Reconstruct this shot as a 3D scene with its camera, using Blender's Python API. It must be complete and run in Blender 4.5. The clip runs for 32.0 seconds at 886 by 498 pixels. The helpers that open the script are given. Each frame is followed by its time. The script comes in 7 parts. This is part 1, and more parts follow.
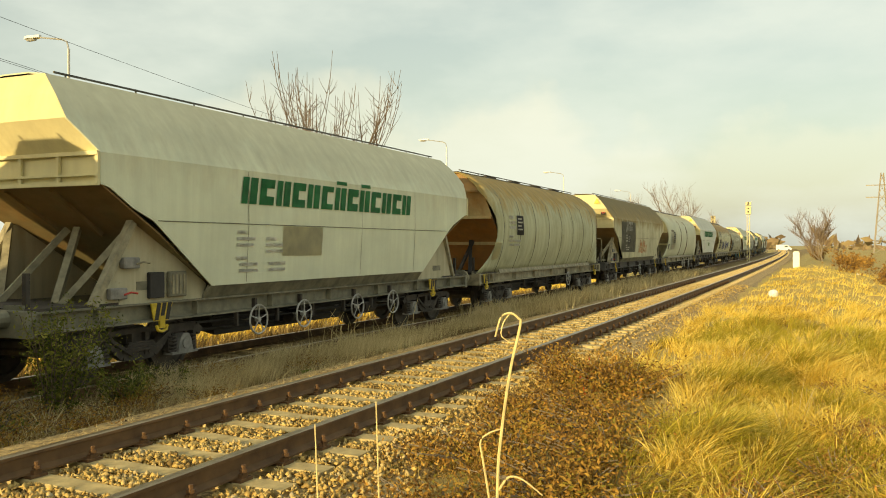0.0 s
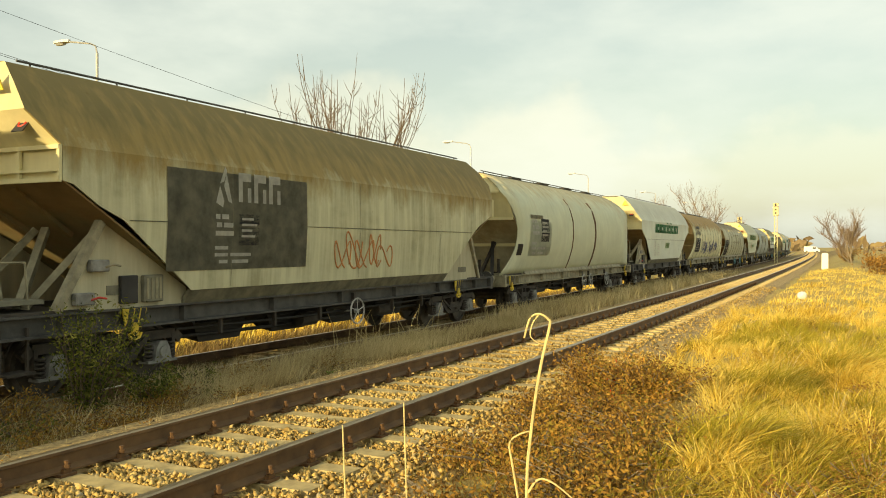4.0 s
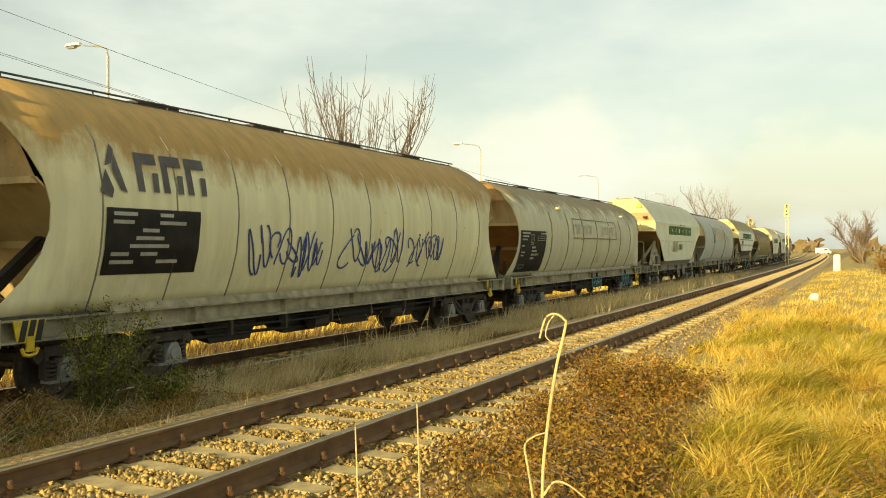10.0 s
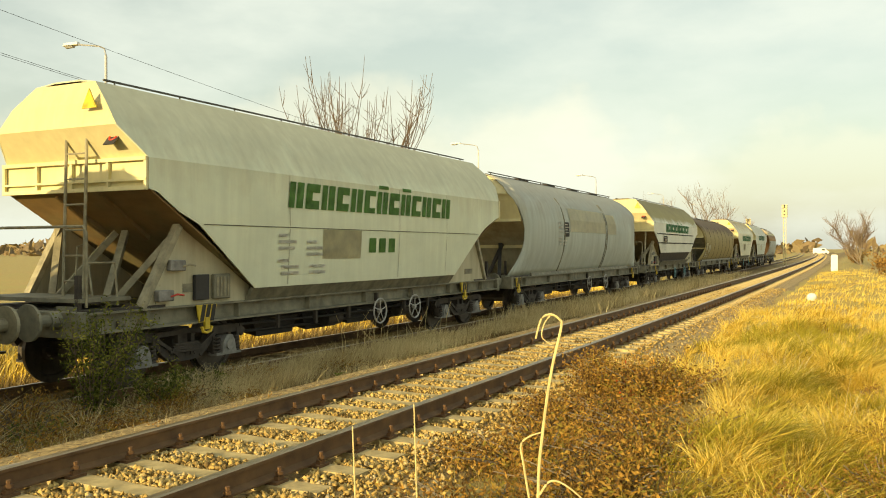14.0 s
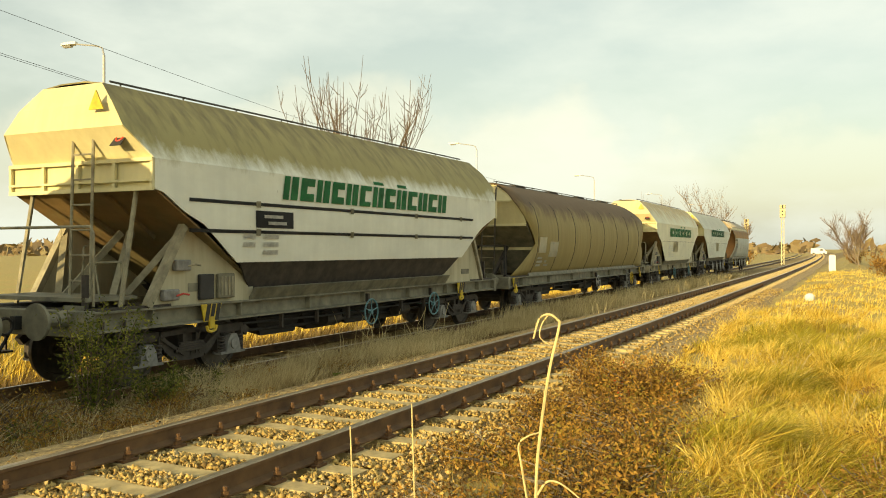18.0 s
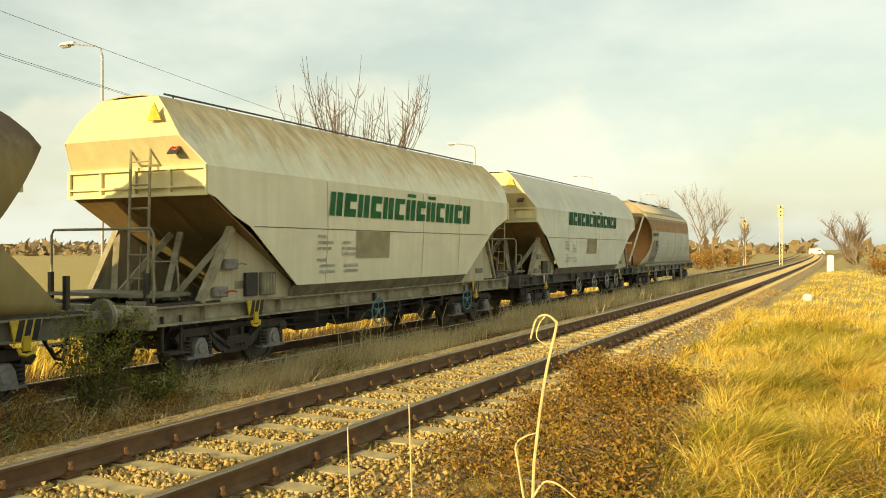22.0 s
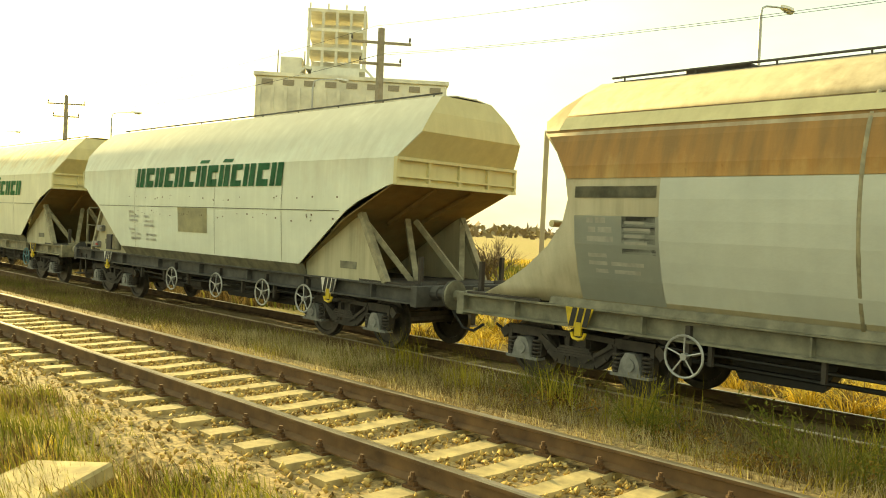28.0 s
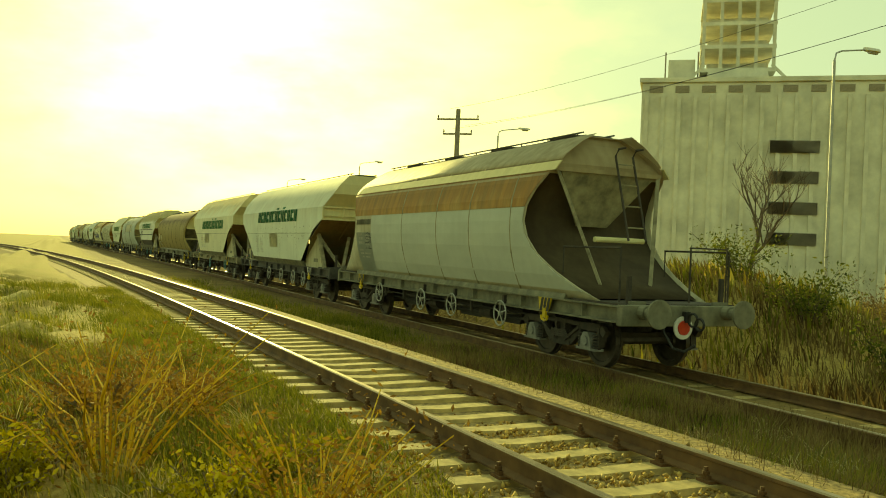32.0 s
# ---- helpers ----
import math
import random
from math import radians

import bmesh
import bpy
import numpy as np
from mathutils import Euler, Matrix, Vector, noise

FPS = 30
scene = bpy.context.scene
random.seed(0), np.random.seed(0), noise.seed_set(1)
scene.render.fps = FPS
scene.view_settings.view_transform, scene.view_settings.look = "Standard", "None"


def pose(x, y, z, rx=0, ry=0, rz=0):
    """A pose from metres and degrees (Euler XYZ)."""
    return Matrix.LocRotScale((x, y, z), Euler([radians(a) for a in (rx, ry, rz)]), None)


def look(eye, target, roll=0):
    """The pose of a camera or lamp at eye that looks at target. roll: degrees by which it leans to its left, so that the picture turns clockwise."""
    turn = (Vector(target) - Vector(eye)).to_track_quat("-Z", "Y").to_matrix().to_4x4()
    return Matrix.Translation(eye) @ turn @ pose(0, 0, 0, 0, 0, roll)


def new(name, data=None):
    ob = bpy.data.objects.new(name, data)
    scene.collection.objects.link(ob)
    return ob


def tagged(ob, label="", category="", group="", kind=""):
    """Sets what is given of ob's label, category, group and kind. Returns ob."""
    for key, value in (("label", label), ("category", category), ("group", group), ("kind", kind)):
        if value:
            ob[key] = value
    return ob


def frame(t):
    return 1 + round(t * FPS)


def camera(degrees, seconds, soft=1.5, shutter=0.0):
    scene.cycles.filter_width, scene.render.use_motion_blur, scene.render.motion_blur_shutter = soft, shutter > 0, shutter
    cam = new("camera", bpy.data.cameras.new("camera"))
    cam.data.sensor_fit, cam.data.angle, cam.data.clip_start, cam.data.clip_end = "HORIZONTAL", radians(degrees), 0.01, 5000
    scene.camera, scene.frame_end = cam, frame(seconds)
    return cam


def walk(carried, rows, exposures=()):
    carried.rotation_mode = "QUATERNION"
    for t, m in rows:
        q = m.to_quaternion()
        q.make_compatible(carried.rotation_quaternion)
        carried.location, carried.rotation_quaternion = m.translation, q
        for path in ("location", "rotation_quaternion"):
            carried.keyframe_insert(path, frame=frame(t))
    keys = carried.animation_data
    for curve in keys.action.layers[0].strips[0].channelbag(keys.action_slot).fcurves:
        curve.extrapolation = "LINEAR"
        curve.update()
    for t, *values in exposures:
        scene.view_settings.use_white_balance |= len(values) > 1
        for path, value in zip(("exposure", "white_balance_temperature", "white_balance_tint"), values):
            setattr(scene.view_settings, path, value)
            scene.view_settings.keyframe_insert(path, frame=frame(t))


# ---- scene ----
cam = camera(55.2, 32.0, soft=1.0)
# seconds, x, y, z, yaw, pitch, roll
PATH = [
    (0, 0.078, -0.054, 1.573, 24.28, -0.26, 0.05),
    (1, 0.079, -0.056, 1.574, 24.62, -0.23, 0.06),
    (2, 0.070, -0.053, 1.570, 25.05, -0.17, 0.05),
    (3, 0.051, -0.037, 1.563, 25.48, -0.08, 0.07),
    (3.5, 0.051, -0.041, 1.566, 25.66, -0.12, 0.08),
    (5.5, 0.027, -0.021, 1.561, 26.57, -0.03, 0.08),
    (7, 0.015, -0.014, 1.558, 26.70, -0.01, 0.12),
    (9, 0.000, 0.000, 1.551, 26.54, 0.02, 0.21),
    (11, 0.020, -0.014, 1.555, 26.51, -0.00, 0.11),
    (13, 0.023, -0.022, 1.557, 26.43, -0.01, 0.12),
    (14.5, 0.025, -0.023, 1.557, 26.38, -0.00, 0.11),
    (16.5, 0.022, -0.021, 1.554, 26.32, 0.00, 0.10),
    (19, 0.029, -0.019, 1.558, 26.26, 0.00, 0.08),
    (21, 0.032, -0.020, 1.558, 26.21, 0.01, 0.07),
    (23, 0.032, -0.020, 1.559, 26.16, 0.01, 0.07),
    (23.5, 0.024, -0.023, 1.552, 26.20, 0.01, 0.06),
    (24, -0.088, 0.017, 1.531, 30.86, -0.14, 0.34),
    (24.5, -0.166, -0.033, 1.548, 40.54, -0.34, 0.72),
    (26.5, -0.019, 0.243, 1.541, 94.17, -0.67, -1.18),
    (27, 0.176, 0.112, 1.591, 110.26, -1.07, -1.84),
    (27.5, 0.113, 0.062, 1.569, 124.23, -1.17, -2.43),
    (28, 0.231, 0.066, 1.678, 135.98, -1.31, -2.50),
    (28.5, -0.023, -0.667, 1.682, 144.48, 0.34, -2.20),
    (29, -0.065, -4.701, 1.651, 139.25, 0.93, -3.01),
    (29.5, -0.052, -5.702, 1.663, 143.45, 0.85, -3.10),
    (30, -0.152, -7.307, 1.646, 145.89, 0.59, -2.71),
    (30.5, -0.256, -8.605, 1.662, 148.87, 0.38, -2.16),
    (31, -0.321, -10.096, 1.667, 152.32, -0.01, -1.92),
    (31.5, -0.293, -11.936, 1.630, 153.88, 0.20, -1.89),
    (32, -0.534, -14.421, 1.519, 155.56, 0.09, -2.37),
]
walk(
    cam,
    [(t, pose(x, y, z, 90 + p, r, w)) for t, x, y, z, w, p, r in PATH],
    [(0, 0.64, 8800, -1), (3, 0.72, 8800, -1), (7, 0.78, 8800, -1), (23.6, 0.78, 8800, -1), (26.5, 1.15, 8200, -4), (28.0, 1.35, 11500, -14), (29.2, 1.35, 18000, -27), (30.4, 1.0, 18500, -33), (32.0, 0.4, 21000, -42)],
)

# ---- light ----
world = bpy.data.worlds.new("sky")
scene.world = world
world.use_nodes = True
wn = world.node_tree
sky = wn.nodes.new("ShaderNodeTexSky")
sky.sky_type, sky.sun_disc = "NISHITA", False
sky.sun_elevation, sky.sun_rotation = radians(13), radians(189.5)
sky.dust_density, sky.air_density = 2.6, 1.0
tc = wn.nodes.new("ShaderNodeTexCoord")
mp = wn.nodes.new("ShaderNodeMapping")
mp.inputs["Scale"].default_value = (1.0, 1.0, 2.6)
cn = wn.nodes.new("ShaderNodeTexNoise")
cn.inputs["Scale"].default_value, cn.inputs["Detail"].default_value, cn.inputs["Roughness"].default_value = 2.6, 7.0, 0.55
cr = wn.nodes.new("ShaderNodeValToRGB")
cr.color_ramp.elements[0].position, cr.color_ramp.elements[1].position = 0.40, 0.62
cr.color_ramp.elements[0].color, cr.color_ramp.elements[1].color = (0.38, 0.38, 0.38, 1), (0.80, 0.80, 0.80, 1)
cm = wn.nodes.new("ShaderNodeMix")
cm.data_type = "RGBA"
cm.inputs[7].default_value = (4.9, 5.6, 6.4, 1)
wn.links.new(tc.outputs["Generated"], mp.inputs[0])
wn.links.new(mp.outputs[0], cn.inputs["Vector"])
wn.links.new(cn.outputs[0], cr.inputs[0])
sz = wn.nodes.new("ShaderNodeSeparateXYZ")
hz = wn.nodes.new("ShaderNodeMapRange")
hz.inputs[1].default_value, hz.inputs[2].default_value, hz.inputs[3].default_value, hz.inputs[4].default_value = 0.0, 0.32, 0.08, 0.0
ad = wn.nodes.new("ShaderNodeMath")
ad.operation, ad.use_clamp = "ADD", True
wn.links.new(tc.outputs["Generated"], sz.inputs[0])
wn.links.new(sz.outputs[2], hz.inputs[0])
wn.links.new(cr.outputs[0], ad.inputs[0])
wn.links.new(hz.outputs[0], ad.inputs[1])
wn.links.new(ad.outputs[0], cm.inputs[0])
wn.links.new(sky.outputs[0], cm.inputs[6])
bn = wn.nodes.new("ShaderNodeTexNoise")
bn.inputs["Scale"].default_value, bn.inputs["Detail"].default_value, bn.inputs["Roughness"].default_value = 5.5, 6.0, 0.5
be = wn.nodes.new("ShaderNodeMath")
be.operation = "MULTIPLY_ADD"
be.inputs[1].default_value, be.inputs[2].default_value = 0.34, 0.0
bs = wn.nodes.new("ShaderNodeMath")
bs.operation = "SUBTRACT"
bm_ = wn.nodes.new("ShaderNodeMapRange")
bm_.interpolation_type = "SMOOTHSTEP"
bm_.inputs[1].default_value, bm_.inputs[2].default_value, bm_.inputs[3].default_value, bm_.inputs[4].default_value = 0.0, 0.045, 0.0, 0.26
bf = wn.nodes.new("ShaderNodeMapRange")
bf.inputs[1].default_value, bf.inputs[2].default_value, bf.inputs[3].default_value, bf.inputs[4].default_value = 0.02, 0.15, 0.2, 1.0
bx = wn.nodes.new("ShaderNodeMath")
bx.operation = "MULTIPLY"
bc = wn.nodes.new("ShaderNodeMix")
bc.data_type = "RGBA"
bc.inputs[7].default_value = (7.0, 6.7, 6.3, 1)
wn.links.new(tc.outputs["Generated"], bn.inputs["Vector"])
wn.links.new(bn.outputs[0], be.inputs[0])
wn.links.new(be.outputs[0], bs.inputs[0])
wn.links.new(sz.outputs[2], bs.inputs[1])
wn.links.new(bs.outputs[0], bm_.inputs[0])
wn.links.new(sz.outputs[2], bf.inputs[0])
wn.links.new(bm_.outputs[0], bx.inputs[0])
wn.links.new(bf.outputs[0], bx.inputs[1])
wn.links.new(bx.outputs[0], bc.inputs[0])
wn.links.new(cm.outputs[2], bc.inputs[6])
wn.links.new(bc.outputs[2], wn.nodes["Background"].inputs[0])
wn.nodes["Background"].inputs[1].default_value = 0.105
sun = new("sun", bpy.data.lights.new("sun", "SUN"))
sun.data.energy, sun.data.angle, sun.data.color = 3.5, radians(0.8), (1.0, 0.82, 0.55)
sun.matrix_world = look((0, 0, 0), (0.165, 0.986, -0.235))

# ---- plan ----
KAP = -1 / 5574.0  # bend of the tracks ahead
XN, XT, ZT = -4.75, -10.1, -0.40  # near track, train's track, level of its rails; near rails at 0
SPEED = 7.85
rng = np.random.default_rng(7)


def bend(y, k=0.0002):
    return KAP * y * y / 2 if y > 0 else k * y * y / 2 if y > -150 else k * (11250 - 150 * (y + 150))


def bend_near(y):
    return bend(y, 0.0012)


def smooth(a, b, v):
    t = np.clip((v - a) / (b - a), 0, 1)
    return t * t * (3 - 2 * t)


def gz(x, y):
    """Height of the ground."""
    x, y = np.asarray(x, float), np.asarray(y, float)
    bx = np.where(y > 0, KAP * y * y / 2, 0.0009 * np.clip(y, -60, 0) ** 2 / 2)
    u = x - bx
    z = np.interp(u, [-200, -40, -17, -13, -11.9, -8.4, -7.6, -6.9, -6.1, -3.2, -2.5, -1.2, 0.7, 1.8, 3.2, 7.0, 14, 300], [-1.5, -1.3, -1.0, -0.85, -0.60, -0.56, -0.52, -0.42, -0.36, -0.34, -0.30, -0.14, -0.12, -0.30, -0.65, -1.2, -1.3, -1.5])
    bank = smooth(-13.0, -15.6, u) * (1 - smooth(-19.0, -22.5, u)) * smooth(-24, -33, y)
    z = z + bank * 2.1
    rough = np.where((u > -3.0) | (u < -12.5), 1.0, 0.35)
    z = z + rough * (0.07 * np.sin(x * 1.3 + 1.7 * np.sin(y * 0.43)) * np.sin(y * 0.9 + x * 0.4) + 0.035 * np.sin(x * 3.1 + y * 2.3) * np.sin(y * 3.7 - x))
    lump = smooth(-1.6, -0.4, u) * (1 - smooth(6.0, 9.0, u))
    z = z + lump * (0.17 * np.sin(x * 2.9 + 2.2 * np.sin(y * 0.7)) * np.sin(y * 2.3 + 1.4 * np.sin(x * 1.1)) - 0.03)
    return z


# ---- materials ----
class Nodes:
    """A material's node tree with short ways to add to it."""

    def __init__(self, name):
        self.m = bpy.data.materials.new(name)
        self.m.use_nodes = True
        self.t = self.m.node_tree
        self.b = self.t.nodes["Principled BSDF"]

    def add(self, kind, **k):
        n = self.t.nodes.new(kind)
        for key, v in k.items():
            n.inputs[key].default_value = v
        return n

    def link(self, a, b):
        self.t.links.new(a, b)
        return self

    def coord(self, scale=(1, 1, 1), kind="Object"):
        c, m = self.add("ShaderNodeTexCoord"), self.add("ShaderNodeMapping")
        m.inputs["Scale"].default_value = scale
        self.link(c.outputs[kind], m.inputs[0])
        return m.outputs[0]

    def noise(self, vec, scale, detail=5.0, rough=0.6):
        n = self.add("ShaderNodeTexNoise", Scale=scale, Detail=detail, Roughness=rough)
        self.link(vec, n.inputs["Vector"])
        return n.outputs[0]

    def ramp(self, fac, stops):
        r = self.add("ShaderNodeValToRGB")
        e = r.color_ramp.elements
        while len(e) < len(stops):
            e.new(0.5)
        for el, (p, c) in zip(e, stops):
            el.position, el.color = p, (*c, 1) if len(c) == 3 else c
        self.link(fac, r.inputs[0])
        return r.outputs[0]

    def mix(self, fac, a, b, how="MIX"):
        x = self.add("ShaderNodeMix")
        x.data_type, x.blend_type = "RGBA", how
        for sock, v in ((0, fac), (6, a), (7, b)):
            if isinstance(v, (int, float)):
                x.inputs[sock].default_value = v
            elif isinstance(v, tuple):
                x.inputs[sock].default_value = (*v, 1)
            else:
                self.link(v, x.inputs[sock])
        return x.outputs[2]

    def math(self, how, a, b):
        x = self.add("ShaderNodeMath")
        x.operation = how
        for i, v in enumerate((a, b)):
            if isinstance(v, (int, float)):
                x.inputs[i].default_value = v
            else:
                self.link(v, x.inputs[i])
        return x.outputs[0]

    def bump(self, h, strength=0.3, dist=0.02):
        x = self.add("ShaderNodeBump", Strength=strength, Distance=dist)
        self.link(h, x.inputs["Height"])
        self.link(x.outputs[0], self.b.inputs["Normal"])
        return self

    def done(self, col, rough=0.7, metal=0.0):
        if isinstance(col, tuple):
            self.b.inputs["Base Color"].default_value = (*col, 1)
        else:
            self.link(col, self.b.inputs["Base Color"])
        self.b.inputs["Roughness"].default_value, self.b.inputs["Metallic"].default_value = rough, metal
        return self.m


def plain(name, col, rough=0.6, metal=0.0, vary=0.35, scale=9.0):
    n = Nodes(name)
    v = n.coord()
    f = n.noise(v, scale)
    dark = tuple(c * (1 - vary) for c in col)
    light = tuple(min(1, c * (1 + vary * 0.7)) for c in col)
    n.bump(n.noise(v, scale * 6, 3.0), 0.15, 0.01)
    return n.done(n.ramp(f, [(0.3, dark), (0.7, light)]), rough, metal)


def paint(name, col, dirt=(0.13, 0.11, 0.065), rust=(0.30, 0.13, 0.04), dirty=0.45, rusty=0.3, top=3.4, rough=0.68, rise=0.35):
    """Old wagon paint: streaks of dirt running down, blotches, and rust that starts at the roof."""
    n = Nodes(name)
    v = n.coord()
    big = n.noise(n.coord((0.5, 0.5, 0.8)), 1.6, 6.0, 0.65)
    streak = n.noise(n.coord((4.5, 4.5, 0.28)), 1.0, 4.0, 0.6)
    fine = n.noise(v, 26.0, 4.0)
    base = n.mix(n.ramp(big, [(0.35, (0, 0, 0)), (0.7, (1, 1, 1))]), tuple(c * 0.86 for c in col), tuple(min(1, c * 1.08) for c in col))
    d = n.ramp(n.math("MULTIPLY", streak, big), [(0.17, (0, 0, 0)), (0.40, (1, 1, 1))])
    base = n.mix(n.math("MULTIPLY", d, dirty), base, dirt)
    sep = n.add("ShaderNodeSeparateXYZ")
    n.link(v, sep.inputs[0])
    up = n.math("MULTIPLY", n.math("SUBTRACT", sep.outputs[2], top - 0.7), 1.1)
    r = n.ramp(n.math("ADD", n.math("MULTIPLY", up, rise), n.math("MULTIPLY", n.noise(n.coord((1.2, 1.2, 0.5)), 1.5, 7.0, 0.7), 0.9)), [(0.50, (0, 0, 0)), (0.78, (1, 1, 1))])
    base = n.mix(n.math("MULTIPLY", r, rusty), base, rust)
    run = n.ramp(n.math("ADD", n.math("MULTIPLY", up, 0.22), n.math("MULTIPLY", n.noise(n.coord((1.0, 2.2, 0.12)), 2.2, 5.0, 0.6), 0.8)), [(0.50, (0, 0, 0)), (0.74, (1, 1, 1))])
    base = n.mix(n.math("MULTIPLY", run, 0.75 * rusty), base, dirt)
    spots = n.ramp(n.noise(v, 5.0, 2.0), [(0.74, (0, 0, 0)), (0.78, (1, 1, 1))])
    base = n.mix(n.math("MULTIPLY", spots, 0.5 * rusty), base, tuple(c * 0.5 for c in rust))
    n.bump(n.math("ADD", fine, n.math("MULTIPLY", big, 2.0)), 0.12, 0.02)
    n.b.inputs["Specular IOR Level"].default_value = 0.22
    return n.done(base, rough)


def straw(name, stops, scale=0.6, thin=0.25):
    """Grass and leaves: every blade its own tone, with patches."""
    n = Nodes(name)
    g = n.add("ShaderNodeNewGeometry")
    patch = n.noise(n.coord((1, 1, 1)), scale, 3.0)
    f = n.math("ADD", n.math("MULTIPLY", g.outputs["Random Per Island"], 0.5), n.math("MULTIPLY", n.math("SUBTRACT", patch, 0.32), 1.5))
    n.b.inputs["Specular IOR Level"].default_value = 0.15
    col = n.ramp(f, stops)
    if thin:
        # blades and leaves let light through
        tr, mx = n.add("ShaderNodeBsdfTranslucent"), n.add("ShaderNodeMixShader")
        mx.inputs[0].default_value = thin
        n.link(col, tr.inputs[0])
        n.link(n.b.outputs[0], mx.inputs[1]).link(tr.outputs[0], mx.inputs[2])
        n.link(mx.outputs[0], n.t.nodes["Material Output"].inputs[0])
    return n.done(col, 0.8)


def ground_mat():
    n = Nodes("ground_soil")
    v = n.coord()
    a = n.noise(v, 0.35, 7.0, 0.65)
    b = n.noise(v, 7.0, 6.0, 0.7)
    col = n.ramp(a, [(0.3, (0.09, 0.055, 0.02)), (0.5, (0.26, 0.17, 0.05)), (0.7, (0.38, 0.26, 0.08))])
    col = n.mix(0.55, col, n.ramp(b, [(0.3, (0.07, 0.045, 0.02)), (0.7, (0.36, 0.25, 0.09))]))
    # thatch of dead grass on the verge and in the field, bare soil round the tracks
    s = n.add("ShaderNodeSeparateXYZ")
    n.link(v, s.inputs[0])
    edge = n.math("MULTIPLY", n.math("SUBTRACT", b, 0.5), 1.6)
    right = n.ramp(n.math("ADD", n.math("MULTIPLY", n.math("ADD", s.outputs[0], 3.7), 0.6), edge), [(0.0, (0, 0, 0)), (0.5, (1, 1, 1))])
    left = n.ramp(n.math("ADD", n.math("MULTIPLY", n.math("SUBTRACT", -12.6, s.outputs[0]), 0.6), edge), [(0.0, (0, 0, 0)), (0.5, (1, 1, 1))])
    c = n.noise(n.coord((1, 0.5, 1)), 16.0, 6.0, 0.75)
    gold = n.mix(n.ramp(a, [(0.35, (0, 0, 0)), (0.65, (1, 1, 1))]), n.ramp(c, [(0.3, (0.20, 0.12, 0.035)), (0.7, (0.62, 0.44, 0.15))]), n.ramp(c, [(0.3, (0.22, 0.17, 0.04)), (0.7, (0.50, 0.41, 0.13))]))
    col = n.mix(n.math("MAXIMUM", right, left), col, gold)
    n.bump(b, 0.6, 0.06)
    return n.done(col, 0.95)


def railside_mat():
    n = Nodes("rail_rust")
    v = n.coord((1, 1, 1))
    n.bump(n.noise(v, 60), 0.2, 0.005)
    return n.done(n.ramp(n.noise(v, 4.0, 7.0), [(0.3, (0.085, 0.045, 0.02)), (0.7, (0.20, 0.11, 0.045))]), 0.75)


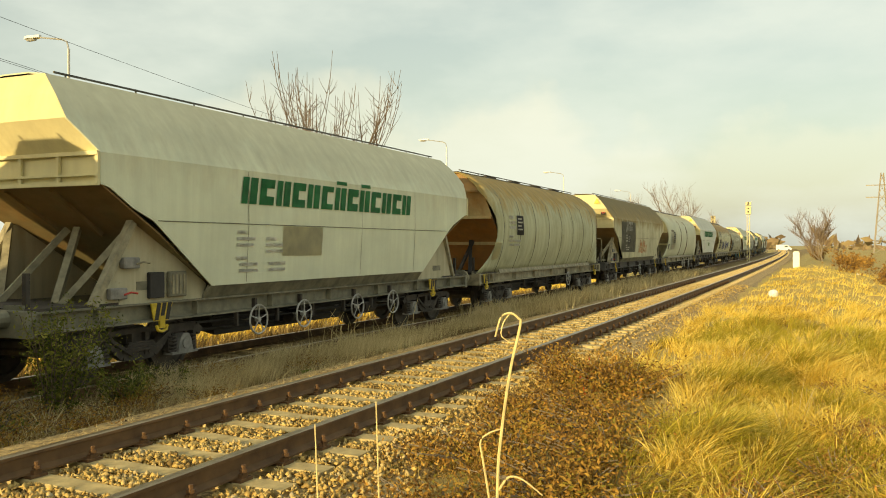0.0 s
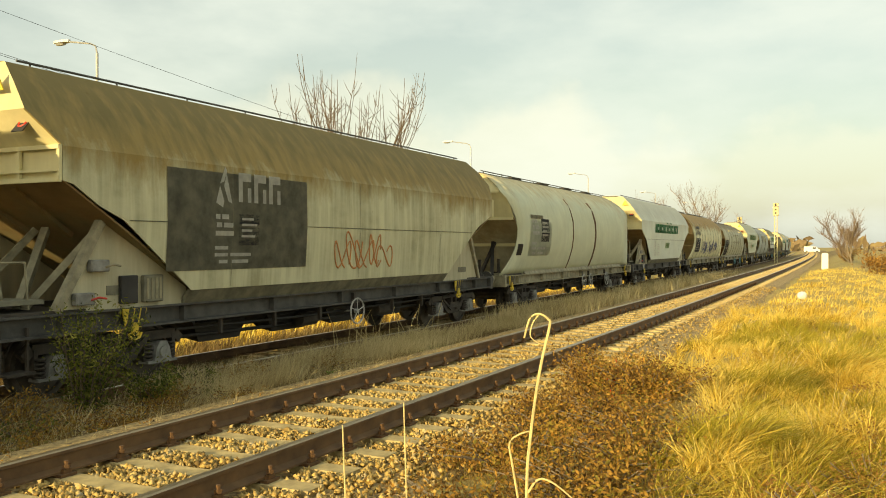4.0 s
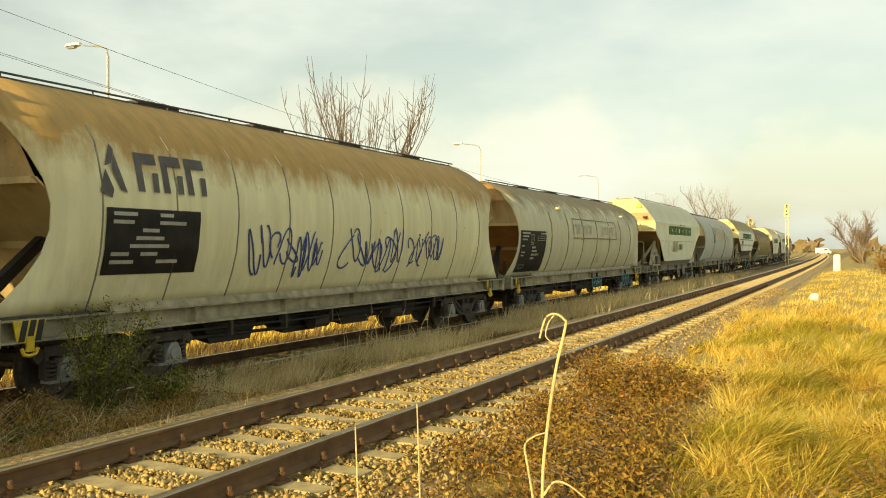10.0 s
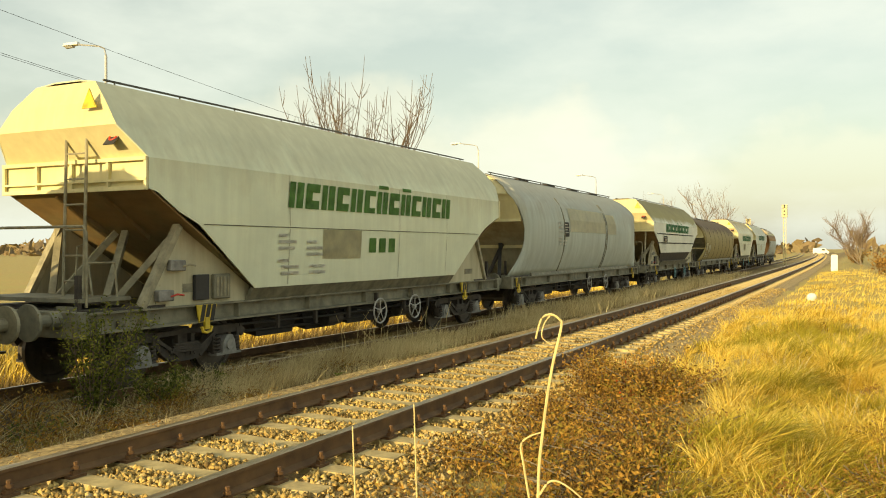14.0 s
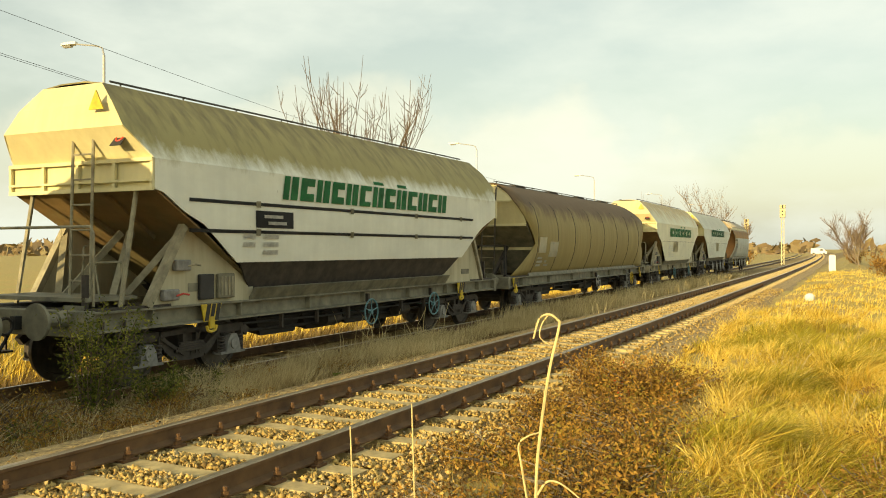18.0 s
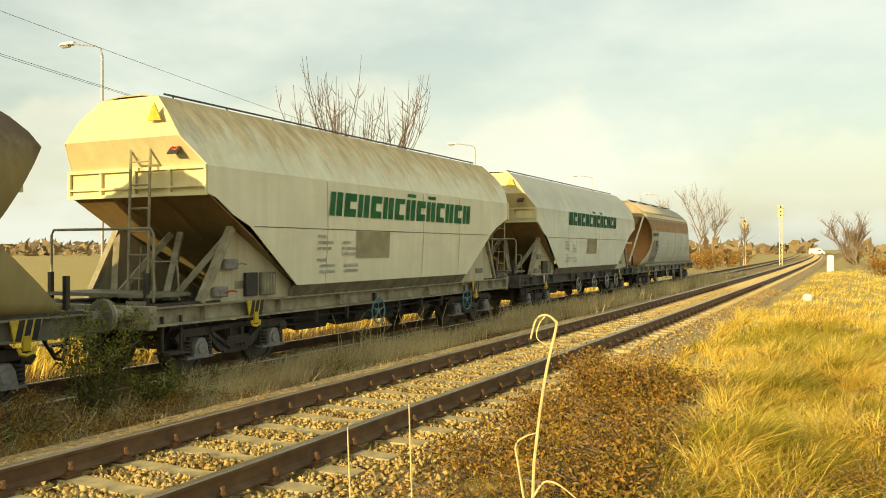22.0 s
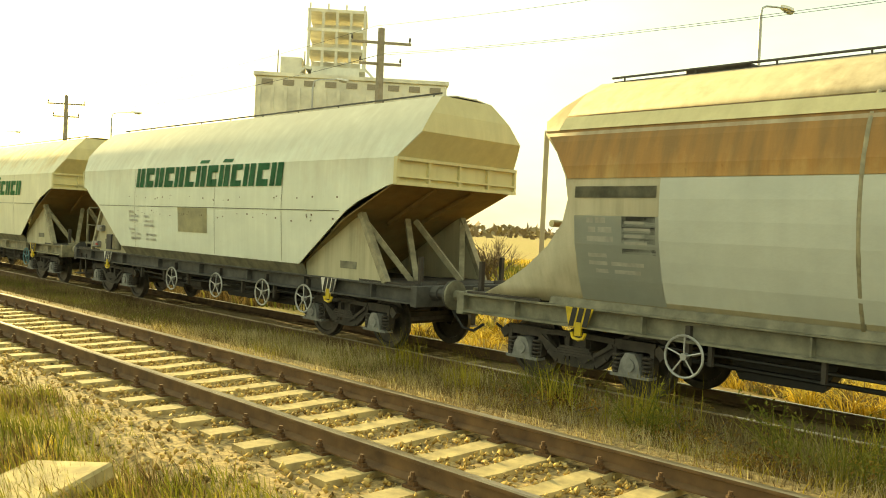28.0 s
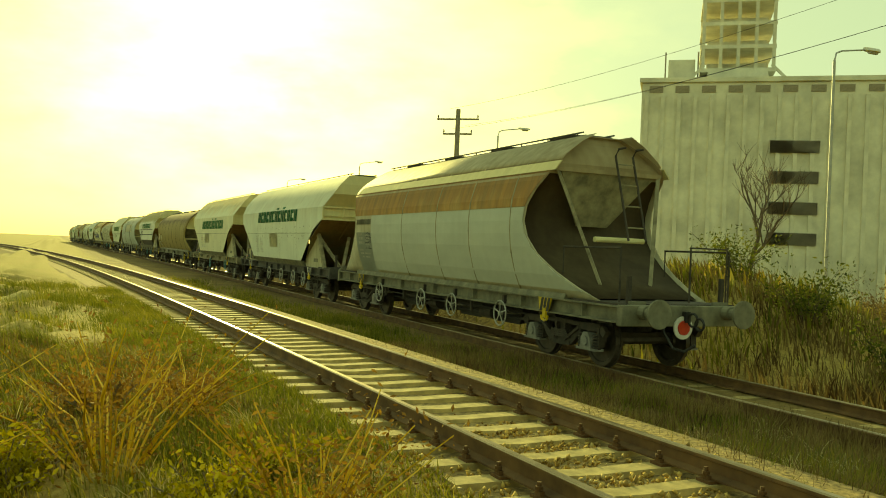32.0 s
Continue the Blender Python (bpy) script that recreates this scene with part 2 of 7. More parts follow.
M = {
    "soil": ground_mat(),
    "railside": railside_mat(),
    "railtop": plain("rail_polished", (0.36, 0.28, 0.18), 0.30, 0.75, 0.3, 3.0),
    "sleeper": plain("sleeper_concrete", (0.47, 0.36, 0.17), 0.9, 0, 0.4, 6.0),
    "chair": plain("fastening_rust", (0.13, 0.065, 0.025), 0.8, 0, 0.4, 20),
    "bed": plain("ballast_bed", (0.38, 0.265, 0.115), 0.95, 0, 0.75, 18),
    "iron": plain("underframe_grime", (0.055, 0.045, 0.035), 0.75, 0, 0.5, 5),
    "black": plain("black_steel", (0.02, 0.019, 0.018), 0.6, 0, 0.4, 8),
    "sole_olive": plain("solebar_olive", (0.20, 0.19, 0.135), 0.7, 0, 0.45, 4),
    "sole_dark": plain("solebar_dark", (0.075, 0.072, 0.065), 0.7, 0, 0.45, 4),
    "sole_cream": plain("solebar_cream", (0.30, 0.27, 0.18), 0.7, 0, 0.5, 4),
    "cream": paint("cream_plate", (0.56, 0.52, 0.36), dirty=0.5, rusty=0.35, top=2.4),
    # olive darkened to carry the shade under the overhanging ends
    "slope": paint("hopper_slope_shaded_olive", (0.25, 0.21, 0.11), dirty=0.5, rusty=0.4, dirt=(0.09, 0.07, 0.035), top=2.4),
    "endcream": paint("end_cream", (0.74, 0.68, 0.40), dirty=0.2, rusty=0.14),
    "strutpaint": plain("strut_paint", (0.30, 0.27, 0.18), 0.7, 0, 0.4, 6),
    "wheel": plain("wheel_steel", (0.10, 0.085, 0.07), 0.5, 0.6, 0.4, 6),
    "boxgrey": plain("axlebox_grey", (0.24, 0.235, 0.215), 0.6, 0, 0.4, 8),
    "yellow": plain("yellow_paint", (0.62, 0.44, 0.04), 0.5, 0, 0.35, 8),
    "white": plain("white_paint", (0.72, 0.71, 0.66), 0.6, 0, 0.15, 8),
    "letter_white": plain("marking_white", (0.66, 0.65, 0.58), 0.7, 0, 0.2, 8),
    "green": plain("green_lettering", (0.015, 0.25, 0.075), 0.55, 0, 0.3, 4),
    "lightgreen": plain("faded_green_lettering", (0.12, 0.30, 0.06), 0.6, 0, 0.3, 4),
    "darkgreen": plain("dark_green_lettering", (0.02, 0.20, 0.085), 0.6, 0, 0.3, 4),
    "lettergrey": plain("grey_lettering", (0.20, 0.19, 0.19), 0.6, 0, 0.25, 4),
    "blackplate": plain("black_plate", (0.025, 0.025, 0.025), 0.6, 0, 0.5, 3),
    "patch": plain("paint_patch", (0.54, 0.56, 0.43), 0.6, 0, 0.2, 3),
    "ochrepatch": plain("ochre_patch", (0.62, 0.58, 0.38), 0.6, 0, 0.2, 3),
    "fadedletter": plain("faded_lettering", (0.76, 0.75, 0.60), 0.6, 0, 0.3, 2),
    "creampatch": plain("cream_patch", (0.76, 0.72, 0.54), 0.6, 0, 0.15, 3),
    "blue": plain("blue_spray", (0.03, 0.06, 0.22), 0.5, 0, 0.3, 6),
    "orange_spray": plain("orange_spray", (0.50, 0.20, 0.06), 0.5, 0, 0.3, 6),
    "red": plain("red_paint", (0.55, 0.04, 0.02), 0.5, 0, 0.2, 6),
    "orange": plain("orange_brick", (0.50, 0.16, 0.05), 0.8, 0, 0.35, 3),
    "blueteal": plain("teal_wheel", (0.10, 0.24, 0.27), 0.5, 0, 0.3, 8),
    "bark": plain("bark", (0.13, 0.095, 0.065), 0.9, 0, 0.45, 12),
    "barkpale": plain("bark_pale", (0.24, 0.19, 0.13), 0.9, 0, 0.45, 12),
    "pole": plain("concrete_pole", (0.30, 0.26, 0.20), 0.85, 0, 0.25, 4),
    "lampmetal": plain("galvanised", (0.42, 0.42, 0.40), 0.5, 0.4, 0.2, 5),
    # elevator concrete, lightened so its colour stands in for distance haze
    "hazeconcrete": plain("haze_paled_concrete", (0.72, 0.69, 0.58), 0.9, 0, 0.3, 0.25),
    "glassdark": plain("dark_glazing", (0.05, 0.055, 0.06), 0.2, 0, 0.2, 1),
    "roofdark": plain("dark_roof", (0.12, 0.10, 0.085), 0.8, 0, 0.3, 0.6),
    "wallpale": plain("pale_render", (0.55, 0.50, 0.42), 0.85, 0, 0.2, 0.5),
    "reed": plain("dry_reed", (0.62, 0.50, 0.24), 0.7, 0, 0.25, 20),
    "water": plain("puddle_water", (0.10, 0.10, 0.10), 0.12, 0, 0.2, 0.8),
    "straw": straw("straw_grass", [(0.10, (0.18, 0.10, 0.018)), (0.28, (0.50, 0.32, 0.05)), (0.50, (0.78, 0.56, 0.12)), (0.72, (0.86, 0.68, 0.22)), (0.95, (0.50, 0.42, 0.06))], 0.45),
    "palestraw": straw("pale_straw", [(0.1, (0.30, 0.22, 0.10)), (0.5, (0.58, 0.47, 0.25)), (0.9, (0.76, 0.65, 0.38))], 0.6, 0.35),
    "duffstraw": straw("brown_weeds", [(0.1, (0.06, 0.038, 0.018)), (0.45, (0.20, 0.135, 0.06)), (0.75, (0.34, 0.25, 0.11)), (0.95, (0.17, 0.19, 0.055))]),
    "greengrass": straw("green_grass", [(0.1, (0.09, 0.11, 0.022)), (0.5, (0.21, 0.21, 0.042)), (0.9, (0.42, 0.34, 0.085))], 0.6, 0.4),
    "goldgreen": straw("yellow_green_grass", [(0.1, (0.17, 0.14, 0.02)), (0.45, (0.36, 0.30, 0.04)), (0.75, (0.56, 0.45, 0.08)), (0.95, (0.28, 0.29, 0.04))], 0.8),
    "bramble": straw("bramble_leaves", [(0.1, (0.06, 0.032, 0.012)), (0.35, (0.19, 0.10, 0.03)), (0.6, (0.44, 0.25, 0.06)), (0.75, (0.20, 0.18, 0.04)), (0.97, (0.60, 0.28, 0.06))], 1.5),
    "redleaf": straw("red_leaves", [(0.1, (0.35, 0.03, 0.012)), (0.9, (0.55, 0.09, 0.02))], 2),
    "greenleaf": straw("dark_green_leaves", [(0.1, (0.03, 0.04, 0.012)), (0.4, (0.09, 0.11, 0.025)), (0.75, (0.24, 0.24, 0.05)), (0.97, (0.42, 0.40, 0.10))], 3, 0.4),
    "freshleaf": straw("fresh_leaves", [(0.1, (0.10, 0.20, 0.02)), (0.9, (0.22, 0.36, 0.05))], 2, 0.35),
    "rustbush": straw("rusty_scrub", [(0.1, (0.13, 0.06, 0.02)), (0.5, (0.33, 0.18, 0.05)), (0.9, (0.46, 0.27, 0.07))], 1.0),
    "twig": straw("fine_twigs", [(0.1, (0.12, 0.085, 0.06)), (0.9, (0.27, 0.20, 0.14))], 1.0, 0),
    "stone": straw("ballast_stones", [(0.1, (0.17, 0.115, 0.05)), (0.35, (0.36, 0.24, 0.085)), (0.65, (0.60, 0.42, 0.15)), (0.95, (0.44, 0.36, 0.22))], 3.0, 0),
    "wood": straw("far_trees", [(0.1, (0.13, 0.095, 0.06)), (0.5, (0.22, 0.16, 0.09)), (0.9, (0.27, 0.22, 0.11))], 0.08, 0),
}


# ---- building helpers ----
def finish(name, me, material, parent=None, label="", m=None):
    if not me.materials:
        me.materials.append(material)
    ob = new(name, me)
    ob.parent = parent
    if m is not None:
        ob.matrix_local = m
    return tagged(ob, label)


def part(name, bm, material, parent=None, label="", flat=True, m=None):
    bmesh.ops.recalc_face_normals(bm, faces=bm.faces)
    me = bpy.data.meshes.new(name)
    bm.to_mesh(me)
    bm.free()
    if not flat:
        me.polygons.foreach_set("use_smooth", [True] * len(me.polygons))
    return finish(name, me, material, parent, label, m)


MADE = {}


def again(key, name, make, material, parent, m=None, label=""):
    """A part whose mesh is made once and shared by all its repeats."""
    if key not in MADE:
        bm = bmesh.new()
        make(bm)
        bmesh.ops.recalc_face_normals(bm, faces=bm.faces)
        MADE[key] = bpy.data.meshes.new(name)
        bm.to_mesh(MADE[key])
        bm.free()
        MADE[key].materials.append(material)
    return finish(name, MADE[key], material, parent, label, m)


def from_arrays(name, verts, faces, material, parent=None, label=""):
    """verts (n, 3) and faces (m, k) as arrays."""
    me = bpy.data.meshes.new(name)
    k = faces.shape[1]
    me.vertices.add(len(verts))
    me.vertices.foreach_set("co", np.ascontiguousarray(verts, np.float32).ravel())
    me.loops.add(faces.size)
    me.loops.foreach_set("vertex_index", np.ascontiguousarray(faces, np.int32).ravel())
    me.polygons.add(len(faces))
    me.polygons.foreach_set("loop_start", np.arange(0, faces.size, k, dtype=np.int32))
    me.update(calc_edges=True)
    return finish(name, me, material, parent, label)


def box(bm, x0, x1, y0, y1, z0, z1, bev=0.0):
    m = Matrix.Translation(((x0 + x1) / 2, (y0 + y1) / 2, (z0 + z1) / 2)) @ Matrix.Diagonal((abs(x1 - x0), abs(y1 - y0), abs(z1 - z0), 1))
    vs = bmesh.ops.create_cube(bm, size=1, matrix=m)["verts"]
    if bev:
        bmesh.ops.bevel(bm, geom=list({e for v in vs for e in v.link_edges}), offset=bev, segments=1, affect="EDGES")


def beam(bm, a, b, w, h=None):
    """A square bar from a to b."""
    a, b = Vector(a), Vector(b)
    d = b - a
    q = d.to_track_quat("Z", "Y").to_matrix().to_4x4()
    bmesh.ops.create_cube(bm, size=1, matrix=Matrix.Translation((a + b) / 2) @ q @ Matrix.Diagonal((w, h or w, d.length, 1)))


def tube(bm, pts, r, n=6, r2=None):
    """A round bar along points, tapering from r to r2."""
    pts = [Vector(p) for p in pts]
    r2 = r if r2 is None else r2
    prev = None
    ref = Vector((0.31, 0.17, 0.93)).normalized()
    for i, p in enumerate(pts):
        d = (pts[min(i + 1, len(pts) - 1)] - pts[max(i - 1, 0)]).normalized()
        u = d.cross(ref if abs(d.dot(ref)) < 0.95 else Vector((1, 0, 0))).normalized()
        w = d.cross(u)
        rad = r + (r2 - r) * i / max(1, len(pts) - 1)
        ring = [bm.verts.new(p + (u * math.cos(k * math.tau / n) + w * math.sin(k * math.tau / n)) * rad) for k in range(n)]
        if prev:
            for k in range(n):
                bm.faces.new((prev[k], prev[(k + 1) % n], ring[(k + 1) % n], ring[k]))
        else:
            bm.faces.new(ring[::-1])
        prev = ring
    bm.faces.new(prev)


def disc(bm, c, axis, r, t, n=20, r2=None):
    a = Vector(axis).normalized() * t / 2
    tube(bm, [Vector(c) - a, Vector(c) + a], r, n, r2)


def torus(bm, c, axis, R, r, n=20, k=6):
    axis = Vector(axis).normalized()
    u = axis.orthogonal().normalized()
    w = axis.cross(u)
    rows = []
    for i in range(n):
        d = u * math.cos(i * math.tau / n) + w * math.sin(i * math.tau / n)
        rows.append([bm.verts.new(Vector(c) + d * (R + r * math.cos(j * math.tau / k)) + axis * r * math.sin(j * math.tau / k)) for j in range(k)])
    for i in range(n):
        for j in range(k):
            bm.faces.new((rows[i][j], rows[(i + 1) % n][j], rows[(i + 1) % n][(j + 1) % k], rows[i][(j + 1) % k]))


def rings(bm, loops, caps=True, closed=True):
    vs = [[bm.verts.new(p) for p in l] for l in loops]
    n = len(vs[0])
    for a, b in zip(vs, vs[1:]):
        for i in range(n if closed else n - 1):
            bm.faces.new((a[i], a[(i + 1) % n], b[(i + 1) % n], b[i]))
    if caps:
        bm.faces.new(vs[0][::-1])
        bm.faces.new(vs[-1])


def prism(bm, poly, axis, a, b):
    """A polygon in the two other axes, drawn out along an axis from a to b."""
    put = {"x": lambda p, v: (v, *p), "y": lambda p, v: (p[0], v, p[1]), "z": lambda p, v: (*p, v)}[axis]
    rings(bm, [[put(p, a) for p in poly], [put(p, b) for p in poly]])


# ---- ground ----
def spread(lo, hi, step, far, grow=1.25):
    inner = list(np.arange(lo, hi + step / 2, step))
    left, right, d = [], [], step
    while (left[0] if left else lo) > -far:
        d *= grow
        left.insert(0, (left[0] if left else lo) - d)
    d = step
    while (right[-1] if right else hi) < far:
        d *= grow
        right.append((right[-1] if right else hi) + d)
    return np.array(left + inner + right)


def build_ground():
    xs, ys = spread(-24, 12, 0.25, 2400), spread(-50, 60, 0.3, 2400)
    X, Y = np.meshgrid(xs, ys, indexing="ij")
    Z = gz(X, Y)
    Z = np.where((abs(X) > 300) | (abs(Y) > 400), -1.4, Z)
    v = np.stack([X, Y, Z], -1).reshape(-1, 3)
    i, j = np.meshgrid(np.arange(len(xs) - 1), np.arange(len(ys) - 1), indexing="ij")
    a = (i * len(ys) + j).ravel()
    f = np.stack([a, a + len(ys), a + len(ys) + 1, a + 1], -1)
    ob = from_arrays("ground", v, f, M["soil"])
    ob.data.polygons.foreach_set("use_smooth", [True] * len(ob.data.polygons))
    tagged(ob, "dry brown soil with dead grass beside the railway", "ground", kind="structure")


build_ground()


# ---- tracks ----
RAIL = [(-0.075, -0.17), (0.075, -0.17), (0.075, -0.155), (0.012, -0.13), (0.012, -0.045), (0.036, -0.035), (0.036, -0.012), (-0.036, -0.012), (-0.036, -0.035), (-0.012, -0.045), (-0.012, -0.13), (-0.075, -0.155)]


def chair(bm):
    box(bm, -0.13, 0.13, -0.075, 0.075, -0.195, -0.172)
    for s in (-1, 1):
        box(bm, s * 0.075, s * 0.115, -0.035, 0.035, -0.18, -0.14)
        tube(bm, [(s * 0.1, 0, -0.15), (s * 0.1, 0, -0.075)], 0.018, 6)
        tube(bm, [(s * 0.1, 0, -0.13), (s * 0.1, 0, -0.105)], 0.032, 6)


def sleeper(bm):
    rings(bm, [[(-1.26, sy * w, z), (-0.42, sy * w, z), (0, sy * w, z - 0.012), (0.42, sy * w, z), (1.26, sy * w, z), (1.26, -sy * w, z), (0.42, -sy * w, z), (0, -sy * w, z - 0.012), (-0.42, -sy * w, z), (-1.26, -sy * w, z)][:: int(sy)] for sy, w, z in ((1, 0.125, -0.36), (1, 0.102, -0.195))])


def build_track(name, cx, z, off, label, chairs):
    ys = [*range(-420, -60, 12), *range(-60, 80, 4), *range(80, 430, 10)]
    bm = bmesh.new()
    bedw = 1.9 if chairs else 1.55
    rings(bm, [[(cx + off(y) + a, y, z + b) for a, b in ((-bedw - 0.7, -0.62), (-bedw, -0.245), (bedw, -0.245), (bedw + 0.7, -0.62))] for y in ys])
    bed = tagged(part(name, bm, M["bed"]), label, "railway track", kind="structure")
    for s in (-0.753, 0.753):
        bm = bmesh.new()
        rings(bm, [[(cx + s + off(y) + a, y, z + b) for a, b in RAIL] for y in ys])
        rail = part("rail", bm, M["railside"], bed, "rust-brown steel rail")
        bm = bmesh.new()
        rings(bm, [[(cx + s + off(y) + a, y, z + b) for a, b in ((-0.034, -0.012), (0.034, -0.012), (0.026, 0), (-0.026, 0))] for y in ys])
        part("rail_head", bm, M["railtop"], rail, "polished running surface")
    n = 0
    for i in range(-90, 210):
        y = 0.07 + i * 0.56
        m = Matrix.Translation((cx + off(y), y, z + 0.002 * math.sin(i * 7.3))) @ Matrix.Rotation(0.012 * math.sin(i * 3.7), 4, "Z")
        again("sleeper", "sleeper", sleeper, M["sleeper"], bed, m)
        if chairs and -45 < i < 75:
            for s in (-0.753, 0.753):
                again("chair", "rail_fastening", chair, M["chair"], bed, m @ Matrix.Translation((s, 0, 0)))
    bm = bmesh.new()
    for i in [*range(-400, -90), *range(210, 560)]:
        y = 0.07 + i * 0.56
        box(bm, cx + off(y) - 1.26, cx + off(y) + 1.26, y - 0.12, y + 0.12, z - 0.3, z - 0.195)
    tagged(part("far_sleepers", bm, M["sleeper"], bed), kind="stuff")
    return bed


build_track("near_track", XN, 0.0, bend_near, "empty track of rusty rails on concrete sleepers and tan ballast", True)
build_track("train_track", XT, ZT, bend, "track under the train, rails half sunk in weeds", False)


def build_stones():
    n = 76000
    y = np.concatenate([rng.uniform(0.5, 14, 46000), rng.uniform(-22, 0.5, 16000), rng.uniform(14, 40, n - 62000)])
    x = rng.normal(0, 1.05, n)
    x = np.where(abs(x) > 2.45, rng.uniform(-2.3, 2.3, n), x)
    off = np.where(y > 0, KAP * y * y / 2, 0.0012 * y * y / 2)
    ph = np.mod(y - 0.07 + 0.28, 0.56) - 0.28
    keep = (x > -1.45) & ~((abs(ph) < 0.108) & (abs(x) < 1.27)) & ~(abs(abs(x) - 0.753) < 0.1)
    x, y, off = x[keep], y[keep], off[keep]
    n = len(x)
    z = np.where(abs(x) < 1.9, -0.232, -0.24 - (abs(x) - 1.9) * 0.5)
    base = np.array([(1, 0, 0), (-1, 0, 0), (0, 1, 0), (0, -1, 0), (0, 0, 1), (0, 0, -1)], float)
    r = rng.uniform(0.010, 0.028, (n, 1, 1)) * rng.uniform(0.65, 1.35, (n, 1, 3))
    v = base[None] * r + rng.normal(0, 0.008, (n, 6, 3))
    a = rng.uniform(0, np.pi, n)
    c, s_ = np.cos(a)[:, None], np.sin(a)[:, None]
    v[..., 0], v[..., 1] = v[..., 0] * c - v[..., 1] * s_, v[..., 0] * s_ + v[..., 1] * c
    v += np.stack([x + off + XN, y, z + rng.uniform(0, 0.035, n)], -1)[:, None]
    tri = np.array([(0, 2, 4), (2, 1, 4), (1, 3, 4), (3, 0, 4), (2, 0, 5), (1, 2, 5), (3, 1, 5), (0, 3, 5)])
    f = (tri[None] + 6 * np.arange(n)[:, None, None]).reshape(-1, 3)
    tagged(from_arrays("ballast_stones", v.reshape(-1, 3), f, M["stone"]), "loose tan and grey ballast stones between the sleepers", "stones", kind="stuff")


build_stones()


# ---- wagons: running gear ----
def side_frame(bm):
    # bogie side: top chord, belly dropping between the axles, pedestals and a centre post
    for sy in (-1, 1):
        line = [(1.34, 0.60), (1.22, 0.70), (0.62, 0.70), (0.46, 0.50), (0.30, 0.38), (-0.01, 0.36)]
        for (a, b), (c, d) in zip(line, line[1:]):
            beam(bm, (0, sy * a, b), (0, sy * c, d), 0.10, 0.13)
        beam(bm, (0.02, sy * 0.62, 0.72), (0.02, 0, 0.74), 0.10, 0.07)
        for y in (0.62, 1.18):
            box(bm, -0.06, 0.06, sy * y - 0.03, sy * y + 0.03, 0.36, 0.70)
        box(bm, -0.07, 0.07, sy * 0.10, sy * 0.17, 0.38, 0.74)
        beam(bm, (0.07, sy * 0.16, 0.40), (0.07, sy * 0.60, 0.66), 0.03, 0.05)
    for k in range(4):
        box(bm, 0.05, 0.10, -0.34 + 0.03 * k, 0.34 - 0.03 * k, 0.44 + 0.035 * k, 0.47 + 0.035 * k)


def axle_box(bm):
    prism(bm, [(-0.17, -0.13), (0.17, -0.13), (0.13, 0.05), (0.07, 0.15), (-0.07, 0.15), (-0.13, 0.05)], "x", -0.1, 0.1)
    disc(bm, (0.1, 0, 0), (1, 0, 0), 0.085, 0.05, 12)
    box(bm, -0.09, 0.09, -0.29, 0.29, -0.16, -0.12)


def coil(bm):
    for k in range(5):
        torus(bm, (0, 0, k * 0.055), (0, 0, 1), 0.07, 0.02, 10, 5)


def wheelset(bm):
    tube(bm, [(-1.0, 0, 0), (1.0, 0, 0)], 0.075, 8)
    for s in (-1, 1):
        c = [(s * 0.72, 0.455), (s * 0.80, 0.445), (s * 0.80, 0.38), (s * 0.775, 0.36), (s * 0.765, 0.14), (s * 0.81, 0.12), (s * 0.69, 0.12), (s * 0.735, 0.15), (s * 0.735, 0.36), (s * 0.69, 0.38), (s * 0.69, 0.48), (s * 0.715, 0.48)]
        n = 24
        loops = [[(x, r * math.cos(k * math.tau / n), r * math.sin(k * math.tau / n)) for x, r in c] for k in range(n)]
        vs = [[bm.verts.new(p) for p in l] for l in loops]
        for k in range(n):
            for i in range(len(c)):
                bm.faces.new((vs[k][i], vs[k][(i + 1) % len(c)], vs[(k + 1) % n][(i + 1) % len(c)], vs[(k + 1) % n][i]))


def bolster(bm):
    box(bm, -1.0, 1.0, -0.18, 0.18, 0.50, 0.80, 0.03)
    box(bm, -0.9, 0.9, -0.95, -0.85, 0.48, 0.60)
    box(bm, -0.9, 0.9, 0.85, 0.95, 0.48, 0.60)


WHEELSETS = []


def bogie(w, y, frame_mat, box_mat):
    tag = box_mat
    b = again("bolster", "bogie", bolster, M["iron"], w, Matrix.Translation((0, y, 0)), "grimy two-axle bogie")
    for s in (-1, 1):
        again("side_frame" + frame_mat, "side_frame", side_frame, M[frame_mat], b, Matrix.Translation((s * 1.0, 0, 0)))
        for a in (-0.9, 0.9):
            again("axle_box" + tag, "axle_box", axle_box, M[box_mat], b, Matrix.Translation((s * 1.03, a, 0.46)) @ Matrix.Rotation(0 if s > 0 else math.pi, 4, "Z"))
            for d in (-0.22, 0.22):
                again("coil", "spring", coil, M["iron"], b, Matrix.Translation((s * 1.03, a + d, 0.35)))
    for a in (-0.9, 0.9):
        x = again("wheelset", "wheelset", wheelset, M["wheel"], b)
        x.matrix_parent_inverse = Matrix.Translation((0, a, 0.46))
        WHEELSETS.append(x)


def buffer_set(bm):
    tube(bm, [(0, 0, 0), (0, 0.30, 0)], 0.115, 12)
    tube(bm, [(0, 0.30, 0), (0, 0.55, 0)], 0.085, 12)
    disc(bm, (0, 0.575, 0), (0, 1, 0), 0.235, 0.04, 18)
    box(bm, -0.17, 0.17, -0.01, 0.03, -0.17, 0.17)


def coupling(bm):
    box(bm, -0.05, 0.05, 0, 0.25, -0.09, 0.09)
    torus(bm, (0, 0.36, -0.04), (1, 0, 0), 0.11, 0.022, 14, 5)
    torus(bm, (0, 0.52, -0.10), (1, 0, 0), 0.10, 0.022, 14, 5)


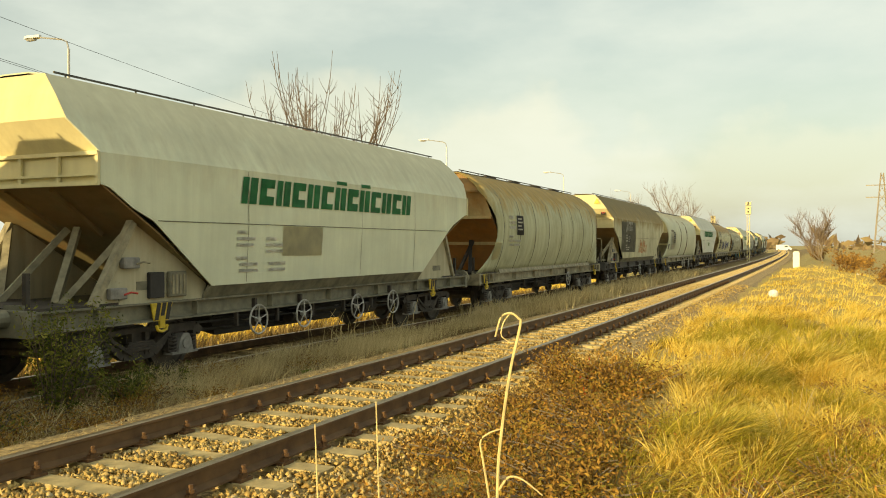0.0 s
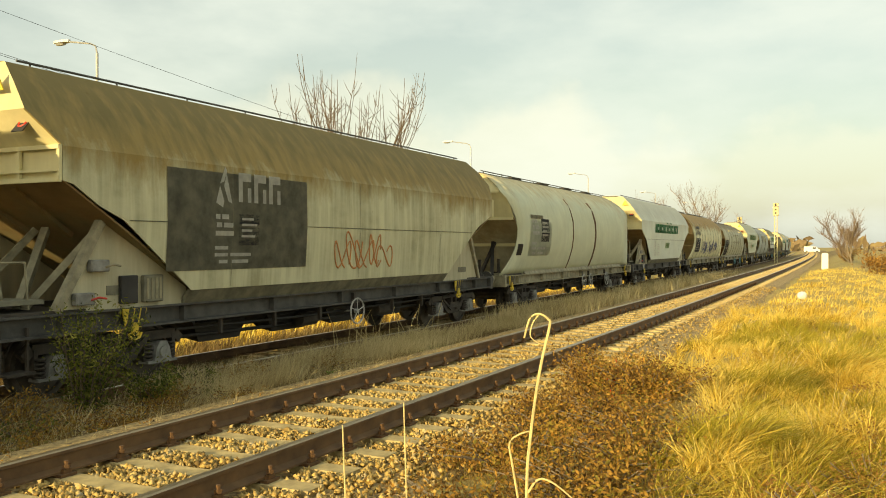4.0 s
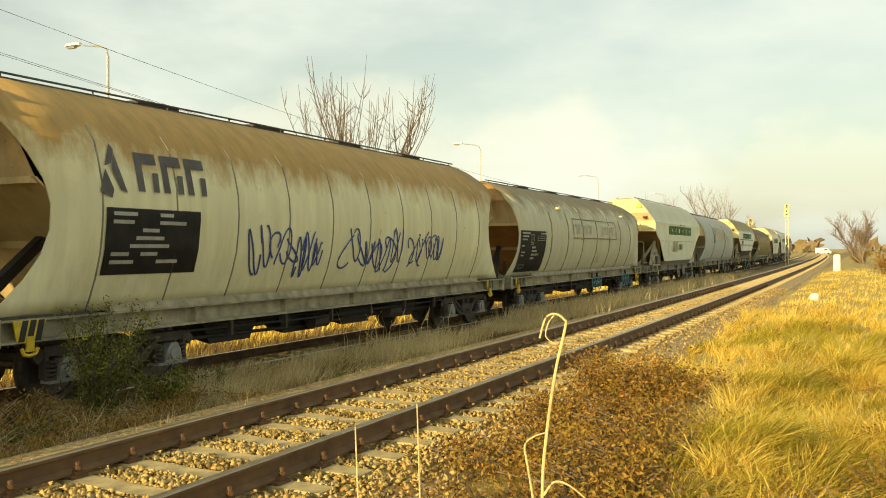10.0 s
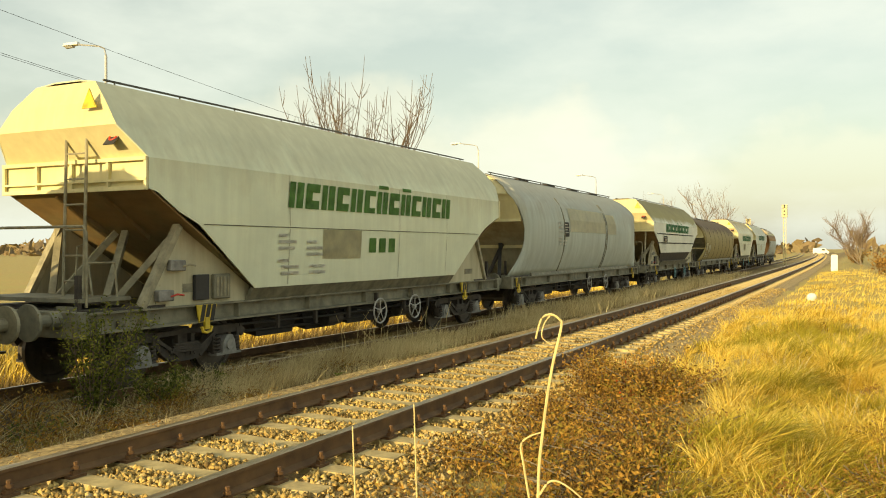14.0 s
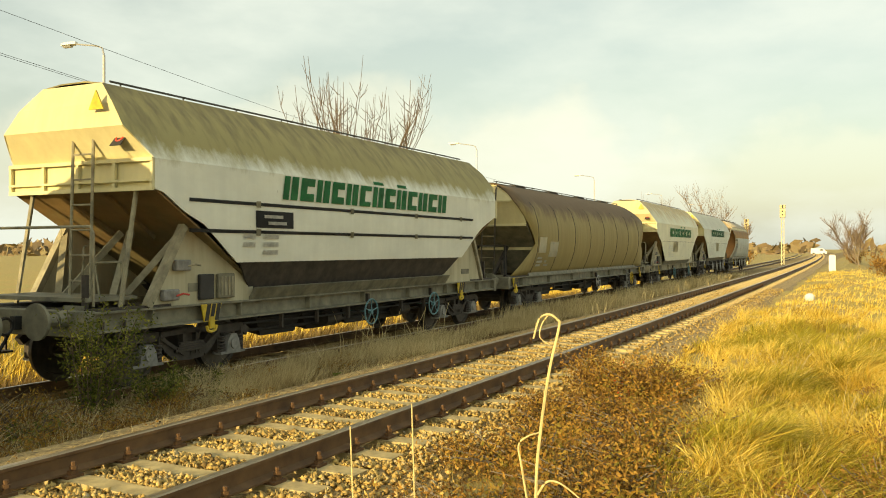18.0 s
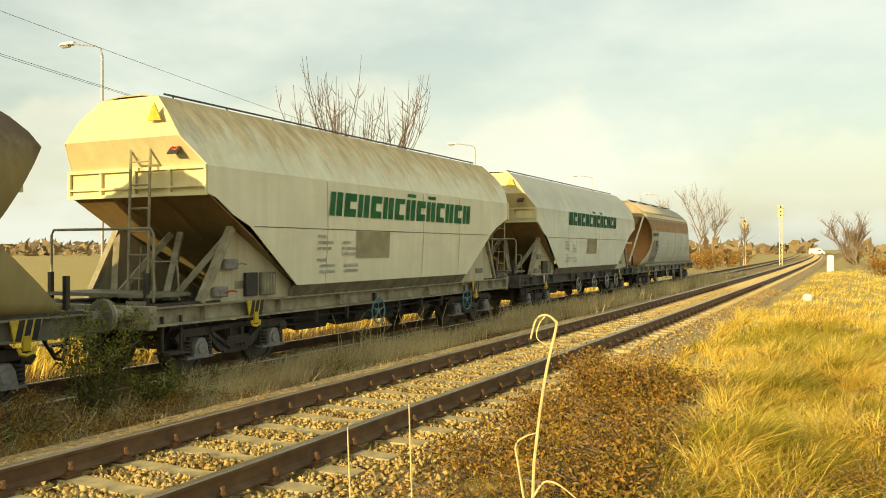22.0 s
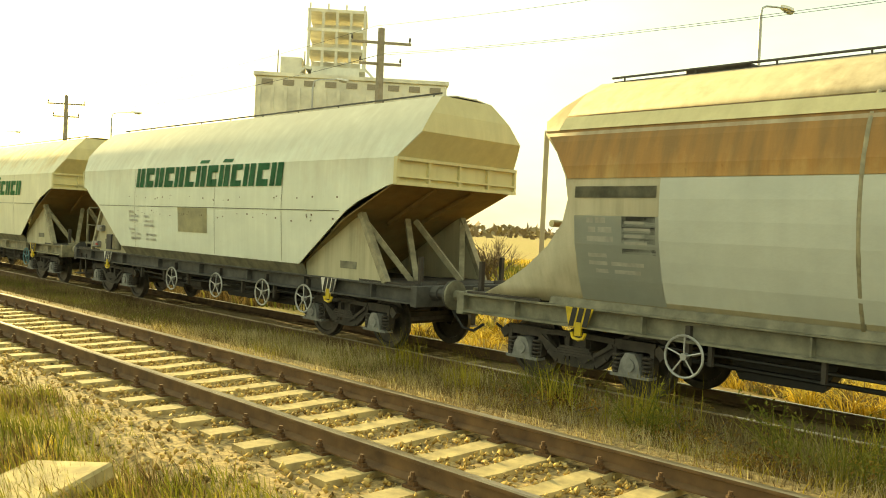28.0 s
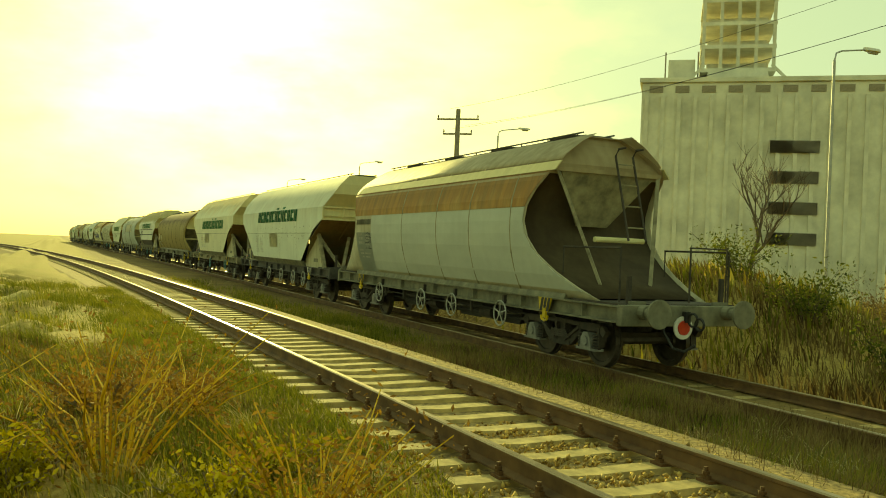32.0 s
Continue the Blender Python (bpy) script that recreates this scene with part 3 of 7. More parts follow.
def brake_hose(bm):
    tube(bm, [(0.35, 0, 0.02), (0.36, 0.10, -0.16), (0.33, 0.28, -0.38), (0.25, 0.46, -0.42), (0.15, 0.6, -0.30)], 0.024, 6)


def hand_wheel(bm):
    torus(bm, (0.05, 0, 0), (1, 0, 0), 0.25, 0.017, 22, 5)
    disc(bm, (0.03, 0, 0), (1, 0, 0), 0.045, 0.08, 8)
    for k in range(5):
        a = k * math.tau / 5 + 0.3
        tube(bm, [(0.05, 0, 0), (0.05, 0.25 * math.cos(a), 0.25 * math.sin(a))], 0.011, 4)
    tube(bm, [(0.04, 0, 0), (-0.5, 0, 0)], 0.018, 5)


def tow_hook(bm):
    box(bm, -0.02, 0.02, -0.05, 0.05, 0.02, 0.2)
    tube(bm, [(0, -0.11, 0.06), (0, -0.08, -0.01), (0, 0, -0.03), (0, 0.08, -0.01), (0, 0.11, 0.06)], 0.025, 5)


def corner_guard(bm):
    prism(bm, [(-0.22, 0.0), (0.22, 0.0), (0.12, -0.26), (-0.16, -0.26)], "x", -0.012, 0.012)


def guard_stripe(bm):
    prism(bm, [(-0.05, 0.0), (0.03, 0.0), (-0.03, -0.25), (-0.11, -0.25)], "x", 0.013, 0.017)


def underframe(w, h, sole, wheels, frame_mat="iron", box_mat="boxgrey", guard="yellow", hooks=(2.75, 2.75)):
    for s in (-1, 1):
        bm = bmesh.new()
        prism(bm, [(s * 1.10, 0.86), (s * 1.27, 0.86), (s * 1.27, 0.885), (s * 1.16, 0.90), (s * 1.16, 1.10), (s * 1.27, 1.115), (s * 1.27, 1.14), (s * 1.10, 1.14)], "y", -h + 0.6, h - 0.6)
        sb = part("solebar", bm, M[sole], w)
        for k in range(7):
            y = -h + 1.6 + k * (2 * h - 3.2) / 6
            again("solerib" + sole, "rib", lambda b: box(b, -0.05, 0.05, -0.012, 0.012, -0.105, 0.105), M[sole], sb, Matrix.Translation((s * 1.21, y, 1.0)))
    for sy in (-1, 1):
        bm = bmesh.new()
        box(bm, -1.27, 1.27, sy * (h - 0.6), sy * (h - 0.45), 0.82, 1.16, 0.01)
        part("headstock", bm, M[sole], w)
        bm = bmesh.new()
        box(bm, -1.2, 1.2, sy * (h - 2.0), sy * (h - 0.6), 1.142, 1.175)
        part("end_platform", bm, M["iron"], w)
        turn = Matrix.Rotation(0 if sy > 0 else math.pi, 4, "Z")
        for x in (-0.875, 0.875):
            again("buffer" + sole, "buffer", buffer_set, M[sole], w, Matrix.Translation((x, sy * (h - 0.6), 1.05)) @ turn)
        again("coupling", "coupling", coupling, M["black"], w, Matrix.Translation((0, sy * (h - 0.6), 0.98)) @ turn)
        again("hose", "brake_hose", brake_hose, M["black"], w, Matrix.Translation((0, sy * (h - 0.6), 0.86)) @ turn)
        for sx in (-1, 1):
            hk = hooks[0 if sy < 0 else 1]
            g = again("guard" + guard, "corner_guard", corner_guard, M[guard], w, Matrix.Translation((sx * 1.285, sy * (h - hk), 1.13)) @ Matrix.Rotation(0 if sx > 0 else math.pi, 4, "Z"), "striped warning plate")
            for k in range(3):
                again("stripe", "stripe", guard_stripe, M["black"], g, Matrix.Translation((0, -0.05 + 0.11 * k, 0)))
            again("towhook", "tow_hook", tow_hook, M["yellow"], w, Matrix.Translation((sx * 1.29, sy * (h - hk), 0.74)))
        bogie(w, sy * (h - 2.55), frame_mat, box_mat)
    bm = bmesh.new()
    for sx in (-1, 1):
        box(bm, sx * 0.1, sx * 0.22, -h + 0.7, h - 0.7, 0.86, 1.10)
    for k in range(6):
        y = -h + 4.4 + k * (2 * h - 8.8) / 5
        box(bm, -1.1, 1.1, y - 0.05, y + 0.05, 0.88, 1.08)
    part("centre_sill", bm, M["iron"], w)
    bm = bmesh.new()
    tube(bm, [(0.45, -1.2, 0.66), (0.45, 0.2, 0.66)], 0.19, 12)
    part("air_tank", bm, M["iron"], w)
    for k, (y, r) in enumerate(wheels):
        again("handwheel" + r, "hand_wheel", hand_wheel, M[r], w, Matrix.Translation((1.24, y, 0.70)))
        again("bracket", "wheel_bracket", lambda b: box(b, -0.05, 0.03, -0.03, 0.03, -0.32, 0.16), M["iron"], w, Matrix.Translation((1.2, y, 0.9)))
        again("handwheel" + r, "hand_wheel", hand_wheel, M[r], w, Matrix.Translation((-1.24, y, 0.70)) @ Matrix.Rotation(math.pi, 4, "Z"))
    # trough under the hopper, brake pipe and pull rods
    bm = bmesh.new()
    prism(bm, [(-0.95, 0.92), (0.95, 0.92), (0.55, 0.66), (-0.55, 0.66)], "y", -h + 4.6, h - 4.6)
    part("trough", bm, M["black"], w)
    for x, z, r in ((1.02, 0.74, 0.022), (0.7, 0.58, 0.03), (-1.02, 0.74, 0.022)):
        bm = bmesh.new()
        tube(bm, [(x, -h + 3.8, z), (x, -1.0, z - 0.04), (x, 1.0, z - 0.02), (x, h - 3.8, z)], r, 6)
        part("brake_rod", bm, M["black"], w)
    for y in (-0.9, 1.9):
        bm = bmesh.new()
        tube(bm, [(0.86, y, 0.62), (0.86, y + 0.5, 0.62)], 0.13, 12)
        part("brake_cylinder", bm, M["iron"], w)
    # discharge chutes
    for k in range(4):
        y = -h + 5.2 + k * (2 * h - 10.4) / 3
        for s in (-1, 1):
            again("chute", "discharge_chute", lambda b: rings(b, [[(-0.35, -0.75, 0.95), (0.35, -0.75, 0.95), (0.35, 0.75, 0.95), (-0.35, 0.75, 0.95)], [(0.0, -0.5, 0.50), (0.32, -0.5, 0.44), (0.32, 0.5, 0.44), (0.0, 0.5, 0.50)]]), M["black"], w, Matrix.Translation((s * 0.35, y, 0)) @ Matrix.Rotation(0 if s > 0 else math.pi, 4, "Z"))
    for k in range(6):
        y = -h + 4.6 + k * (2 * h - 9.2) / 5
        again("hanger", "hanger", lambda b: box(b, -0.03, 0.03, -0.025, 0.025, -0.24, 0.0), M["iron"], w, Matrix.Translation((1.2, y, 0.86)))


def ladder(w, x, y, z0, z1, mat, lean=0.0):
    la = new("ladder")
    la.parent = w
    for s in (-0.2, 0.2):
        bm = bmesh.new()
        tube(bm, [(x + s, y, z0), (x + s, y + lean, z1), (x + s, y + lean + 0.1, z1 + 0.12), (x + s, y + lean + 0.3, z1 + 0.12)], 0.022, 6)
        part("stile", bm, mat, la)
    n = int((z1 - z0) / 0.33)
    for k in range(n):
        f = (k + 0.6) / n
        again("rung", "rung", lambda b: tube(b, [(-0.2, 0, 0), (0.2, 0, 0)], 0.014, 5), mat, la, Matrix.Translation((x, y + lean * f, z0 + (z1 - z0) * f)))


def handrail(w, pts, mat, r=0.02):
    bm = bmesh.new()
    tube(bm, pts, r, 6)
    part("handrail", bm, mat, w)


def side_rect(name, w, mat, y0, y1, z0, z1, xs, parent=None, label=""):
    """A thin plate or paint patch on the side, laid along the side's slope."""
    bm = bmesh.new()
    zs = np.linspace(z0, z1, max(3, int((z1 - z0) / 0.07) + 2))
    loop = [(y0, z) for z in zs] + [(y1, z) for z in zs[::-1]]
    n = len(zs)
    out = [bm.verts.new((xs(z) + 0.010, y, z)) for y, z in loop]
    for i in range(n - 1):
        bm.faces.new((out[i], out[i + 1], out[2 * n - 2 - i], out[2 * n - 1 - i]))
    bmesh.ops.solidify(bm, geom=bm.faces, thickness=0.004)
    return part(name, bm, mat, parent or w, label)


def bars(w, mat, y0, z0, rows, xs, parent=None, size=0.07, gap=0.05, out=0.0):
    """Rows of short bars where small markings stand; rows: lists of (start, length)."""
    for k, row in enumerate(rows):
        z = z0 - k * (size + gap)
        for a, l in row:
            side_rect("marking", w, mat, y0 + a, y0 + a + l, z - size, z, lambda q: xs(q) + 0.004 + out, parent)


LETTERS = [2, 5, 1, 4, 3, 0, 3, 5, 3, 1, 0, 3, 3]


def word(w, mat, y0, y1, z0, z1, xs, marks=(6, 8)):
    """The company's name as a row of slanted plain blocks, one part a block."""
    n = len(LETTERS)
    p = (y1 - y0) / n
    H = z1 - z0
    for k, kind in enumerate(LETTERS):
        a = y0 + k * p
        lw = p * 0.84
        t = p * 0.27
        quads = [(0, lw, 0, 0.24 + 0.02 * kind), (0, lw * 0.46, 0.24, 0.76), (0, lw, 0.76 - 0.02 * kind, 1)] if k % 2 else [(0, lw * 0.4, 0, 1), (lw * 0.52, lw, 0, 1)]
        if k in marks:
            quads = quads + [(0.02, lw, 1.12, 1.28)]
        bm = bmesh.new()
        for u0, u1, v0, v1 in quads:
            za, zb = z0 + v0 * H, z0 + v1 * H
            sl = 0.16 * p
            pts = [(a + u0 + sl * v0, za), (a + u1 + sl * v0, za), (a + u1 + sl * v1, zb), (a + u0 + sl * v1, zb)]
            fr = [bm.verts.new((xs(z) + 0.014, y, z)) for y, z in pts]
            bm.faces.new(fr)
        bmesh.ops.solidify(bm, geom=bm.faces, thickness=0.004)
        part("letter_block", bm, mat, w)


def emblem(w, mat, y, z, xs, s=0.5):
    """Three plain wedges and three blocks in place of a company mark."""
    for k, poly in enumerate(([(0, 0.1), (0.25, 0), (0.3, 0.15), (0.15, 0.5)], [(0.3, 0.5), (0.45, 0.15), (0.6, 0.1), (0.4, 0.8)], [(0.15, 0.55), (0.35, 0.95), (0.42, 0.85), (0.3, 0.6)])):
        bm = bmesh.new()
        f = bm.faces.new([bm.verts.new((xs(z + v * s) + 0.020, y + u * s, z + v * s)) for u, v in poly])
        bmesh.ops.solidify(bm, geom=[f], thickness=0.004)
        part("emblem", bm, mat, w)
    for k in range(3):
        bm = bmesh.new()
        a = 0.85 + k * 0.62
        for u0, u1, v0, v1 in ((a, a + 0.16, 0.15, 0.85), (a + 0.16, a + 0.5, 0.65, 0.85), (a + 0.36, a + 0.5, 0.15, 0.5)):
            bm.faces.new([bm.verts.new((xs(z + v * s) + 0.020, y + u * s, z + v * s)) for u, v in ((u0, v0), (u1, v0), (u1, v1), (u0, v1))])
        bmesh.ops.solidify(bm, geom=bm.faces, thickness=0.004)
        part("emblem", bm, mat, w)


def scrawl(w, mat, y0, y1, z0, z1, xs, seed, r=0.016, loops=8):
    """Sprayed scribble: looping strokes on the side."""
    q = random.Random(seed)
    for k in range(loops):
        cy, cz = y0 + (y1 - y0) * (k + 0.5) / loops, (z0 + z1) / 2 + q.uniform(-0.15, 0.15) * (z1 - z0)
        a, b, f, ph = (y1 - y0) / loops * q.uniform(0.5, 0.9), (z1 - z0) * q.uniform(0.25, 0.5), q.choice((1, 2, 3)), q.uniform(0, 6)
        pts = []
        for i in range(22):
            t = i / 21 * 5.6
            y, z = cy + a * math.sin(t + ph), cz + b * math.sin(f * t * 0.7 + ph * 1.7)
            pts.append((xs(z) + 0.012, y, z))
        bm = bmesh.new()
        tube(bm, pts, r, 4)
        for v in bm.verts:
            v.co.x = xs(v.co.z) + 0.008 + (v.co.x - xs(v.co.z) - 0.008) * 0.25
        part("spray_stroke", bm, mat, w)


# ---- angular hopper wagon ----
def tc_x(z):
    return float(np.interp(z, [1.33, 2.26, 3.1, 3.5, 3.82, 4.16], [1.39, 1.45, 1.44, 1.20, 0.94, 0.55]))


def roof_rail(w, h, z, x, d0, d1, mat):
    bm = bmesh.new()
    box(bm, -0.32, 0.32, -h + d0, h - d1, z, z + 0.03)
    rw = part("roof_walkway", bm, mat, w)
    for s in (-x, x):
        bm = bmesh.new()
        tube(bm, [(s, -h + d0, z + 0.07), (s, h - d1, z + 0.07)], 0.016, 5)
        part("roof_rail", bm, mat, rw)
    for k in range(10):
        y = -h + d0 + 0.2 + k * (2 * h - d0 - d1 - 0.4) / 9
        for s in (-x, x):
            again("stanchion", "stanchion", lambda b: tube(b, [(0, 0, 0), (0, 0, 0.1)], 0.014, 5), mat, rw, Matrix.Translation((s, y, z - 0.03)))


def angular_wagon(L, body_mat, sole, wheels, ends="endcream", platform=True, boxes=True, rail_mat="sole_olive", seams=True, guard="yellow", low=None, hem=1.33):
    h = L / 2
    w = new("hopper_wagon")
    # hull in one skin: roof rounding into the sides, which run down to the discharge edge
    sec = [(-1.44, 2.70), (-1.44, 3.1), (-1.20, 3.5), (-0.94, 3.82), (-0.60, 4.12), (0.60, 4.12), (0.94, 3.82), (1.20, 3.5), (1.44, 3.1), (1.44, 2.70)]
    d = {2.70: 1.0, 3.1: 1.0, 3.5: 0.66, 3.82: 0.72, 4.12: 0.85}
    low_a, low_b = 3.75 - 1.43 * (hem - 1.33), 3.55 - 1.43 * (hem - 1.33)
    skin = [(1.39 + 0.06 * (hem - 1.33), hem, low_a, low_b), (1.45, 2.26, 2.42, 2.15), (1.448, 2.42, 2.02, 1.82), (1.445, 2.66, 1.62, 1.10), (1.442, 2.70, 1.45, 0.90), (1.44, 3.1, 1.45, 0.90), (1.325, 3.3, 1.28, 0.73), (1.20, 3.5, 1.11, 0.56), (0.94, 3.82, 1.17, 0.62), (0.60, 4.12, 1.30, 0.75), (0.25, 4.17, 1.33, 0.78)]
    n = 14
    bm = bmesh.new()
    edge = [(x, z, a, b) for x, z, a, b in skin] + [(-x, z, a, b) for x, z, a, b in skin[::-1]]
    rings(bm, [[(x, (-h + a) * (1 - k / n) + (h - b) * (k / n), z) for x, z, a, b in edge] for k in range(n + 1)], caps=False, closed=False)
    bmesh.ops.recalc_face_normals(bm, faces=bm.faces)
    bmesh.ops.solidify(bm, geom=bm.faces, thickness=0.02)
    for e in bm.edges:
        e.smooth = e.calc_face_angle(0.0) < 0.3
    part("hull", bm, body_mat, w, flat=False)
    # hopper slopes under the ends, their colour darkened for shade, and the funnel below
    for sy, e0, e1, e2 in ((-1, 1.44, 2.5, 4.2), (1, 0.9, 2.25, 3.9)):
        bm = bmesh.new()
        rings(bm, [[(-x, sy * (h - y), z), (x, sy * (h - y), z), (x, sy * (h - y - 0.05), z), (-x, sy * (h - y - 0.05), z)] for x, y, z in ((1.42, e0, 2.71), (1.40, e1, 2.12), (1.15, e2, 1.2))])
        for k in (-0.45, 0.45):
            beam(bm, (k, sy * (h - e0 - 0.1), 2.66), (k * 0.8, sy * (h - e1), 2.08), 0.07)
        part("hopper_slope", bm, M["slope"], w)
        # end face: sloping cap and framed beam
        bm = bmesh.new()
        o = 0.45 if sy < 0 else -0.1
        cap = [(x, sy * (h - d[z] - o if sy < 0 else h - d[z] + 0.1), z) for x, z in sec]
        f = [bm.verts.new(p) for p in cap]
        for i in range(4):
            bm.faces.new((f[i], f[i + 1], f[8 - i], f[9 - i]))
        part("end_cap", bm, M[ends], w)
        yb = sy * (h - d[3.1] - (0.45 if sy < 0 else -0.1))
        bm = bmesh.new()
        for z0, z1 in ((2.68, 2.73), (2.80, 2.83), (3.06, 3.11)):
            box(bm, -1.45, 1.45, yb - 0.02, yb + sy * 0.07, z0, z1)
        for x in (-1.43, -0.72, 0.0, 0.72, 1.43):
            box(bm, x - 0.025, x + 0.025, yb - 0.02, yb + sy * 0.06, 2.70, 3.09)
        part("end_beam", bm, M[ends], w)
        bm = bmesh.new()
        box(bm, 0.25, 0.48, yb + sy * 0.10, yb + sy * 0.2, 3.72, 3.80)
        part("end_slot", bm, M["blackplate"], w)
        # cheek plates, corner and inner struts
        for s in (-1, 1):
            bm = bmesh.new()
            a = 0.25 if sy < 0 else 0.0
            poly = [(sy * (h - 1.40 - a), 1.14), (sy * (h - 3.6 - a), 1.14), (sy * (h - 3.6 - a), 1.36), (sy * (h - 2.1 - a), 2.24), (sy * (h - 1.95 - a), 2.22)]
            prism(bm, poly, "x", s * 1.16, s * 1.19)
            ck = part("cheek_plate", bm, M["cream"], w)
            bm = bmesh.new()
            box(bm, s * 1.19, s * 1.2, sy * (h - 2.55 - a), sy * (h - 2.1 - a), 1.32, 1.44)
            part("plate", bm, M["sole_olive"], ck)
            bm = bmesh.new()
            beam(bm, (s * 1.22, sy * (h - 1.98 - a), 2.24), (s * 1.18, sy * (h - 1.30 - a), 1.15), 0.12, 0.10)
            part("strut", bm, M["strutpaint"], w)
            bm = bmesh.new()
            beam(bm, (s * 0.1, sy * (h - 2.05 - a), 2.16), (s * 0.55, sy * (h - 1.25 - a), 1.16), 0.10, 0.09)
            part("strut", bm, M["strutpaint"], w)
            bm = bmesh.new()
            beam(bm, (s * 1.25, sy * (h - 1.98 - a), 2.22), (s * 0.6, sy * (h - 1.3 - a), 1.16), 0.10, 0.09)
            part("strut", bm, M["strutpaint"], w)
            # buffer-beam posts
            again("endpost", "end_post", lambda b: box(b, -0.035, 0.035, -0.03, 0.03, 0, 0.48), M["iron"], w, Matrix.Translation((s * 0.98, sy * (h - 0.68), 1.14)))
    # inner dark funnel and lower edge
    bm = bmesh.new()
    rings(bm, [[(-1.12, -h + 4.1, 1.34), (1.12, -h + 4.1, 1.34), (1.12, h - 3.8, 1.34), (-1.12, h - 3.8, 1.34)], [(-0.8, -h + 4.6, 0.95), (0.8, -h + 4.6, 0.95), (0.8, h - 4.3, 0.95), (-0.8, h - 4.3, 0.95)]])
    part("funnel", bm, low or M["sole_olive"], w)
    for s in (-1, 1):
        bm = bmesh.new()
        prism(bm, [(s * 1.16, 1.14), (s * 1.24, 1.14), (s * 1.37, 1.325), (s * 1.30, 1.335)], "y", -h + 3.75, h - 3.55)
        part("lower_skirt", bm, M["sole_olive"], w)
        if hem > 1.4:
            bm = bmesh.new()
            rings(bm, [[(s * x, -h + a, z), (s * x, h - a + 0.2, z), (s * (x - 0.03), h - a + 0.2, z), (s * (x - 0.03), -h + a, z)] for x, a, z in ((1.38, 3.3, hem), (1.12, 3.9, 1.2))])
            part("hopper_wall", bm, M["iron"], w)
    if seams:
        for y in (-h + 4.6, -h + 8.4, h - 4.1):
            for z0, z1 in ((1.36, 2.24), (2.28, 3.08)):
                side_rect("seam", w, M["strutpaint"], y, y + 0.012, z0, z1, tc_x)
        for z in (2.262,):
            side_rect("seam", w, M["sole_olive"], -h + 2.5, h - 2.3, z - 0.006, z + 0.006, tc_x)
    roof_rail(w, h, 4.13, 0.42, 1.6, 0.95, M["sole_dark"])
    underframe(w, h, sole, wheels, guard=guard)
    if boxes:
        for s in (-1, 1):
            bm = bmesh.new()
            box(bm, s * 1.19, s * 1.26, -h + 2.55, -h + 2.85, 1.2, 1.56, 0.01)
            part("dark_hatch", bm, M["blackplate"], w)
            bm = bmesh.new()
            box(bm, s * 1.19, s * 1.27, -h + 2.95, -h + 3.32, 1.2, 1.56, 0.015)
            bx = part("document_box", bm, M["sole_olive"], w)
            bm = bmesh.new()
            for k in range(4):
                box(bm, s * 1.27, s * 1.28, -h + 2.99 + 0.08 * k, -h + 3.03 + 0.08 * k, 1.24, 1.52)
            part("slat", bm, M["strutpaint"], bx)
            for y, z in ((2.02, 1.62), (1.78, 1.22)):
                bm = bmesh.new()
                box(bm, s * 1.19, s * 1.30, -h + y, -h + y + 0.30, z, z + 0.15, 0.015)
                gb = part("valve_box", bm, M["boxgrey"], w, "pale grey valve box")
                bm = bmesh.new()
                tube(bm, [(s * 1.30, -h + y + 0.22, z + 0.06), (s * 1.34, -h + y + 0.32, z + 0.09), (s * 1.34, -h + y + 0.44, z + 0.07)], 0.014, 5)
                part("lever", bm, M["red" if z < 1.4 else "strutpaint"], gb)
    if platform:
        y = -h + 0.75
        bm = bmesh.new()
        box(bm, -1.05, 1.05, -h + 0.65, -h + 1.5, 1.26, 1.31)
        part("platform", bm, M["sole_olive"], w)
        g = M["sole_cream"]
        handrail(w, [(1.05, y, 1.2), (1.05, y, 2.12), (1.0, y, 2.2), (-1.0, y, 2.2), (-1.05, y, 2.12), (-1.05, y, 1.2)], g)
        handrail(w, [(1.02, y, 1.3), (1.02, y, 1.75), (1.02, y + 0.5, 1.75), (1.02, y + 0.55, 1.2)], g, 0.016)
        handrail(w, [(0.25, y + 0.5, 1.3), (0.3, y + 0.5, 1.95), (0.45, y + 0.5, 2.0), (0.6, y + 0.5, 1.3)], g, 0.016)
        ladder(w, 0.3, -h + 1.18, 1.3, 3.98, M["sole_cream"], 0.08)
        for s in (-1, 1):
            again("step", "step", lambda b: (box(b, -0.2, 0.2, -0.15, 0.15, 0, 0.03), box(b, -0.2, -0.17, -0.02, 0.02, 0, 0.55), box(b, 0.17, 0.2, -0.02, 0.02, 0, 0.55)), M["iron"], w, Matrix.Translation((s * 1.2, -h + 0.95, 0.45)) @ Matrix.Rotation(math.pi / 2, 4, "Z"))
        bm = bmesh.new()
        prism(bm, [(0.62, 3.72), (0.9, 3.72), (0.76, 3.97)], "y", -h + 1.05, -h + 1.07)
        part("warning_sign", bm, M["yellow"], w)
        tilt = Matrix.Translation((1.02, -h + 1.30, 3.42)) @ Matrix.Rotation(radians(-40), 4, "X")
        pl = again("sticker", "sticker_plate", lambda b: box(b, -0.10, 0.10, -0.012, 0.0, -0.24, 0.24), M["blackplate"], w, tilt, "dark warning plate with a yellow and a red mark")
        again("sticker_top", "yellow_mark", lambda b: prism(b, [(-0.07, 0.05), (0.07, 0.05), (0, 0.18)], "y", -0.018, -0.013), M["yellow"], pl)
        again("sticker_low", "red_mark", lambda b: torus(b, (0, -0.015, -0.1), (0, 1, 0), 0.06, 0.014, 14, 4), M["red"], pl)
    return w


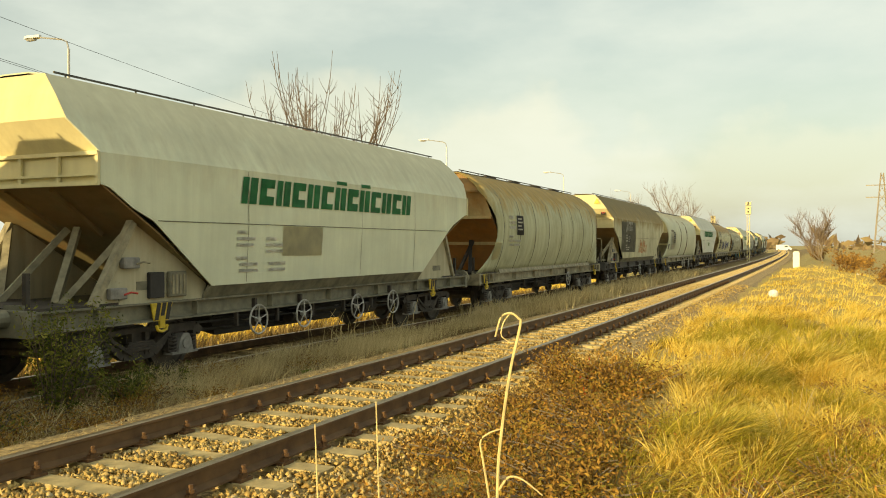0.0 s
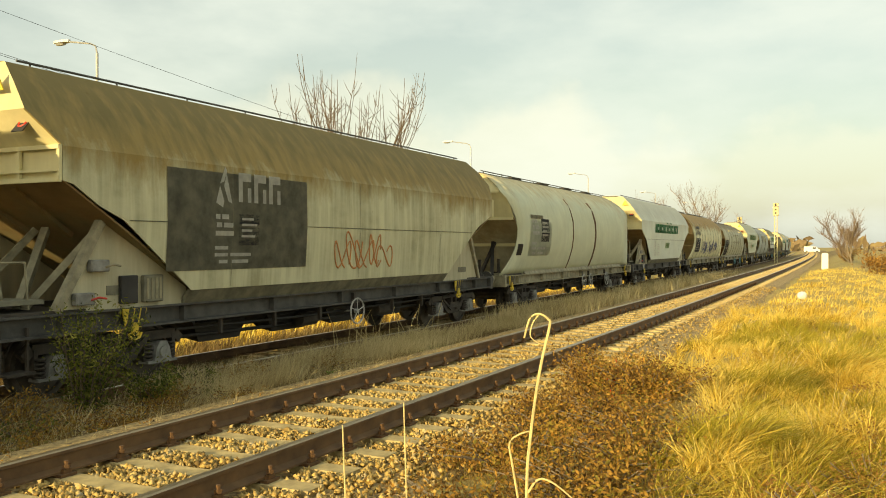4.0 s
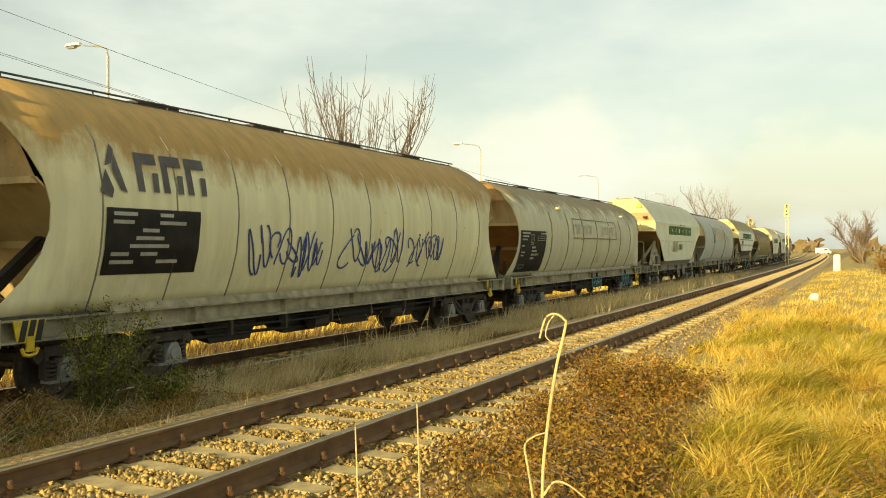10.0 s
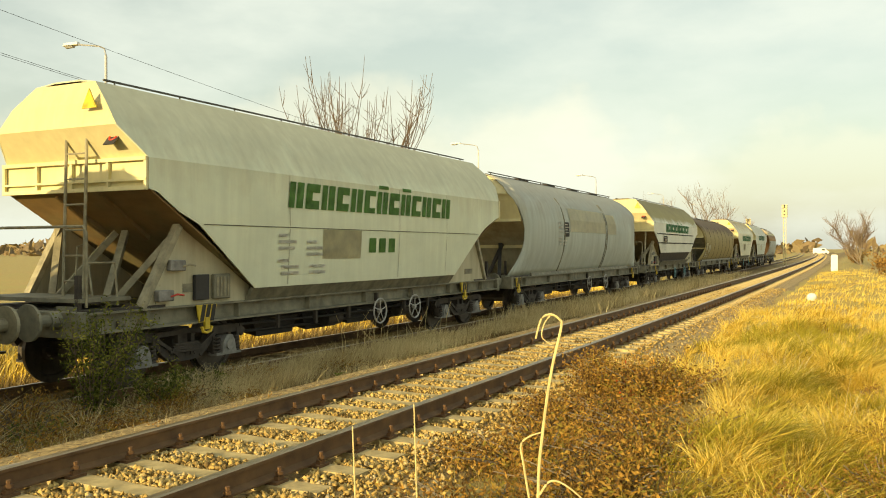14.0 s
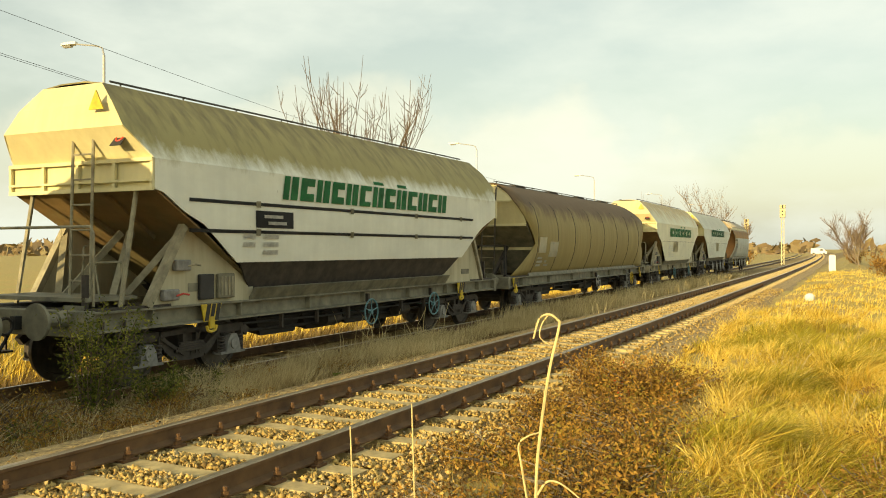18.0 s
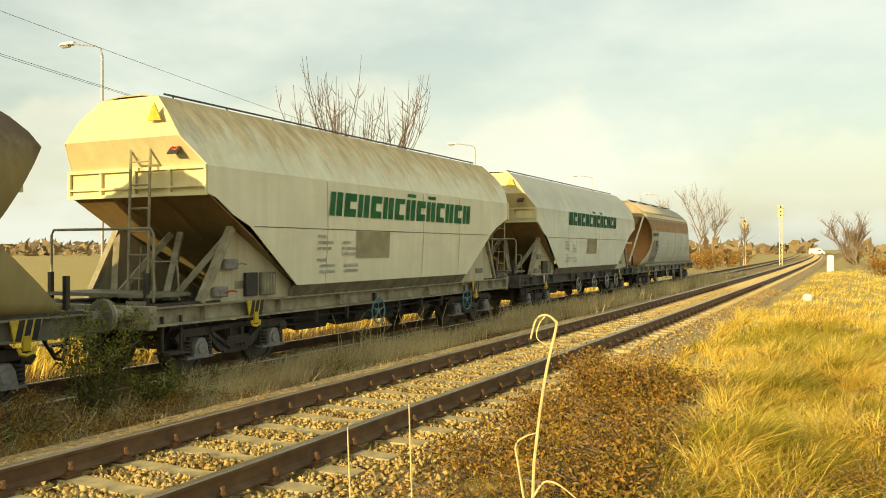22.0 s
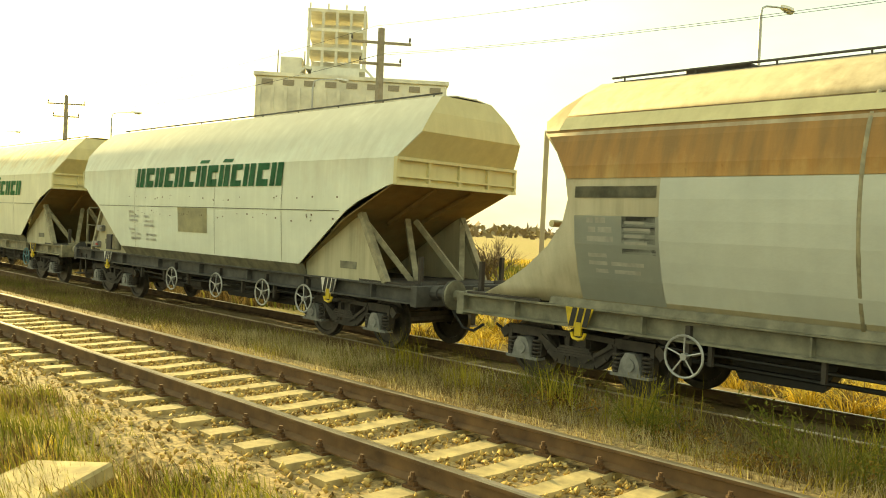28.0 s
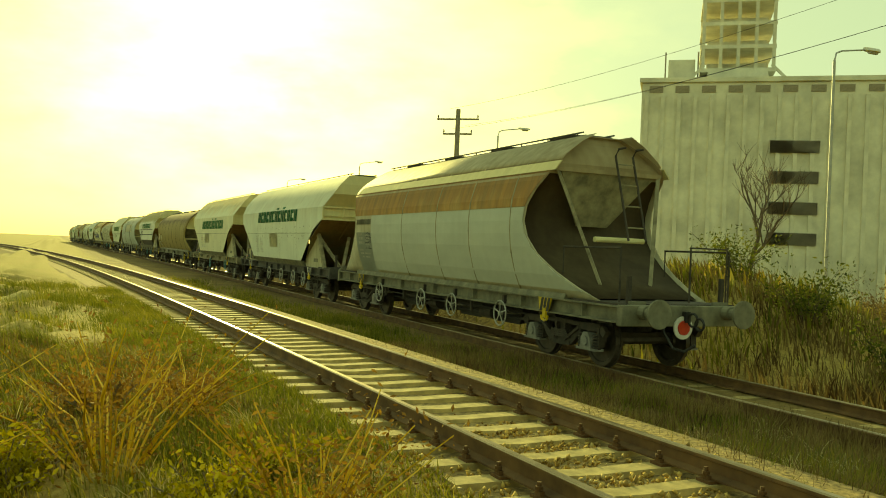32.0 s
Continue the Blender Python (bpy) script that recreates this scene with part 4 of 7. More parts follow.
# ---- round-sided hopper wagon ----
def rd_x(z):
    return float(np.interp(z, [1.16, 1.5, 1.95, 2.4, 2.9, 3.35, 3.7, 3.95, 4.12], [1.16, 1.32, 1.45, 1.50, 1.47, 1.33, 1.05, 0.72, 0.4]))


def end_cut(z, top, foot, swell, hexend=False, curl=1.0):
    """How far the shell's end stands back at a height."""
    t = (z - 1.16) / (3.46 - 1.16)
    if t >= 1:
        return top + 0.35 * float(smooth(3.46, 4.12, z))
    base = top - (top - foot) * (1 - t) ** curl
    if hexend:
        return base + swell * max(0.0, 1 - abs(t - 0.45) / 0.5)
    return base + swell * math.sin(math.pi * min(1, t)) ** 0.9


def round_wagon(L, body_mat, sole, wheels, end_mat="endcream", inner="cream", setback=(0.5, 1.35), foot=(0.4, 0.75), swell=(0.8, 1.0), ribs=7, guard="yellow", band=None, hexend=False, rail_mat="sole_dark", rib_mat=None):
    h = L / 2
    w = new("hopper_wagon")
    zs = [1.16, 1.35, 1.6, 1.9, 2.2, 2.5, 2.8, 3.1, 3.35, 3.55, 3.75, 3.95, 4.08, 4.12]

    cut = lambda z, e: end_cut(z, setback[e], foot[e], swell[e], hexend, 2.8 if band else 1.0)
    bm = bmesh.new()
    n = 16
    cols = [(s * rd_x(z), z) for s, seq in ((1, zs), (-1, zs[::-1])) for z in seq]
    loops = [[(x, (-h + cut(z, 0)) * (1 - k / n) + (h - cut(z, 1)) * (k / n), z) for x, z in cols] for k in range(n + 1)]
    rings(bm, loops, caps=False, closed=False)
    bmesh.ops.recalc_face_normals(bm, faces=bm.faces)
    bmesh.ops.solidify(bm, geom=bm.faces, thickness=0.025)
    part("shell", bm, body_mat, w, flat=False)
    for sy, sb in ((-1, setback[0]), (1, setback[1])):
        y = sy * (h - sb - 0.12)
        bm = bmesh.new()
        top = [z for z in zs if z >= (3.3 if band else 2.8)]
        poly = [(rd_x(z) - 0.02, z) for z in top] + [(-rd_x(z) + 0.02, z) for z in top[::-1]]
        vs = [bm.verts.new((x, y - sy * (0.3 * smooth(3.46, 4.12, z) + 0.35 * (3.46 - min(z, 3.46))), z)) for x, z in poly]
        m = len(top)
        for i in range(m - 1):
            bm.faces.new((vs[i], vs[i + 1], vs[2 * m - 2 - i], vs[2 * m - 1 - i]))
        eb = part("end_bulkhead", bm, M[end_mat], w)
        y1 = y - sy * 0.23
        for s in (-1, 1):
            again("endpost", "end_post", lambda b: box(b, -0.035, 0.035, -0.03, 0.03, 0, 0.48), M["iron"], w, Matrix.Translation((s * 0.98, sy * (h - 0.68), 1.14)))
        if band:
            bm = bmesh.new()
            rings(bm, [[(-x, q, z), (x, q, z), (x, q - sy * 0.04, z), (-x, q - sy * 0.04, z)] for x, q, z in ((1.08, y + sy * 0.02, 3.42), (0.35, y - sy * 0.5, 2.45))])
            part("hopper_plate", bm, M["sole_cream"], w)
            bm = bmesh.new()
            box(bm, -1.2, 1.2, y, y + sy * 0.06, 3.40, 3.48)
            part("end_beam", bm, M[end_mat], w)
            continue
        bm = bmesh.new()
        rings(bm, [[(-x, q, z), (x, q, z), (x, q - sy * 0.04, z), (-x, q - sy * 0.04, z)] for x, q, z in ((1.45, y1, 2.8), (1.40, y1 - sy * 0.95, 2.05), (1.1, y1 - sy * 1.5, 1.2))])
        part("hopper_slope", bm, M[inner], w)
        bm = bmesh.new()
        box(bm, -1.42, 1.42, y1 - 0.03, y1 + 0.06, 2.74, 2.82)
        box(bm, -1.38, 1.38, y1 - sy * 0.95 - 0.03, y1 - sy * 0.95 + 0.05, 1.98, 2.10)
        box(bm, -1.1, 1.1, y + sy * 0.02, y + sy * 0.08, 3.50, 3.54)
        part("end_beam", bm, M[end_mat], w)
        bm = bmesh.new()
        box(bm, 0.1, 0.36, y - sy * 0.2, y + sy * 0.02, 3.80, 3.87)
        part("end_slot", bm, M["blackplate"], w)
        for s in (-1, 1):
            bm = bmesh.new()
            beam(bm, (s * 0.45, y1 - sy * 0.85, 2.1), (s * 1.05, y1 + sy * 0.7, 1.17), 0.10, 0.08)
            part("strut", bm, M["black"], w)
            bm = bmesh.new()
            beam(bm, (s * 0.5, y1 - sy * 0.9, 2.1), (s * 0.45, y1 + sy * 0.1, 1.17), 0.09, 0.08)
            part("strut", bm, M["iron"], w)
    for k in range(ribs):
        y = -h + setback[0] + 1.3 + (2 * h - sum(setback) - 2.6) * (k / max(1, ribs - 1))
        for s in (-1, 1):
            bm = bmesh.new()
            zz = [z for z in zs if z <= 3.56]
            rings(bm, [[(s * (rd_x(z) - 0.005), y - 0.018, z), (s * (rd_x(z) + 0.010), y - 0.008, z), (s * (rd_x(z) + 0.010), y + 0.008, z), (s * (rd_x(z) - 0.005), y + 0.018, z)] for z in zz])
            part("weld_rib", bm, rib_mat or body_mat, w, flat=False)
    for s in (-1, 1):
        bm = bmesh.new()
        prism(bm, [(s * 1.10, 1.142), (s * 1.24, 1.142), (s * 1.20, 1.24), (s * 1.12, 1.24)], "y", -h + 2.2, h - 2.2)
        part("lower_skirt", bm, M[sole], w)
    bm = bmesh.new()
    rings(bm, [[(-1.0, -h + 4.2, 1.2), (1.0, -h + 4.2, 1.2), (1.0, h - 4.2, 1.2), (-1.0, h - 4.2, 1.2)], [(-0.8, -h + 4.6, 0.9), (0.8, -h + 4.6, 0.9), (0.8, h - 4.6, 0.9), (-0.8, h - 4.6, 0.9)]])
    part("funnel", bm, M["iron"], w)
    roof_rail(w, h, 4.13, 0.36, setback[0] + 0.5, setback[1] + 0.5, M[rail_mat])
    for k in range(4):
        y = -h + 4 + k * (2 * h - 8) / 3
        again("hatch", "roof_hatch", lambda b: box(b, -0.3, 0.3, -0.45, 0.45, 0, 0.07, 0.02), M["iron"], w, Matrix.Translation((0, y, 4.15)))
    underframe(w, h, sole, wheels, guard=guard, hooks=(2.75, 2.75) if band else (0.95, 1.5))
    return w


def seam_at(w, h, places, mat):
    """Proud weld seams round the shell at given distances from its front."""
    for o in places:
        for s in (-1, 1):
            bm = bmesh.new()
            rings(bm, [[(s * (rd_x(z) - 0.005), -h + o - 0.03, z), (s * (rd_x(z) + 0.02), -h + o - 0.02, z), (s * (rd_x(z) + 0.02), -h + o + 0.02, z), (s * (rd_x(z) - 0.005), -h + o + 0.03, z)] for z in np.linspace(1.2, 3.62, 14)])
            part("weld_rib", bm, mat, w, flat=False)


def small_plates(w, y, z, xs, dark=True, scale=1.0):
    """Data panel: dark plates and rows of small white markings."""
    q = scale
    if dark:
        p = side_rect("data_plate", w, M["blackplate"], y + 0.55 * q, y + 1.05 * q, z - 0.05 * q, z + 0.42 * q, xs, label="black data plate with white markings")
        bars(w, M["letter_white"], y + 0.6 * q, z + 0.36 * q, [[(0, 0.3 * q)], [(0, 0.38 * q)], [(0, 0.26 * q)], [(0, 0.34 * q)]], xs, p, 0.035 * q, 0.05 * q, 0.006)
    bars(w, M["letter_white"], y, z + 0.4 * q, [[(0, 0.1 * q), (0.14 * q, 0.16 * q)], [(0.02, 0.12 * q), (0.18 * q, 0.22 * q)], [(0, 0.42 * q)]], xs, None, 0.07 * q, 0.05 * q)
    bars(w, M["letter_white"], y, z - 0.06 * q, [[(0, 0.3 * q)], [(0, 0.3 * q), (0.36 * q, 0.5 * q)], [(0.1 * q, 0.2 * q), (0.4 * q, 0.4 * q)]], xs, None, 0.05 * q, 0.05 * q)


# ---- the fourteen wagons ----
GAPS = [6.85, 21.85, 37.2, 53.3, 69.6, 84.3, 100.5, 116.7, 131.7, 147.9, 163.0, 181.0, 195.4, 210.4, 226.1]
train = []


def stretch(w, by):
    """Raises the body above the frame."""
    up = lambda z: 1.2 + (z - 1.2) * by if z > 1.2 else z
    for o in w.children_recursive:
        z0, p = o.location.z, o.parent
        while p is not w:
            z0, p = z0 + p.location.z, p.parent
        if o.type == "MESH" and o.data.users == 1 and o.data.name not in {m.name for m in MADE.values()}:
            for v in o.data.vertices:
                v.co.z = up(v.co.z + z0) - z0
        elif o.parent is w and z0 > 1.2:
            o.location.z = up(z0)
        elif o.parent is not w and z0 > 1.2 and o.parent.name.startswith(("ladder", "roof_walkway")):
            o.location.z = up(z0)


def couple(k, w, label):
    stretch(w, 1.035 if k == 13 else 0.915 if k == 6 else 0.925 if k == 10 else 1.06 if k in (0, 2, 4, 7, 9, 11, 12) else 1.0)
    tagged(w, label, "hopper wagon", "train of hopper wagons")
    train.append(((GAPS[k] + LATE.get(k, 0.0) + GAPS[k + 1]) / 2, w))


# how much further back a wagon's front stands than its coupling
LATE = {4: -0.45, 6: -0.4, 7: 0.25, 9: 0.6}


def length(k):
    return GAPS[k + 1] - GAPS[k] - LATE.get(k, 0.0)


P = {
    "grey": paint("grey_paint", (0.74, 0.78, 0.59), dirty=0.16, rusty=0.2),
    "smooth": paint("smooth_grey_paint", (0.66, 0.68, 0.50), dirty=0.15, rusty=0.5, rust=(0.46, 0.31, 0.12), top=3.9),
    "fawn": paint("fawn_paint", (0.54, 0.50, 0.37), dirty=0.4, rusty=0.4),
    "pale": paint("pale_grey_paint", (0.76, 0.80, 0.68), dirty=0.16, rusty=0.2, dirt=(0.22, 0.20, 0.11)),
    "bluegrey": paint("blue_grey_paint", (0.50, 0.55, 0.50), dirty=0.35, rusty=0.2),
    "tan": paint("tan_grey_paint", (0.57, 0.59, 0.40), dirty=0.55, rusty=0.9, dirt=(0.15, 0.13, 0.055), rust=(0.42, 0.26, 0.06), top=3.5),
    "brownish": paint("olive_grey_paint", (0.66, 0.64, 0.43), dirty=0.6, rusty=0.95, dirt=(0.13, 0.11, 0.045), rust=(0.29, 0.20, 0.065), rise=0.5),
    "rusty": paint("cream_rust_paint", (0.76, 0.74, 0.49), dirty=0.3, rusty=0.9, dirt=(0.22, 0.16, 0.06), rust=(0.37, 0.21, 0.055), top=3.55, rise=0.55),
    "sooty": paint("sooty_grey_paint", (0.60, 0.59, 0.42), dirty=0.3, rusty=0.85, dirt=(0.10, 0.09, 0.06), rust=(0.19, 0.14, 0.065), top=3.6, rise=0.5),
    "umber": paint("dark_umber_paint", (0.36, 0.29, 0.125), dirty=0.35, rusty=0.9, dirt=(0.10, 0.07, 0.035), rust=(0.13, 0.08, 0.045), rise=0.6, top=3.5),
    "sand": paint("sand_grey_paint", (0.82, 0.80, 0.60), dirty=0.15, rusty=0.6, rust=(0.56, 0.35, 0.10), top=3.9),
    "striped": paint("olive_top_paint", (0.78, 0.79, 0.68), dirty=0.1, rusty=0.92, rust=(0.31, 0.26, 0.09), top=3.85, rise=0.9),
    "band": paint("rust_band_paint", (0.60, 0.40, 0.17), dirty=0.4, rusty=0.7, rust=(0.34, 0.15, 0.045), top=2.9),
    "creamroof": paint("cream_roof_paint", (0.74, 0.70, 0.53), dirty=0.45, rusty=0.3),
    "panel": paint("new_grey_panel", (0.55, 0.58, 0.52), dirty=0.1, rusty=0.05),
    "orangein": paint("rust_orange_inside", (0.48, 0.22, 0.07), dirty=0.5, rusty=0.8, top=2.6),
}
M["orangein"] = P["orangein"]
# near-black brown: the backlit rear end's shade put into the colour
M["shadein"] = paint("shaded_brown_inside", (0.075, 0.055, 0.035), dirty=0.4, rusty=0.4, rust=(0.10, 0.055, 0.025), rough=0.85)
M["endrust"] = paint("end_rust", (0.60, 0.46, 0.24), dirty=0.4, rusty=0.8, rust=(0.38, 0.17, 0.04))


def company(w, h, y, mat="green", ctc=None, patch="ochrepatch", z=2.58, at=5.6):
    word(w, M[mat], -h + y, -h + y + 6.3, z, z + 0.42, tc_x)
    if patch:
        side_rect("paint_patch", w, M[patch], -h + at, -h + at + 1.3, 1.75, 2.25, tc_x)
    bars(w, M["letter_white"], -h + 4.3, 2.16, [[(0, 0.25)], [(0, 0.5), (0.8, 0.3)], [(0, 0.45), (0.8, 0.5)], [(0.8, 0.5)], [(0, 0.3)], [(0.1, 0.5), (0.9, 0.5)], [(0.1, 0.5), (0.9, 0.5)]], tc_x, None, 0.05, 0.05)
    if ctc:
        for k in range(3):
            side_rect("letter_block", w, M[ctc], -h + 7.2 + k * 0.38, -h + 7.46 + k * 0.38, 1.85, 2.12, tc_x)


def build_train():
    for k in range(14):
        h = length(k) / 2
        if k == 0:
            w = angular_wagon(length(k), P["grey"], "sole_olive", [(-2.4, "lampmetal"), (-1.0, "lampmetal"), (1.0, "lampmetal"), (2.6, "lampmetal")], platform=False)
            company(w, h, 4.4)
            lab = "grey angular hopper wagon with green lettering, olive solebars and cream ends"
        elif k == 1:
            w = round_wagon(length(k), P["tan"], "sole_cream", [(2.0, "lampmetal")], end_mat="endrust", inner="orangein", ribs=8, rib_mat=M["sole_olive"], setback=(0.6, 1.35), foot=(0.5, 0.75), swell=(0.85, 1.0))
            small_plates(w, -h + 2.35, 2.35, rd_x, scale=1.3)
            side_rect("paint_patch", w, M["endcream"], -h + 1.2, -h + 1.75, 1.55, 2.05, rd_x)
            lab = "tan-grey round-sided hopper wagon with rusty roof and vertical weld ribs"
        elif k == 2:
            w = angular_wagon(length(k), P["brownish"], "sole_dark", [(0.5, "lampmetal")], low=M["iron"])
            side_rect("dark_panel", w, M["sole_olive"], -h + 3.2, -h + 6.6, 1.6, 3.0, tc_x)
            emblem(w, M["letter_white"], -h + 4.2, 2.5, tc_x, 0.62)
            small_plates(w, -h + 4.2, 2.0, tc_x)
            scrawl(w, M["orange_spray"], -h + 7.6, -h + 9.6, 1.5, 2.2, tc_x, 3, 0.02, 5)
            lab = "olive-brown angular hopper wagon with rusty roof and orange spray scrawl"
        elif k == 3:
            w = round_wagon(length(k), P["smooth"], "sole_cream", [(0.2, "lampmetal"), (1.1, "lampmetal"), (3.4, "lampmetal")], ribs=0, inner="cream", setback=(0.35, 1.35), foot=(0.3, 0.75), swell=(0.6, 1.0))
            seam_at(w, h, (6.35, 9.15, 9.24), M["chair"])
            side_rect("paint_patch", w, M["patch"], -h + 2.0, -h + 3.95, 1.7, 2.75, rd_x)
            small_plates(w, -h + 2.15, 2.2, rd_x, scale=1.5)
            side_rect("dark_strip", w, M["strutpaint"], -h + 2.05, -h + 3.2, 2.82, 2.94, rd_x)
            side_rect("black_square", w, M["blackplate"], -h + 1.0, -h + 1.42, 1.72, 2.05, rd_x)
            lab = "smooth pale grey round-sided hopper wagon with two rusty weld seams"
        elif k == 4:
            w = angular_wagon(length(k), P["pale"], "sole_dark", [], guard="white")
            company(w, h, 4.5, "green", "lightgreen", None)
            lab = "pale grey angular hopper wagon with green lettering and black solebars"
        elif k == 5:
            w = round_wagon(length(k), P["rusty"], "sole_cream", [], end_mat="endrust", inner="endrust", ribs=10, rib_mat=M["sole_olive"], setback=(0.55, 1.35), foot=(0.45, 0.75), swell=(0.6, 1.0))
            emblem(w, M["lettergrey"], -h + 1.8, 2.62, rd_x, 0.75)
            p = side_rect("data_panel", w, M["blackplate"], -h + 1.9, -h + 3.6, 1.63, 2.5, rd_x, label="black data panel with white markings")
            bars(w, M["letter_white"], -h + 2.0, 2.45, [[(0, 0.4), (0.8, 0.25)], [(0, 0.35), (0.8, 0.5)], [(0.5, 0.3)], [(0.4, 0.5)], [(0.3, 0.7)], [(0, 0.3), (0.5, 0.3)], [(0, 0.4), (0.8, 0.4)]], rd_x, p, 0.05, 0.055, 0.008)
            for s, a, b in ((11, 4.75, 6.75), (12, 7.4, 9.6), (13, 9.95, 11.5)):
                scrawl(w, M["blue"], -h + a, -h + b, 1.55, 2.3, rd_x, s, 0.02, 8)
            lab = "cream round-sided hopper wagon streaked with rust and blue scrawls"
        elif k == 6:
            w = round_wagon(length(k), P["sooty"], "sole_cream", [(0.3, "blueteal"), (1.0, "blueteal"), (4.6, "blueteal"), (5.2, "blueteal"), (6.9, "yellow")], end_mat="endrust", inner="orangein", ribs=0, rail_mat="black", setback=(0.25, 1.35), foot=(0.2, 0.75), swell=(0.3, 1.0))
            seam_at(w, h, (3.3, 4.95, 6.6, 8.3, 10.0, 11.6, 13.2), M["strutpaint"])
            p = side_rect("data_panel", w, M["blackplate"], -h + 0.62, -h + 2.75, 1.30, 2.6, rd_x, label="large black data panel with white markings")
            bars(w, M["letter_white"], -h + 0.72, 2.54, [[(0, 0.62), (1.5, 0.5)], [(0, 0.5)], [(0, 0.4)], [], [(0, 0.22)], [], [(0, 0.3)], [(0.03, 0.22)]], rd_x, p, 0.045, 0.055, 0.008)
            bars(w, M["letter_white"], -h + 1.55, 2.10, [[(0, 0.3)], [(0, 0.42)], [(0, 0.28), (0.33, 0.2), (0.57, 0.07)], [(0, 0.3)]], rd_x, p, 0.06, 0.055, 0.008)
            # framed table, anchor mark and volume box
            for y0, y1, z0, z1 in ((1.96, 2.6, 2.36, 2.375), (1.96, 2.6, 2.29, 2.305), (1.96, 2.6, 2.43, 2.445), (1.96, 1.975, 2.29, 2.44), (2.28, 2.295, 2.29, 2.44), (2.59, 2.605, 2.29, 2.44), (1.42, 1.44, 2.16, 2.48), (1.66, 1.68, 2.16, 2.48), (1.42, 1.68, 2.16, 2.18), (1.42, 1.68, 2.46, 2.48), (1.54, 1.56, 2.21, 2.43), (1.48, 1.62, 2.21, 2.235), (0.78, 1.2, 1.42, 1.435), (0.78, 1.2, 1.52, 1.535), (0.78, 0.795, 1.42, 1.53), (1.19, 1.205, 1.42, 1.53)):
                side_rect("marking", w, M["letter_white"], -h + y0, -h + y1, z0, z1, lambda q: rd_x(q) + 0.012, p)
            for z in (2.40, 3.10):
                side_rect("faded_frame", w, M["sole_cream"], -h + 5.5, -h + 11.0, z, z + 0.035, rd_x)
            for a in (5.5, 10.95):
                side_rect("faded_frame", w, M["sole_cream"], -h + a, -h + a + 0.05, 2.44, 3.10, rd_x)
            # ghost of painted-out lettering, as plain blocks
            for a, b in ((5.8, 6.3), (6.5, 7.1), (7.3, 7.7), (8.9, 9.4), (9.55, 9.7), (9.85, 10.3), (10.4, 10.8)):
                side_rect("faded_block", w, M["fadedletter"], -h + a, -h + b, 2.58, 2.96, rd_x)
            bm = bmesh.new()
            bm.faces.new([bm.verts.new((rd_x(z) + 0.012, -h + y, z)) for y, z in ((8.55, 1.48), (8.95, 1.48), (8.75, 1.82))])
            bmesh.ops.solidify(bm, geom=bm.faces, thickness=0.004)
            part("warning_sign", bm, M["ochrepatch"], w)
            for y in (4.3, 12.3):
                bm = bmesh.new()
                box(bm, rd_x(3.42) - 0.02, rd_x(3.42) + 0.10, -h + y, -h + y + 0.14, 3.40, 3.48, 0.01)
                part("lamp_bracket", bm, M["endcream"], w)
            lab = "sooty grey round-sided hopper wagon with a large black data panel"
        elif k == 7:
            w = angular_wagon(length(k), P["grey"], "sole_olive", [(0.5, "lampmetal"), (2.0, "lampmetal")])
            company(w, h, 4.55, "lightgreen", "lightgreen")
            lab = "grey angular hopper wagon with faded green lettering and yellow-cream end"
        elif k == 8:
            w = round_wagon(length(k), P["bluegrey"], "sole_olive", [(0.0, "lampmetal"), (2.2, "lampmetal")], ribs=0, setback=(0.4, 1.35), foot=(0.3, 0.75), swell=(0.6, 1.0))
            seam_at(w, h, (4.6, 9.6, 9.78), M["sole_olive"])
            small_plates(w, -h + 4.0, 2.4, rd_x)
            side_rect("paint_patch", w, M["creampatch"], -h + 5.2, -h + 9.55, 2.52, 3.3, rd_x)
            side_rect("paint_patch", w, M["creampatch"], -h + 9.85, -h + 11.1, 2.5, 3.25, rd_x)
            lab = "plain blue-grey round-sided hopper wagon"
        elif k == 9:
            w = angular_wagon(length(k), P["striped"], "sole_olive", [(0.2, "blueteal"), (3.0, "blueteal")], seams=False, hem=1.72)
            g = h + 0.6
            word(w, M["green"], -g + 4.9, -g + 11.2, 2.70, 3.08, tc_x)
            for z in (2.62, 2.20):
                side_rect("dark_stripe", w, M["blackplate"], -g + 2.7, h - 2.4, z - 0.05, z, tc_x, label="dark horizontal rubbing strip")
                for a in (4.2, 7.0, 9.6, 11.9):
                    side_rect("bracket", w, M["sole_cream"], -g + a, -g + a + 0.12, z - 0.08, z + 0.02, lambda q: tc_x(q) + 0.01)
            p = side_rect("data_plate", w, M["blackplate"], -g + 4.2, -g + 5.2, 2.24, 2.5, tc_x)
            bars(w, M["letter_white"], -g + 4.4, 2.44, [[(0, 0.5)], [(0.1, 0.5)]], tc_x, p, 0.05, 0.05, 0.008)
            bars(w, M["letter_white"], -g + 3.9, 2.14, [[(0, 0.3), (0.5, 0.4)], [(0, 0.3), (0.5, 0.4)], [(0.5, 0.4)]], tc_x)
            for s in (-1, 1):
                handrail(w, [(s * 1.05, -h + 1.2, 1.15), (s * 1.05, -h + 1.55, 3.0)], M["sole_cream"], 0.035)
            lab = "grey angular hopper wagon with dark stripes and an olive-brown roof"
        elif k == 10:
            w = round_wagon(length(k), P["umber"], "sole_olive", [(0.6, "lampmetal"), (5.2, "boxgrey"), (5.9, "yellow")], end_mat="endcream", inner="sole_olive", ribs=8, hexend=True, setback=(1.05, 1.35), foot=(0.75, 0.75), swell=(1.25, 1.1), rib_mat=M["iron"])
